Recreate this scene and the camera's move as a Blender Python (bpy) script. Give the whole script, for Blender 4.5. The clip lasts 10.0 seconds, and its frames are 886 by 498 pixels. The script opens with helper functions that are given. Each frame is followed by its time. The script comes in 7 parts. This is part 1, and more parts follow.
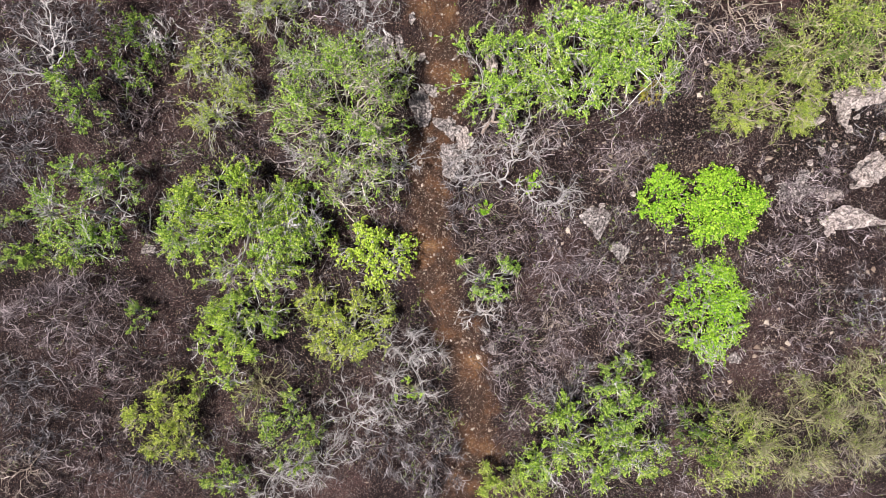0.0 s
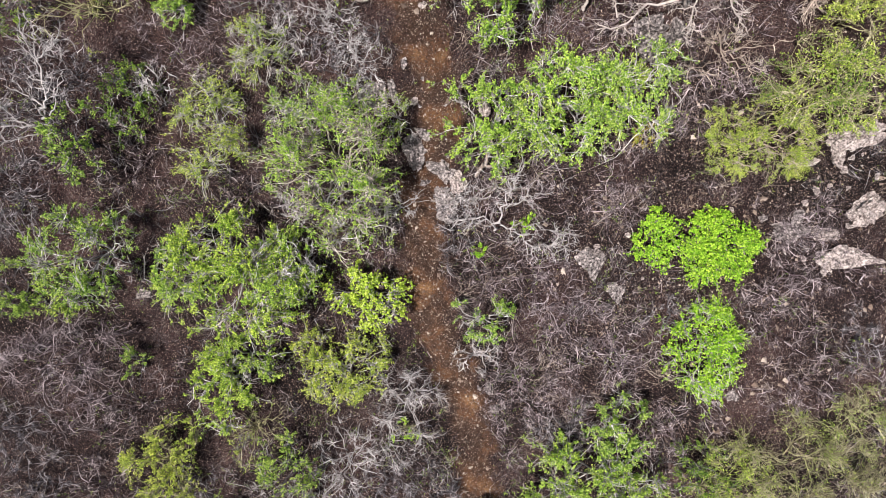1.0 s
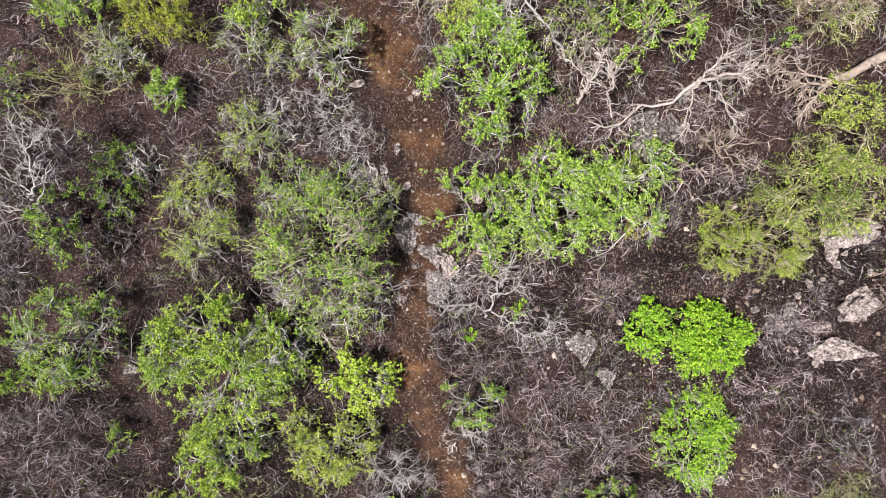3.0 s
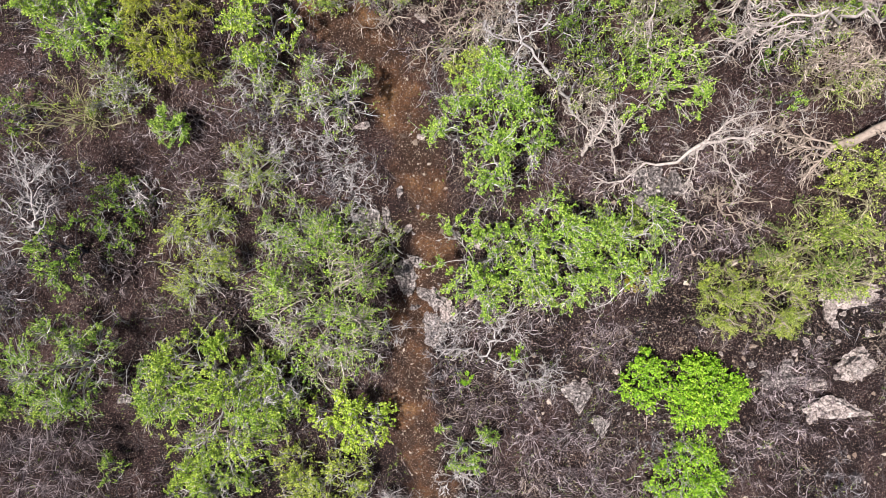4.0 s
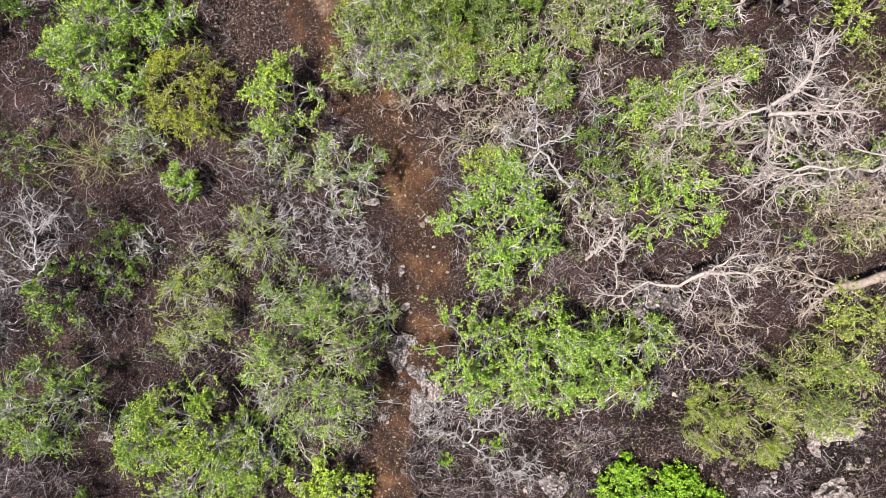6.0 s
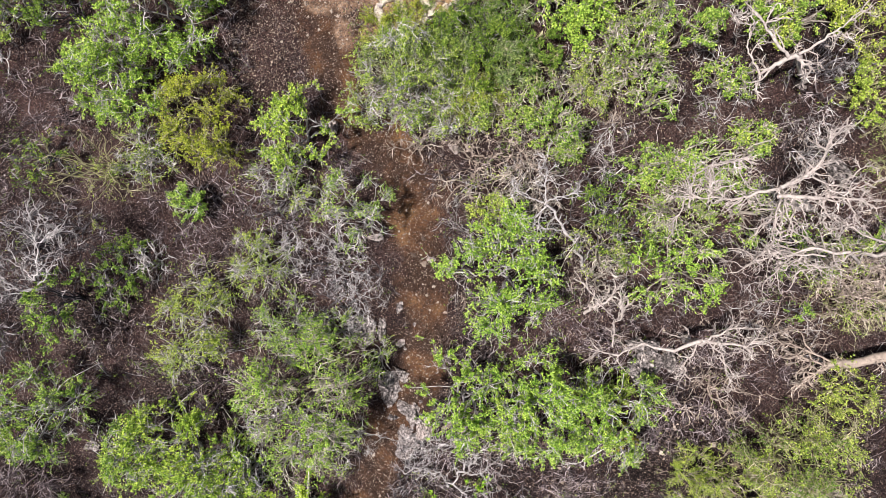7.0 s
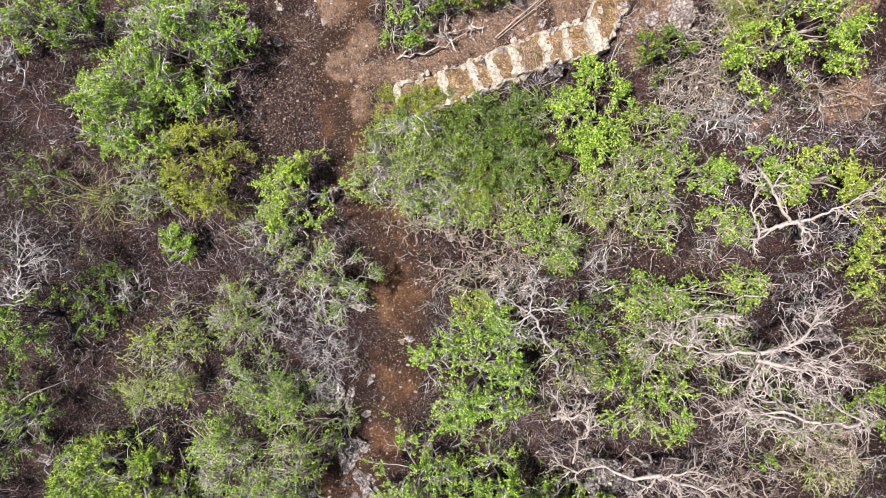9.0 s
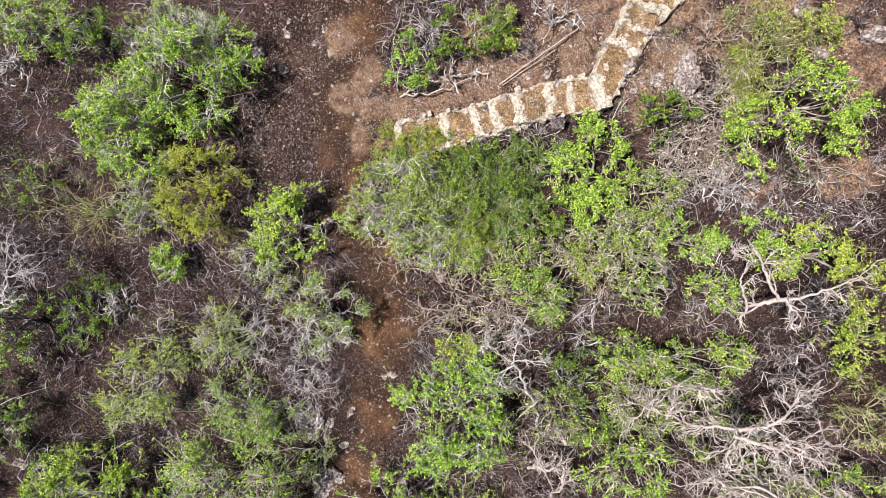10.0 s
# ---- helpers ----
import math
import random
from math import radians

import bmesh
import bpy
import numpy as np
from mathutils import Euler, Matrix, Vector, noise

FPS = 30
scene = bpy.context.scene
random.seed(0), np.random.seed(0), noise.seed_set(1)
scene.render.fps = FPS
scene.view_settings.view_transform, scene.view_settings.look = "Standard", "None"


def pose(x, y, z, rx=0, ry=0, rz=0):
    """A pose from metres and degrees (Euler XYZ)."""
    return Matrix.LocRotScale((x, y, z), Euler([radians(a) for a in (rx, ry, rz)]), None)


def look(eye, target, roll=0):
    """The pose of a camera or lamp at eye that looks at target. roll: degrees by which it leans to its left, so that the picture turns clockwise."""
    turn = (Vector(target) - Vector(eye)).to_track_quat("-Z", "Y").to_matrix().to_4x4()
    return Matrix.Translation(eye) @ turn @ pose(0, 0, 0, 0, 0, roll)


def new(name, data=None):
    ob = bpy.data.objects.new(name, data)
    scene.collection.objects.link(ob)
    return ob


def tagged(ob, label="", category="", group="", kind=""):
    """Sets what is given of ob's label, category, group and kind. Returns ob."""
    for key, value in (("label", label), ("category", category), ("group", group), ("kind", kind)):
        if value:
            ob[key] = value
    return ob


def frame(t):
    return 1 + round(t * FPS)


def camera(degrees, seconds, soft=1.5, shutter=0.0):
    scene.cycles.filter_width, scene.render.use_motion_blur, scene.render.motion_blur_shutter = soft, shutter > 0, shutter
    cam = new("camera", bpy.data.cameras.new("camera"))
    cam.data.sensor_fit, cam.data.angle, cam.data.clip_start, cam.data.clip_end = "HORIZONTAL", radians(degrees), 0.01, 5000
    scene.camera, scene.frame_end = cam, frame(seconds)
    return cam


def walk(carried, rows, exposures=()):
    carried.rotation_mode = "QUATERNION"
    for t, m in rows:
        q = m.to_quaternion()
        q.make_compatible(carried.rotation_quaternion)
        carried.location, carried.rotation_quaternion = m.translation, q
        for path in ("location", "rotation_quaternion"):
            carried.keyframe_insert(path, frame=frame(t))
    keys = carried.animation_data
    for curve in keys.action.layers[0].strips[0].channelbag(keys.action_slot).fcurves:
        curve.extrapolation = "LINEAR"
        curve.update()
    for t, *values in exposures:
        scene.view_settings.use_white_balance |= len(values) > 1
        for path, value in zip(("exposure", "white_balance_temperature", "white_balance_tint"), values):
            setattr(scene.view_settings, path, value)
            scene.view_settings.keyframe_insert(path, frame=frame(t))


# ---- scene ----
from mathutils.bvhtree import BVHTree

cam = camera(73.0, 10.0, soft=0.8)
ROWS = [
    (0.0, 0.069, -0.009, 13.191, 0.077, -0.026, 1.753),
    (0.5, 0.157, 0.446, 13.177, 0.12, 0.134, 1.419),
    (1.0, 0.201, 0.946, 13.16, 0.023, 0.15, 1.077),
    (1.5, 0.224, 1.406, 13.126, 0.037, 0.052, 0.955),
    (2.0, 0.274, 1.842, 13.095, 0.111, 0.025, 0.975),
    (2.5, 0.298, 2.275, 13.081, 0.154, -0.033, 1.343),
    (4.0, 0.215, 3.626, 13.076, 0.241, -0.229, 4.18),
    (4.5, 0.178, 4.07, 13.077, 0.145, -0.256, 5.509),
    (5.0, 0.147, 4.511, 13.086, 0.086, -0.217, 6.953),
    (5.5, 0.087, 4.951, 13.095, 0.072, -0.253, 8.766),
    (7.0, -0.198, 6.168, 13.118, 0.084, -0.149, 15.452),
    (7.5, -0.282, 6.571, 13.118, 0.112, -0.166, 17.795),
    (8.0, -0.376, 6.961, 13.114, 0.242, -0.252, 20.171),
    (8.5, -0.446, 7.377, 13.103, 0.243, -0.205, 22.538),
    (9.0, -0.502, 7.778, 13.095, 0.328, -0.15, 24.896),
    (9.5, -0.589, 8.18, 13.08, 0.307, -0.171, 27.179),
    (10.0, -0.691, 8.557, 13.072, 0.354, -0.157, 29.258),
]  # seconds, place, turn
walk(cam, [(t, pose(*p)) for t, *p in ROWS])

# ---- light ----
SUN_HIGH, SUN_FROM = 65.0, 240.0
world = bpy.data.worlds.new("sky")
scene.world = world
world.use_nodes = True
_bg = world.node_tree.nodes["Background"]
_sky = world.node_tree.nodes.new("ShaderNodeTexSky")
_sky.sky_type, _sky.sun_disc = "NISHITA", False
_sky.sun_elevation, _sky.sun_rotation = radians(SUN_HIGH), radians(SUN_FROM)
_sky.dust_density, _sky.air_density = 3.0, 1.0
world.node_tree.links.new(_sky.outputs[0], _bg.inputs[0])
_bg.inputs[1].default_value = 0.056
_sun = bpy.data.lights.new("sun", "SUN")
_sun.energy, _sun.angle, _sun.color = 5.0, radians(2.5), (1.0, 0.952, 0.925)
_az = radians(SUN_FROM)
_to = Vector((math.sin(_az) * math.cos(radians(SUN_HIGH)), math.cos(_az) * math.cos(radians(SUN_HIGH)), math.sin(radians(SUN_HIGH))))
new("sun", _sun).matrix_world = look(_to * 60, (0, 0, 0))
scene.view_settings.exposure = 0.655


# ---- materials ----
class Nodes:
    """A short way to wire a material."""

    def __init__(self, name):
        self.mat = bpy.data.materials.new(name)
        self.mat.use_nodes = True
        self.tree = self.mat.node_tree
        self.bsdf = self.tree.nodes["Principled BSDF"]
        self.out = self.tree.nodes["Material Output"]
        self.spot = self.add("ShaderNodeTexCoord").outputs["Object"]

    def add(self, kind, **values):
        n = self.tree.nodes.new(kind)
        for k, v in values.items():
            if k in n.inputs:
                n.inputs[k].default_value = v
        return n

    def link(self, a, b):
        self.tree.links.new(a, b)

    def noise(self, scale, detail=4.0, rough=0.6, where=None):
        n = self.add("ShaderNodeTexNoise", Scale=scale, Detail=detail, Roughness=rough)
        self.link(where or self.place(), n.inputs["Vector"])
        return n.outputs["Fac"]

    def place(self):
        return self.spot

    def ramp(self, fac, stops):
        n = self.add("ShaderNodeValToRGB")
        e = n.color_ramp.elements
        while len(e) < len(stops):
            e.new(0.5)
        for el, (p, c) in zip(e, stops):
            el.position, el.color = p, (*c, 1) if len(c) == 3 else c
        self.link(fac, n.inputs[0])
        return n.outputs[0]

    def mix(self, fac, a, b, how="MIX"):
        n = self.add("ShaderNodeMix")
        n.data_type, n.blend_type = "RGBA", how
        for s, v in ((n.inputs[0], fac), (n.inputs[6], a), (n.inputs[7], b)):
            if isinstance(v, (int, float)):
                s.default_value = v
            elif isinstance(v, tuple):
                s.default_value = (*v, 1)
            else:
                self.link(v, s)
        return n.outputs[2]

    def bump(self, height, strength=0.4, distance=0.02):
        n = self.add("ShaderNodeBump", Strength=strength, Distance=distance)
        self.link(height, n.inputs["Height"])
        self.link(n.outputs[0], self.bsdf.inputs["Normal"])

    def finish(self, color, rough=0.85, spec=0.25):
        if isinstance(color, tuple):
            self.bsdf.inputs["Base Color"].default_value = (*color, 1)
        else:
            self.link(color, self.bsdf.inputs["Base Color"])
        self.bsdf.inputs["Roughness"].default_value = rough
        self.bsdf.inputs["Specular IOR Level"].default_value = spec
        return self.mat


def flecks(n, scale, share, seed=0.0):
    """A mask of small scattered chips that covers about the given share."""
    shift = n.add("ShaderNodeMapping", Location=(seed, seed * 0.7, seed * 1.3))
    n.link(n.place(), shift.inputs["Vector"])
    v = n.add("ShaderNodeTexVoronoi", Scale=scale, Randomness=1.0)
    n.link(shift.outputs[0], v.inputs["Vector"])
    pick = n.add("ShaderNodeSeparateColor")
    n.link(v.outputs["Color"], pick.inputs[0])
    near = n.ramp(v.outputs["Distance"], [(0.25, (1, 1, 1)), (0.4, (0, 0, 0))])
    some = n.ramp(pick.outputs[0], [(share, (1, 1, 1)), (share + 0.02, (0, 0, 0))])
    return n.mix(1.0, near, some, "MULTIPLY")


def twiglets(n, angle, thin, long, share, seed):
    """A mask of fine fallen twigs that lie at about one angle."""
    warp = n.add("ShaderNodeTexNoise", Scale=3.5, Detail=3.0)
    n.link(n.place(), warp.inputs["Vector"])
    bent = n.mix(0.14, n.place(), warp.outputs["Color"], "ADD")
    turn = n.add("ShaderNodeMapping", Location=(seed, seed * 0.6, seed * 1.7), Rotation=(0, 0, radians(angle)))
    n.link(bent, turn.inputs["Vector"])
    slim = n.add("ShaderNodeMapping", Scale=(1 / thin, 1 / long, 4.0))
    n.link(turn.outputs[0], slim.inputs["Vector"])
    v = n.add("ShaderNodeTexVoronoi", Scale=1.0, Randomness=1.0)
    n.link(slim.outputs[0], v.inputs["Vector"])
    pick = n.add("ShaderNodeSeparateColor")
    n.link(v.outputs["Color"], pick.inputs[0])
    near = n.ramp(v.outputs["Distance"], [(0.22, (1, 1, 1)), (0.32, (0, 0, 0))])
    some = n.ramp(pick.outputs[0], [(share, (1, 1, 1)), (share + 0.02, (0, 0, 0))])
    return n.mix(1.0, near, some, "MULTIPLY")


def soil_material():
    """Hillside soil: dark litter in the scrub, red trodden earth where the 'trodden' attribute of the sheet says so."""
    n = Nodes("hillside_soil")
    worn = n.add("ShaderNodeAttribute")
    worn.attribute_name = "trodden"
    edge = n.mix(0.75, worn.outputs["Fac"], n.noise(5, 7, 0.8), "OVERLAY")
    mask = n.ramp(edge, [(0.2, (0, 0, 0)), (0.8, (1, 1, 1))])
    litter = n.ramp(n.noise(0.55, 5, 0.6), [(0.34, (0.0075, 0.0050, 0.0055)), (0.52, (0.0185, 0.0116, 0.0122)), (0.7, (0.054, 0.032, 0.030))])
    upper = n.add("ShaderNodeAttribute")
    upper.attribute_name = "reddish"
    litter = n.mix(upper.outputs["Fac"], litter, n.ramp(n.noise(0.7, 6, 0.65), [(0.34, (0.012, 0.0076, 0.0078)), (0.52, (0.034, 0.0205, 0.0200)), (0.7, (0.085, 0.051, 0.045))]))
    earth = n.ramp(n.noise(1.3, 7, 0.62), [(0.3, (0.027, 0.0168, 0.013)), (0.46, (0.050, 0.0285, 0.0195)), (0.57, (0.105, 0.053, 0.028)), (0.72, (0.235, 0.132, 0.060))])
    base = n.mix(mask, litter, earth)
    bank = n.add("ShaderNodeAttribute")
    bank.attribute_name = "gravel"
    tan = n.ramp(n.noise(3.4, 9, 0.8), [(0.32, (0.035, 0.021, 0.016)), (0.43, (0.13, 0.080, 0.055)), (0.54, (0.25, 0.160, 0.105)), (0.7, (0.43, 0.31, 0.215))])
    base = n.mix(n.ramp(n.mix(0.8, bank.outputs["Fac"], n.noise(4, 8, 0.8), "OVERLAY"), [(0.25, (0, 0, 0)), (0.65, (1, 1, 1))]), base, tan)
    fine = n.noise(24, 9, 0.8)
    grainy = n.ramp(mask, [(0.2, (0.95, 0.95, 0.95)), (0.8, (0.45, 0.45, 0.45))])
    base = n.mix(grainy, base, n.ramp(fine, [(0.34, (0.2, 0.185, 0.19)), (0.47, (0.95, 0.92, 0.93)), (0.61, (2.9, 2.7, 2.62))]), "MULTIPLY")
    base = n.mix(flecks(n, 40, 0.2), base, (0.21, 0.155, 0.13))
    base = n.mix(flecks(n, 58, 0.24, 5.0), base, (0.16, 0.10, 0.076))
    base = n.mix(flecks(n, 31, 0.10, 8.0), base, (0.37, 0.27, 0.235))
    base = n.mix(n.mix(1.0, flecks(n, 50, 0.28, 11.0), grainy, "MULTIPLY"), base, (0.012, 0.008, 0.008))
    free = n.ramp(mask, [(0.2, (1, 1, 1)), (0.7, (0.12, 0.12, 0.12))])
    patchy = n.mix(1.0, free, n.ramp(n.noise(1.1, 4, 0.6), [(0.43, (0.08, 0.08, 0.08)), (0.57, (1, 1, 1))]), "MULTIPLY")
    for angle, thin, long, share, seed, shade in ((10, 0.018, 0.16, 0.30, 1.0, (0.14, 0.112, 0.107)), (72, 0.016, 0.13, 0.30, 2.0, (0.23, 0.187, 0.178)),
                                                  (128, 0.018, 0.17, 0.28, 3.0, (0.10, 0.077, 0.073)), (160, 0.014, 0.12, 0.26, 4.0, (0.31, 0.258, 0.243)),
                                                  (42, 0.015, 0.14, 0.24, 5.0, (0.16, 0.125, 0.117))):
        base = n.mix(n.mix(1.0, twiglets(n, angle, thin, long, share, seed), patchy, "MULTIPLY"), base, shade)
    n.bump(n.noise(42, 8, 0.8), 1.0, 0.08)
    return n.finish(base, 0.95, 0.1)


def tread_material():
    n = Nodes("ochre_earth")
    base = n.ramp(n.noise(5, 7, 0.7), [(0.3, (0.06, 0.05, 0.026)), (0.45, (0.145, 0.093, 0.05)), (0.57, (0.225, 0.148, 0.08)), (0.75, (0.40, 0.32, 0.22))])
    base = n.mix(0.95, base, n.ramp(n.noise(34, 9, 0.82), [(0.4, (0.25, 0.23, 0.21)), (0.49, (0.95, 0.95, 0.95)), (0.6, (2.2, 2.1, 1.95))]), "MULTIPLY")
    base = n.mix(flecks(n, 36, 0.2), base, (0.46, 0.36, 0.25))
    base = n.mix(flecks(n, 44, 0.15, 3.0), base, (0.05, 0.03, 0.018))
    n.bump(n.noise(50, 6, 0.7), 0.8, 0.02)
    return n.finish(base, 0.95, 0.1)


def stone_material(name, dark, light, lichen=(0.62, 0.58, 0.52), stain=0.6, pitted=0.9, spots=3.2, dirt=(0.09, 0.058, 0.045), palest=(0.70, 0.625, 0.59), cracks=4.5):
    """Weathered, pitted stone with lichen, dark cracks and soil stains."""
    n = Nodes(name)
    base = n.ramp(n.noise(5, 7, 0.7), [(0.3, dark), (0.62, light)])
    base = n.mix(n.ramp(n.noise(9, 6, 0.75), [(0.52, (0, 0, 0)), (0.62, (0.8, 0.8, 0.8))]), base, lichen)
    pits = n.ramp(n.noise(19, 5, 0.65), [(0.39, (0.12, 0.107, 0.105)), (0.47, (0.85, 0.83, 0.83)), (0.60, (1.5, 1.48, 1.47))])
    base = n.mix(pitted, base, pits, "MULTIPLY")
    grain = n.ramp(n.noise(60, 6, 0.8), [(0.36, (0.5, 0.49, 0.48)), (0.5, (1.0, 1.0, 1.0)), (0.66, (1.45, 1.43, 1.4))])
    base = n.mix(pitted, base, grain, "MULTIPLY")
    base = n.mix(n.ramp(n.noise(spots, 7, 0.75), [(0.52, (0, 0, 0)), (0.64, (stain, stain, stain))]), base, dirt)
    warp = n.add("ShaderNodeTexNoise", Scale=5.0, Detail=5.0)
    n.link(n.place(), warp.inputs["Vector"])
    bent = n.mix(0.9, n.place(), warp.outputs["Color"], "ADD")
    cell = n.add("ShaderNodeTexVoronoi", Scale=cracks)
    cell.feature = "DISTANCE_TO_EDGE"
    n.link(bent, cell.inputs["Vector"])
    some = n.ramp(n.noise(6, 4, 0.6), [(0.44, (0, 0, 0)), (0.56, (0.8, 0.8, 0.8))])
    base = n.mix(some, base, n.ramp(cell.outputs["Distance"], [(0.0, (0.2, 0.17, 0.16)), (0.045, (1, 1, 1))]), "MULTIPLY")
    rnd = n.add("ShaderNodeNewGeometry").outputs["Random Per Island"]
    base = n.mix(1.0, base, n.ramp(rnd, [(0.0, (0.8, 0.77, 0.75)), (0.6, (1, 1, 1)), (1.0, (1.2, 1.17, 1.12))]), "MULTIPLY")
    base = n.mix(1.0, base, palest, "DARKEN")
    n.bump(n.noise(8, 8, 0.75), 1.0, 0.12)
    return n.finish(base, 0.92, 0.15)


def pebble_material():
    n = Nodes("pebble_stone")
    rnd = n.add("ShaderNodeNewGeometry").outputs["Random Per Island"]
    base = n.ramp(rnd, [(0.0, (0.08, 0.056, 0.045)), (0.4, (0.20, 0.146, 0.115)), (0.7, (0.33, 0.26, 0.21)), (1.0, (0.49, 0.415, 0.35))])
    base = n.mix(0.7, base, n.ramp(n.noise(60, 4, 0.7), [(0.3, (0.55, 0.53, 0.5)), (0.6, (1.1, 1.1, 1.1))]), "MULTIPLY")
    return n.finish(base, 0.9, 0.15)


def wood_material(name, dark, mid, light):
    """Weathered bark: differs from twig to twig and along each."""
    n = Nodes(name)
    rnd = n.add("ShaderNodeNewGeometry").outputs["Random Per Island"]
    base = n.ramp(rnd, [(0.0, dark), (0.58, mid), (1.0, light)])
    base = n.mix(0.75, base, n.ramp(n.noise(14, 4, 0.6), [(0.3, (0.45, 0.42, 0.42)), (0.55, (1, 1, 1)), (0.7, (1.25, 1.22, 1.2))]), "MULTIPLY")
    return n.finish(base, 0.85, 0.25)


def leaf_material(name, dark, mid, light, through_it=0.28):
    """Leaves that let some light through; each leaf has its own shade."""
    n = Nodes(name)
    rnd = n.add("ShaderNodeNewGeometry").outputs["Random Per Island"]
    base = n.ramp(rnd, [(0.0, dark), (0.5, mid), (1.0, light)])
    own = n.add("ShaderNodeObjectInfo").outputs["Random"]
    base = n.mix(1.0, base, n.ramp(own, [(0.0, (0.92, 0.97, 0.92)), (0.5, (1, 1, 1)), (1.0, (1.1, 1.03, 0.95))]), "MULTIPLY")
    base = n.mix(0.8, base, n.ramp(n.noise(2.5, 3, 0.6), [(0.35, (0.72, 0.8, 0.72)), (0.6, (1.1, 1.05, 1.0))]), "MULTIPLY")
    n.finish(base, 0.6, 0.12)
    t = n.add("ShaderNodeBsdfTranslucent")
    n.link(base, t.inputs["Color"])
    m = n.add("ShaderNodeMixShader")
    m.inputs[0].default_value = through_it
    n.link(n.bsdf.outputs[0], m.inputs[1])
    n.link(t.outputs[0], m.inputs[2])
    n.link(m.outputs[0], n.out.inputs["Surface"])
    return n.mat


SOIL = soil_material()
TREAD = tread_material()
LIMESTONE = stone_material("pale_limestone", (0.23, 0.195, 0.19), (0.47, 0.412, 0.402), (0.63, 0.57, 0.55), 0.3, 0.75, dirt=(0.16, 0.115, 0.10), cracks=2.6)
GREYROCK = stone_material("grey_weathered_rock", (0.11, 0.098, 0.10), (0.31, 0.282, 0.285), (0.54, 0.498, 0.495), 0.45, dirt=(0.085, 0.06, 0.055), cracks=2.6)
DARKROCK = stone_material("dark_layered_rock", (0.05, 0.045, 0.048), (0.27, 0.245, 0.248), (0.55, 0.51, 0.505), 0.3, dirt=(0.06, 0.044, 0.042), cracks=2.6)
MORTAR = stone_material("cream_lime_mortar", (0.56, 0.465, 0.37), (0.80, 0.71, 0.59), (0.84, 0.78, 0.70), 0.6, 0.5, 4.5, (0.30, 0.20, 0.12), (0.79, 0.71, 0.62), 7.0)
PEBBLE = pebble_material()
WOODS = {
    "silver": wood_material("silvery_bark", (0.14, 0.127, 0.126), (0.40, 0.372, 0.366), (0.74, 0.70, 0.69)),
    "grey": wood_material("grey_dry_bark", (0.026, 0.023, 0.026), (0.10, 0.089, 0.096), (0.55, 0.505, 0.515)),
    "brown": wood_material("brown_dry_bark", (0.02, 0.014, 0.015), (0.072, 0.052, 0.054), (0.52, 0.44, 0.44)),
    "fawn": wood_material("fawn_weathered_bark", (0.11, 0.092, 0.078), (0.33, 0.287, 0.245), (0.70, 0.63, 0.555)),
    "straw": wood_material("straw_dry_bark", (0.14, 0.108, 0.09), (0.33, 0.265, 0.22), (0.60, 0.51, 0.44)),
    "bone": wood_material("bleached_dead_wood", (0.22, 0.18, 0.165), (0.42, 0.365, 0.335), (0.66, 0.595, 0.555)),
    "pink": wood_material("pinkish_grey_dry_bark", (0.035, 0.025, 0.028), (0.135, 0.101, 0.108), (0.70, 0.60, 0.61)),
    "pole": wood_material("weathered_grey_brown_wood", (0.22, 0.17, 0.14), (0.36, 0.285, 0.24), (0.5, 0.42, 0.36)),
    "stalk": wood_material("green_grey_stalk", (0.075, 0.09, 0.045), (0.24, 0.265, 0.15), (0.60, 0.58, 0.43)),
    "olive": wood_material("olive_green_bark", (0.11, 0.10, 0.05), (0.31, 0.285, 0.16), (0.58, 0.53, 0.36)),
}
LEAVES = {
    "green": leaf_material("fresh_green_leaf", (0.045, 0.10, 0.018), (0.22, 0.36, 0.052), (0.53, 0.65, 0.16)),
    "bright": leaf_material("bright_green_leaf", (0.05, 0.115, 0.018), (0.27, 0.43, 0.052), (0.60, 0.74, 0.16)),
    "lime": leaf_material("lime_green_leaf", (0.09, 0.22, 0.015), (0.27, 0.50, 0.032), (0.53, 0.73, 0.10)),
    "citron": leaf_material("yellow_lime_leaf", (0.15, 0.25, 0.025), (0.38, 0.53, 0.05), (0.64, 0.75, 0.16)),
    "yellow": leaf_material("yellow_green_leaf", (0.09, 0.14, 0.02), (0.31, 0.41, 0.058), (0.63, 0.70, 0.17)),
    "deep": leaf_material("deep_green_leaf", (0.04, 0.085, 0.015), (0.13, 0.22, 0.03), (0.32, 0.43, 0.08)),
    "sage": leaf_material("sage_green_leaf", (0.055, 0.105, 0.02), (0.24, 0.35, 0.055), (0.52, 0.61, 0.16)),
    "sedge": leaf_material("narrow_grey_green_leaf", (0.055, 0.10, 0.035), (0.18, 0.27, 0.075), (0.45, 0.53, 0.20)),
    "ochre": leaf_material("ochre_yellow_leaf", (0.18, 0.14, 0.02), (0.34, 0.27, 0.03), (0.5, 0.42, 0.06)),
    "golden": leaf_material("golden_green_leaf", (0.13, 0.17, 0.018), (0.31, 0.37, 0.035), (0.57, 0.59, 0.11)),
    "litter": leaf_material("dry_fallen_leaf", (0.04, 0.024, 0.018), (0.16, 0.10, 0.08), (0.50, 0.40, 0.33), 0.1),
}


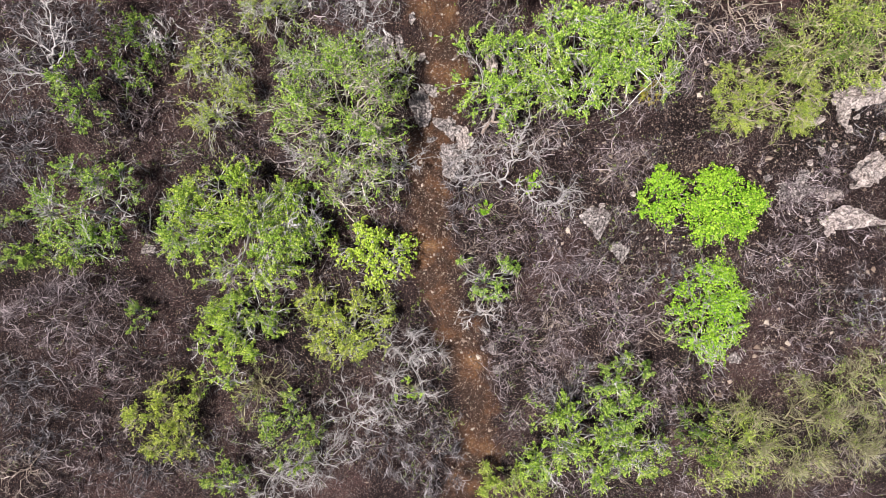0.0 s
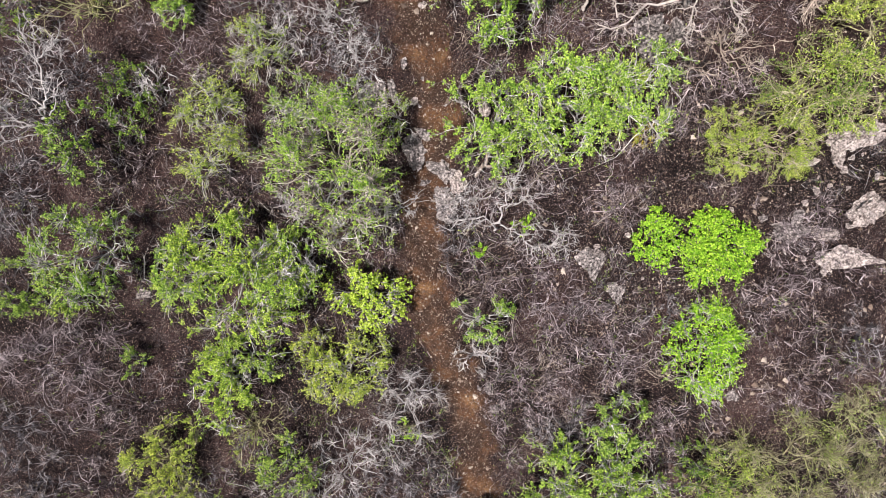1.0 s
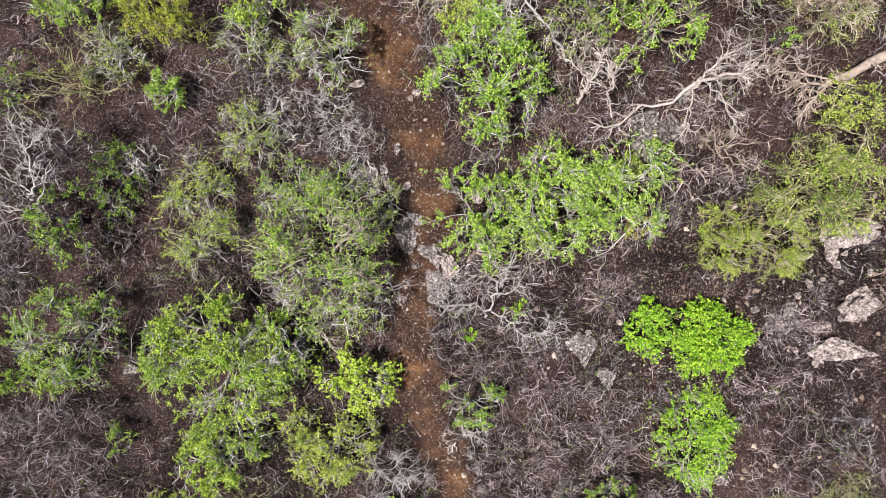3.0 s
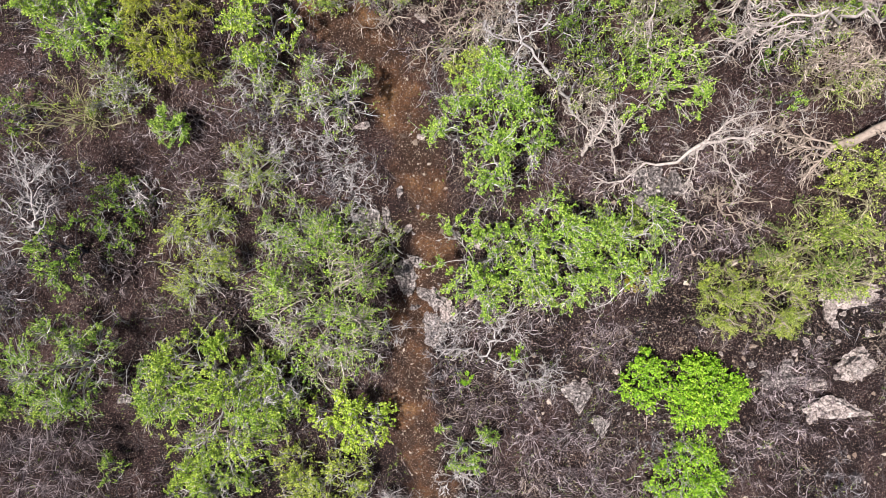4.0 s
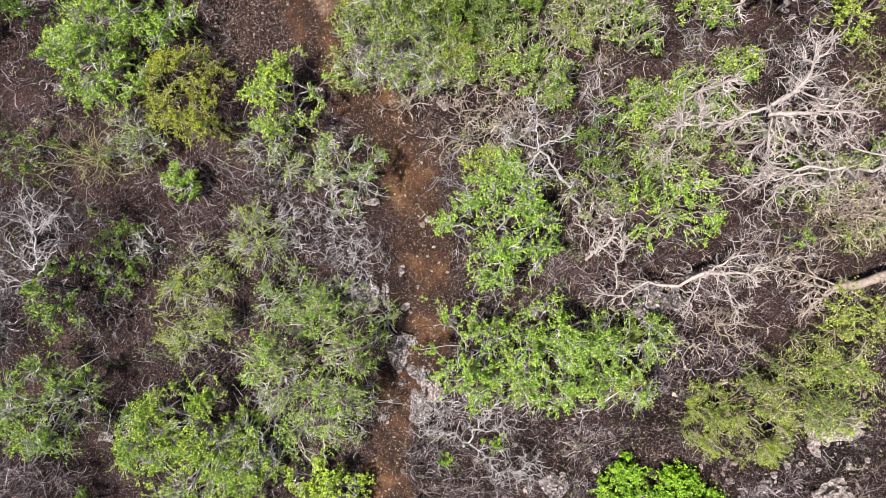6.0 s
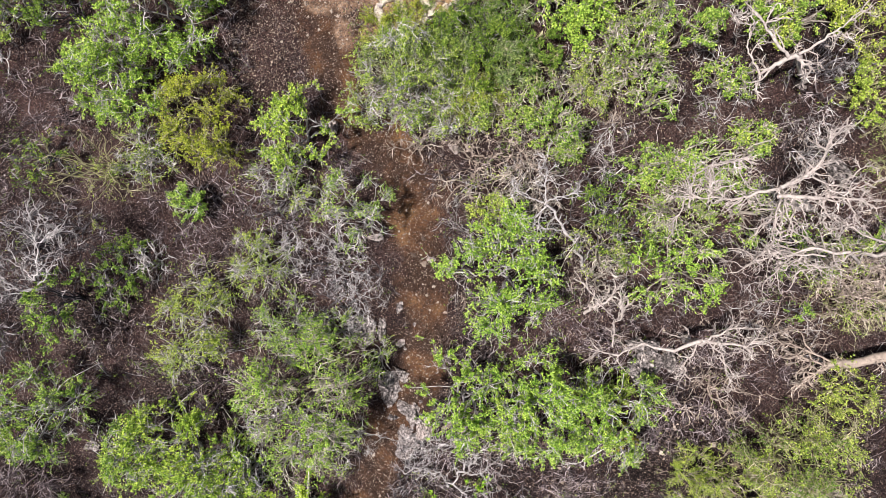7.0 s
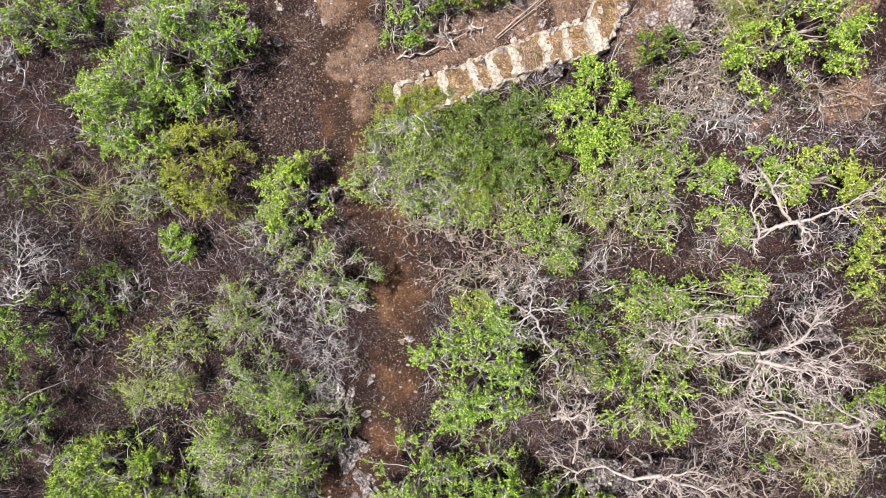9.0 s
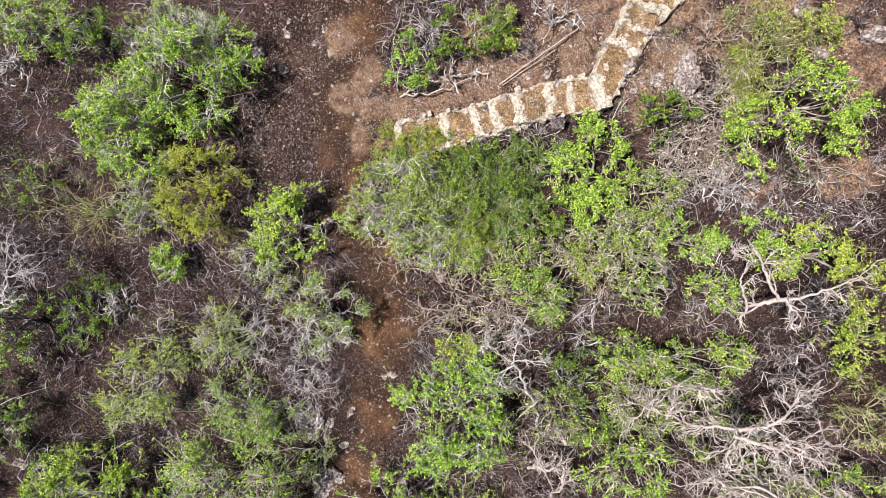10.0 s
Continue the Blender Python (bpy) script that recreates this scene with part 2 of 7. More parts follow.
# ---- mesh helpers ----
def quick_mesh(name, verts, faces, mats, smooth=False):
    """A mesh from arrays: verts (n, 3), faces (m, 3) or (m, 4)."""
    me = bpy.data.meshes.new(name)
    verts, faces = np.asarray(verts, np.float32), np.asarray(faces, np.int32)
    m, k = faces.shape
    me.vertices.add(len(verts))
    me.vertices.foreach_set("co", verts.ravel())
    me.loops.add(m * k)
    me.loops.foreach_set("vertex_index", faces.ravel())
    me.polygons.add(m)
    me.polygons.foreach_set("loop_start", np.arange(0, m * k, k, dtype=np.int32))
    me.polygons.foreach_set("use_smooth", np.full(m, smooth))
    me.materials.append(mats)
    me.update(calc_edges=True)
    return me


def part(name, me, parent, label=""):
    ob = new(name, me)
    ob.parent = parent
    return tagged(ob, label)


def unit(v):
    return v / np.maximum(np.linalg.norm(v, axis=-1, keepdims=True), 1e-9)


def tubes(P, R, sides=3):
    """Tapered tubes along polylines P (n, k, 3) with radii R (n, k): verts and quads."""
    n, k, _ = P.shape
    along = unit(P[:, -1] - P[:, 0])
    ref = np.where(np.abs(along[:, 2:3]) < 0.8, np.array([[0.0, 0, 1]]), np.array([[1.0, 0, 0]]))
    a = unit(np.cross(along, ref))
    b = np.cross(along, a)
    ang = np.arange(sides) * 2 * np.pi / sides
    ring = np.cos(ang)[:, None] * a[:, None] + np.sin(ang)[:, None] * b[:, None]
    V = P[:, :, None] + R[:, :, None, None] * ring[:, None]
    i = (np.arange(n)[:, None, None] * k + np.arange(k - 1)[None, :, None]) * sides
    s, e = np.arange(sides)[None, None], (np.arange(sides)[None, None] + 1) % sides
    F = np.stack([i + s, i + e, i + sides + e, i + sides + s], -1)
    return V.reshape(-1, 3), F.reshape(-1, 4)


def pointed(P, R):
    """Three-sided twigs along polylines P (n, k, 3) that run out to a point: verts and triangles."""
    n, k, _ = P.shape
    V, _ = tubes(P[:, :-1], R[:, :-1] * 1.12)
    V = np.concatenate([V.reshape(n, -1, 3), P[:, -1:]], 1)
    F = []
    for j in range(k - 1):
        for s in range(3):
            a, b = j * 3 + s, j * 3 + (s + 1) % 3
            F += [(a, b, b + 3), (a, b + 3, a + 3)] if j < k - 2 else [(a, b, 3 * k - 3)]
    F = np.arange(n)[:, None, None] * (3 * k - 2) + np.array(F)[None]
    return V.reshape(-1, 3), F.reshape(-1, 3)


def join(pieces):
    V, F, n = [], [], 0
    for v, f in pieces:
        V.append(v)
        F.append(f + n)
        n += len(v)
    return np.concatenate(V), np.concatenate(F)


def grow(rng, start, way, length, k, wander, lift=0.0):
    """Crooked polylines from start (n, 3) along way, of k points."""
    n = len(start)
    P = np.empty((n, k, 3))
    P[:, 0] = start
    d = unit(way)
    for j in range(1, k):
        d = unit(d + rng.normal(0, wander, (n, 3)) + np.array([0, 0, lift]))
        P[:, j] = P[:, j - 1] + d * (length / (k - 1))[:, None]
    return P


def along(rng, P, count, low=0.3, high=1.0):
    """Random places on polylines P, with the way of the line there and the line's index."""
    n, k, _ = P.shape
    pick = rng.integers(0, n, count)
    u = rng.uniform(low, high, count) * (k - 1)
    j = np.minimum(u.astype(int), k - 2)
    f = (u - j)[:, None]
    return P[pick, j] * (1 - f) + P[pick, j + 1] * f, unit(P[pick, j + 1] - P[pick, j]), pick


def leaf_quads(rng, at, size, flat=0.6, shape=0.55):
    """Pointed leaves, one quad each, turned up by and large."""
    n = len(at)
    normal = unit(rng.normal(0, 1, (n, 3)) * (1 - flat) + np.array([0, 0, flat]))
    tip = unit(np.cross(normal, rng.normal(0, 1, (n, 3))))
    side = np.cross(normal, tip)
    s = (size * rng.uniform(0.6, 1.35, n))[:, None]
    V = np.stack([at - tip * s * 0.5, at + side * s * shape * 0.5 - normal * s * 0.08, at + tip * s * 0.5, at - side * s * shape * 0.5 - normal * s * 0.08], 1)
    return V.reshape(-1, 3), np.arange(4 * n).reshape(n, 4)


# ---- the lie of the land ----
TRAIL = np.array([
    (0.785, -6.379, 0.502),
    (1.148, -4.965, 0.424),
    (1.093, -3.772, 0.361),
    (0.851, -2.915, 0.388),
    (0.551, -2.087, 0.382),
    (0.06, -1.221, 0.377),
    (-0.159, -0.372, 0.392),
    (-0.183, 0.523, 0.427),
    (-0.269, 1.39, 0.421),
    (-0.324, 2.114, 0.327),
    (-0.072, 2.808, 0.298),
    (0.14, 3.579, 0.357),
    (-0.076, 4.396, 0.477),
    (-0.287, 5.191, 0.43),
    (-0.55, 5.96, 0.465),
    (-0.978, 6.694, 0.55),
    (-1.229, 7.431, 0.495),
    (-1.868, 8.12, 0.541),
    (-2.217, 7.928, 0.355),
    (-2.89, 8.574, 0.334),
    (-3.356, 9.321, 0.371),
    (-3.696, 10.119, 0.445),
    (-3.97, 10.933, 0.479),
    (-4.272, 11.721, 0.523),
    (-4.571, 12.384, 0.567),
])  # x, y, half width
_S = np.concatenate([[0], np.cumsum(np.hypot(*np.diff(TRAIL[:, :2], axis=0).T))])
_fine = np.linspace(0, _S[-1], 400)
LINE = np.stack([np.interp(_fine, _S, np.convolve(np.pad(c, 1, mode="edge"), (0.2, 0.6, 0.2), "valid")) for c in TRAIL.T], 1)


def ripple(x, y, seed, scale):
    """Smooth bumps between about -1 and 1."""
    r = np.random.default_rng(seed)
    z = 0.0
    for _ in range(6):
        a, p, f = r.uniform(0, 2 * np.pi), r.uniform(0, 2 * np.pi), r.uniform(0.6, 1.7) / scale
        z = z + np.sin((x * np.cos(a) + y * np.sin(a)) * f * 2 * np.pi + p)
    return z / 3.0


def off_trail(x, y):
    """Distance to the middle of the footpath, and the half width there."""
    x, y = np.atleast_1d(x), np.atleast_1d(y)
    best, wide = np.full(x.shape, 1e9), np.zeros(x.shape)
    for px, py, w in LINE[::4]:
        d = np.hypot(x - px, y - py)
        wide = np.where(d < best, w, wide)
        best = np.minimum(best, d)
    return best, wide


def ground(x, y):
    x, y = np.asarray(x, float), np.asarray(y, float)
    shape = x.shape
    x, y = np.clip(np.atleast_1d(x).ravel(), -16, 16), np.clip(np.atleast_1d(y).ravel(), -12, 20)
    z = -0.31 + 0.0268 * x + 0.233 * y + 0.0013 * x * x + 0.0093 * x * y - 0.001 * y * y
    d, w = off_trail(x, y)
    z = z - 0.12 * np.exp(-((d / (w + 0.25)) ** 2))
    z = z + 0.05 * ripple(x, y, 3, 2.6) + 0.02 * ripple(x, y, 4, 0.8)
    return z.reshape(shape)


def ground1(x, y):
    return float(ground(np.array([x]), np.array([y]))[0])


def spread_axis(lo, hi, step):
    """Even steps in the middle, widening steps out to the horizon."""
    mid = np.arange(lo, hi + step / 2, step)
    out = np.array([0.3, 1, 2.5, 6, 15, 40, 110, 300, 800, 1800])
    return np.concatenate([lo - out[::-1], mid, hi + out])


CLEARINGS = [
    (-4.709, 10.307, 1.15, 0.35),
    (-4.513, 8.948, 1.0, 0.2),
    (-5.055, 11.435, 1.2, 0.3),
    (-0.503, 12.734, 0.9, 0.6),
    (-1.58, 11.613, 0.8, 0.6),
    (4.96, 2.556, 0.7, 0),
    (7.521, 2.376, 0.9, 0),
    (6.343, 0.462, 0.5, 0),
    (-0.649, 7.359, 0.5, 0.5),
    (1.01, 13.285, 0.5, 0.55),
    (-3.247, 10.442, 0.8, 0.7),
]  # x, y, radius, how trodden
BANKS = [
    (-1.58, 11.613, 0.55),
    (-2.186, 11.202, 0.5),
    (-1.049, 12.313, 0.6),
    (-0.353, 12.858, 0.5),
    (1.042, 13.404, 0.5),
    (1.361, 14.059, 0.4),
    (1.193, 12.637, 0.5),
    (-0.083, 13.509, 0.45),
    (-0.861, 13.155, 0.5),
    (1.869, 13.888, 0.45),
    (0.815, 14.117, 0.5),
    (-2.61, 10.644, 0.4),
    (-2.648, 10.035, 0.35),
    (1.792, 14.646, 0.55),
    (2.541, 14.828, 0.6),
    (3.359, 14.855, 0.5),
    (3.838, 14.403, 0.45),
    (3.340, 12.166, 0.45),
    (4.556, 12.949, 0.50),
    (-1.884, 12.350, 0.50),
    (-4.322, 11.230, 0.37),
    (-3.574, 10.782, 0.39),
    (-3.774, 10.206, 0.33),
    (-3.133, 10.334, 0.35),
    (-2.418, 10.742, 0.37),
    (-1.631, 11.703, 0.36),
    (-0.475, 13.427, 0.35),
    (0.819, 13.625, 0.34),
    (1.078, 13.008, 0.26),
    (-3.149, 9.784, 0.28),
]  # tan gravelly banks by the steps


def open_ground(x, y):
    """How bare the soil is: 1 on the footpath and in the stony clearings, 0 in the scrub."""
    d, w = off_trail(x, y)
    bare = np.clip(1.2 - (d - w * 0.6) / 0.2, 0, 1)
    for cx, cy, r, _ in CLEARINGS:
        q = np.hypot(x - cx, y - cy) / (r * (1 + 0.2 * ripple(x, y, 9, 1.1)))
        bare = np.maximum(bare, np.clip((1.15 - q) * 4, 0, 1) * 0.9)
    return bare


def give_wear(me, V):
    """How far each spot is trodden down to the red earth, how reddish its litter is, and where gravel lies."""
    x, y = V[:, 0], V[:, 1]
    d, w = off_trail(x, y)
    worn = np.clip(0.95 - (d + 0.16 * ripple(x, y, 23, 0.7) - w * 0.4) / 0.62, 0, 1)
    for cx, cy, r, red in CLEARINGS:
        q = np.hypot(x - cx, y - cy) / r
        worn = np.maximum(worn, np.clip((1.25 - q) * 1.5, 0, 1) * red)
    me.attributes.new("trodden", "FLOAT", "POINT").data.foreach_set("value", worn.astype(np.float32))
    red = np.clip((y - 3.5) / 4 + 0.35 * ripple(x, y, 29, 2.2), 0, 1)
    me.attributes.new("reddish", "FLOAT", "POINT").data.foreach_set("value", red.astype(np.float32))
    tan = np.zeros(len(x))
    for cx, cy, r in BANKS:
        q = np.hypot(x - cx, y - cy) / (r * (1 + 0.45 * ripple(x, y, 19, 0.9)))
        tan = np.maximum(tan, np.clip((1.25 - q) * 1.1, 0, 1))
    me.attributes.new("gravel", "FLOAT", "POINT").data.foreach_set("value", tan.astype(np.float32))


def build_ground():
    X, Y = np.meshgrid(spread_axis(-12, 12.5, 0.13), spread_axis(-7.5, 16, 0.13))
    Z = ground(X, Y)
    near = (np.abs(X) < 14) & (np.abs(Y - 4) < 14)
    fine = np.zeros(X.shape)
    for i, j in np.argwhere(near):
        fine[i, j] = noise.noise((X[i, j] * 3.1, Y[i, j] * 3.1, 0.3)) * 0.035 + noise.noise((X[i, j] * 8, Y[i, j] * 8, 1.3)) * 0.02
    h, w = X.shape
    i = (np.arange(h - 1)[:, None] * w + np.arange(w - 1)[None]).ravel()
    F = np.stack([i, i + 1, i + w + 1, i + w], 1)
    V = np.stack([X, Y, Z + fine], -1).reshape(-1, 3)
    me = quick_mesh("ground", V, F, SOIL, True)
    give_wear(me, V)
    tagged(new("ground", me), "dark leaf-littered stony hillside soil under dry scrub", "ground", kind="structure")
    return V, F


def build_path():
    """The trodden footpath: a ragged strip that dips into the soil at its edges."""
    across = np.linspace(-1, 1, 15)
    mid = LINE[:, :2]
    way = unit(np.gradient(mid, axis=0))
    side = np.stack([way[:, 1], -way[:, 0]], 1)
    rag_l = 1 + 0.28 * ripple(mid[:, 0] * 3, mid[:, 1] * 3, 11, 2.0)
    rag_r = 1 + 0.28 * ripple(mid[:, 0] * 3, mid[:, 1] * 3, 12, 2.0)
    rows = []
    for u in across:
        w = LINE[:, 2] * 1.05 * np.where(u < 0, rag_l, rag_r)
        xy = mid + side * (u * w)[:, None]
        z = ground(xy[:, 0], xy[:, 1]) + 0.04 - 0.11 * abs(u) ** 4
        z = z + np.array([noise.noise((x * 5, y * 5, 4.0)) * 0.03 + noise.noise((x * 13, y * 13, 2.0)) * 0.015 for x, y in xy])
        rows.append(np.column_stack([xy, z]))
    V = np.stack(rows, 1)
    n, k, _ = V.shape
    i = (np.arange(n - 1)[:, None] * k + np.arange(k - 1)[None]).ravel()
    F = np.stack([i, i + 1, i + k + 1, i + k], 1)
    V = V.reshape(-1, 3)
    me = quick_mesh("footpath", V, F, SOIL, True)
    give_wear(me, V)
    tagged(new("footpath", me), "narrow trodden footpath of reddish-brown stony earth", "path", kind="structure")
    return V, F


_gv, _gf = build_ground()
_pv, _pf = build_path()
GROUND_TREE = BVHTree.FromPolygons([tuple(v) for v in _gv.tolist()], _gf.tolist())
PATH_TREE = BVHTree.FromPolygons([tuple(v) for v in _pv.tolist()], _pf.tolist())


def surface(x, y):
    """The height of the soil or of the footpath, whichever lies on top."""
    z = []
    for a, b in zip(np.atleast_1d(x), np.atleast_1d(y)):
        p = GROUND_TREE.ray_cast((a, b, 50.0), (0, 0, -1))[0]
        q = PATH_TREE.ray_cast((a, b, 50.0), (0, 0, -1))[0]
        z.append(max(p.z if p else -9, q.z if q else -9))
    return np.array(z)


# ---- stones ----
CROWNS = []  # x, y, radius of the leafy crowns and boulders, kept free of undergrowth


def ball(detail):
    bm = bmesh.new()
    bmesh.ops.create_icosphere(bm, subdivisions=detail, radius=1)
    V = np.array([v.co[:] for v in bm.verts])
    F = np.array([[v.index for v in f.verts] for f in bm.faces])
    bm.free()
    return V, F


BALL3, BALL4 = ball(3), ball(4)


def rock(name, label, x, y, rx, ry, h, turn=0, mat=LIMESTONE, seed=0, sink=0.4, base=None):
    """A weathered boulder: cleft, flat-faced and rough, half sunk in the soil."""
    rng = np.random.default_rng(seed + 500)
    V, F = BALL4 if max(rx, ry) > 0.16 else BALL3
    V = V.copy()
    for _ in range(13):
        d = unit(rng.normal(0, 1, 3) * (1, 1, 0.9))
        over = V @ d - rng.uniform(0.42, 0.84)
        V = V - np.where(over > 0, over * 0.97, 0)[:, None] * d
    o = rng.uniform(0, 50, 3)
    soft = lambda f, k: np.array([noise.noise(Vector(v * f + k)) for v in V])
    amp = 0.16 * soft(1.6, o) + 0.09 * soft(4.2, -o) + 0.075 * soft(9.5, o) + 0.05 * soft(19, o)
    amp -= 0.16 * np.maximum(0, 0.16 - np.abs(soft(3.2, o + 9))) / 0.16
    bend = 0.12 * soft(3.0, -o)
    for _ in range(3):
        d = unit(rng.normal(0, 1, 3) * (1, 1, 0.35))
        amp -= rng.uniform(0.2, 0.42) * np.exp(-(((V @ d - rng.uniform(-0.5, 0.5) + bend) / 0.06) ** 2))
    ledge = V[:, 2] + 0.6 * bend
    amp += 0.10 * np.clip(np.sin(ledge * rng.uniform(6, 10)) * 3, -1, 1)
    V = V * (1.1 + amp)[:, None]
    c, s = math.cos(radians(turn)), math.sin(radians(turn))
    V = V * (rx, ry, h)
    V = V @ np.array([[c, s, 0], [-s, c, 0], [0, 0, 1]])
    z = ground1(x, y) if base is None else base
    ob = new(name, quick_mesh(name, V, F, mat, False))
    ob.location = (x, y, z + h * (1 - 2 * sink) * 0.9)
    if max(rx, ry) > 0.2:
        CROWNS.append((x, y, 1.8 * math.sqrt(rx * ry)))
    return tagged(ob, label, "rock", "rocks on the slope")


def pebbles(name, label, spots, sizes, seed):
    """Loose stones: a joined scatter of small angular bits."""
    rng = np.random.default_rng(seed)
    n = len(spots)
    O = np.array([[1, 0, -0.4], [0, 1, -0.4], [-1, 0, -0.4], [0, -1, -0.4], [0, 0, 0.8]], float)
    T = np.array([[0, 1, 4], [1, 2, 4], [2, 3, 4], [3, 0, 4]])
    V = O[None] * rng.uniform(0.55, 1.2, (n, 5, 1)) + rng.normal(0, 0.18, (n, 5, 3))
    a = rng.uniform(0, 2 * np.pi, n)
    rot = np.stack([np.stack([np.cos(a), -np.sin(a)], -1), np.stack([np.sin(a), np.cos(a)], -1)], 1)
    V = V * np.array([1.0, 0.75, 0.55])
    V[:, :, :2] = np.einsum("nij,nkj->nki", rot, V[:, :, :2])
    V = V * sizes[:, None, None]
    z = surface(spots[:, 0], spots[:, 1])
    V = V + np.column_stack([spots, z + sizes * 0.2])[:, None]
    F = (np.arange(n)[:, None, None] * 5 + T[None]).reshape(-1, 3)
    return tagged(new(name, quick_mesh(name, V.reshape(-1, 3), F, PEBBLE)), label, "stones", kind="stuff")


# ---- shrubs ----


def lobes(rng, even):
    """An uneven outline: a factor on the radius by direction."""
    a = [(k, rng.uniform(0.02, 0.40 / k ** 0.7) * (1 - even), rng.uniform(0, 6.28)) for k in (1, 2, 3, 5, 8)]
    return lambda th: 0.95 + sum(w * np.sin(k * th + p) for k, w, p in a)


def shrub(name, label, x, y, rx, ry, h, turn=0, wood="silver", leaf="green", twigs=500, leaves=2500, size=0.045, seed=0,
          stems=9, thick=1.0, wander=0.3, patch=0.5, flat=0.55, category="shrub", shape=0.55, even=0.5):
    """A shrub: crooked stems that part into twigs, and a crown of small leaves with gaps."""
    rng = np.random.default_rng(seed * 7 + 13)
    lobe = lobes(rng, even)
    r = math.sqrt(rx * ry)
    z0 = ground1(x, y) - 0.04

    def inside(p, slack=1.0):
        th = np.arctan2(p[:, 1] / ry, p[:, 0] / rx)
        return np.hypot(p[:, 0] / rx, p[:, 1] / ry) < lobe(th) * slack

    n1 = stems
    th = np.arange(n1) * 2 * np.pi / n1 + rng.normal(0, 0.35, n1)
    rho = rng.uniform(0.4, 0.85, n1) * lobe(th)
    dome = lambda q: np.sqrt(np.clip(1.02 - q**2 * 0.8, 0.06, 1))
    end = np.column_stack([np.cos(th) * rho * rx, np.sin(th) * rho * ry, h * dome(rho) * rng.uniform(0.55, 0.85, n1)])
    foot = rng.normal(0, 0.08 * r, (n1, 3)) * (1, 1, 0)
    bend = end * (0.35, 0.35, 0.75) + rng.normal(0, 0.12 * r, (n1, 3))
    u = np.linspace(0, 1, 7)[None, :, None]
    P1 = (1 - u) ** 2 * foot[:, None] + 2 * u * (1 - u) * bend[:, None] + u**2 * end[:, None]
    P1[:, 1:] += rng.normal(0, 0.035 * r, P1[:, 1:].shape)
    R1 = thick * np.linspace(0.026, 0.006, 7)[None] * (0.55 + 0.4 * r) * rng.uniform(0.7, 1.3, (n1, 1))
    # boughs leave a stem along its own way and curve out to places all over the crown
    n2 = max(16, twigs // 5)
    th = rng.uniform(0, 2 * np.pi, n2)
    rho = rng.uniform(0.0, 1.0, n2) ** 0.62 * (1 + rng.uniform(0.05, 0.42, n2) * (rng.random(n2) < 0.22))
    q = rho * lobe(th)
    tip = np.column_stack([np.cos(th) * q * rx, np.sin(th) * q * ry, h * dome(rho) * rng.uniform(0.6, 1.05, n2)])
    nodes = P1[:, 2:].reshape(-1, 3)
    ways = unit(np.gradient(P1, axis=1))[:, 2:].reshape(-1, 3)
    cost = np.linalg.norm(tip[:, None, :] - nodes[None], axis=2) + 0.6 * np.maximum(nodes[None, :, 2] - tip[:, None, 2], 0)
    pick = np.argmin(cost + rng.uniform(0, 0.16 * r, cost.shape), axis=1)
    s2 = nodes[pick]
    ln = np.linalg.norm(tip - s2, axis=1)[:, None]
    out = unit(tip * (1, 1, 0.4) + 1e-4)
    turn2 = s2 + (ways[pick] * 0.7 + out * 0.3 + rng.normal(0, 0.25, (n2, 3))) * ln * 0.5
    u = np.linspace(0, 1, 5)[None, :, None]
    P2 = (1 - u) ** 2 * s2[:, None] + 2 * u * (1 - u) * turn2[:, None] + u**2 * tip[:, None]
    P2[:, 1:] += rng.normal(0, wander * 0.17, P2[:, 1:].shape) * np.minimum(ln, 0.7)[:, None]
    thin = min(1.0, max(0.0, patch * 2))
    bald = (rng.random(n2) < 0.27 * thin) & (rho > 0.25) & (leaves > 0)  # dry boughs that stand out of the leaves
    P2[bald, 2:, 2] += 0.07 * h
    R2 = thick * np.linspace(0.0088, 0.0036, 5)[None] * rng.uniform(0.7, 1.35, (n2, 1))
    bends = 4 if thick >= 1.0 and not leaves else 3
    if leaves:
        twigs = int(twigs * 1.4)  # leafy crowns are finely twigged
    s3, d3, from2 = along(rng, P2, twigs, 0.2, 1.0)
    fork = unit(rng.normal(0, 1, (twigs, 3)) * (1, 1, 0.7))
    P3 = grow(rng, s3, d3 * 0.75 + fork * 0.62 + out[from2] * 0.2, rng.uniform(0.10, 0.31, twigs) * min(1.2, 0.45 + 0.5 * r), bends, wander * 1.3, 0.04)
    R3 = thick * np.linspace(0.0044, 0.0021, bends)[None] * rng.uniform(0.7, 1.4, (twigs, 1))
    if not leaves:
        R2, R3 = R2 * 1.3, R3 * 1.15
    keep = inside(P3[:, -1], 1.6)
    P3, R3, from2 = P3[keep], R3[keep], from2[keep]
    for P in (P1, P2, P3):
        P[:, :, 2] = np.clip(P[:, :, 2], 0.0, h * 1.15)
    thing = new(name)
    thing.location, thing.rotation_euler = (x, y, z0), (0, 0, radians(turn))
    tagged(thing, label, category, "scrub shrubs")
    for i in range(n1):
        V, F = tubes(P1[i:i + 1], R1[i:i + 1], 4)
        part("stem", quick_mesh("stem", V, F, WOODS[wood], True), thing)
    V, F = join([pointed(P2, R2), pointed(P3, R3)])
    crown = part("branchwork", quick_mesh("branchwork", V, F, WOODS[wood]), thing)
    tagged(crown, kind="stuff")
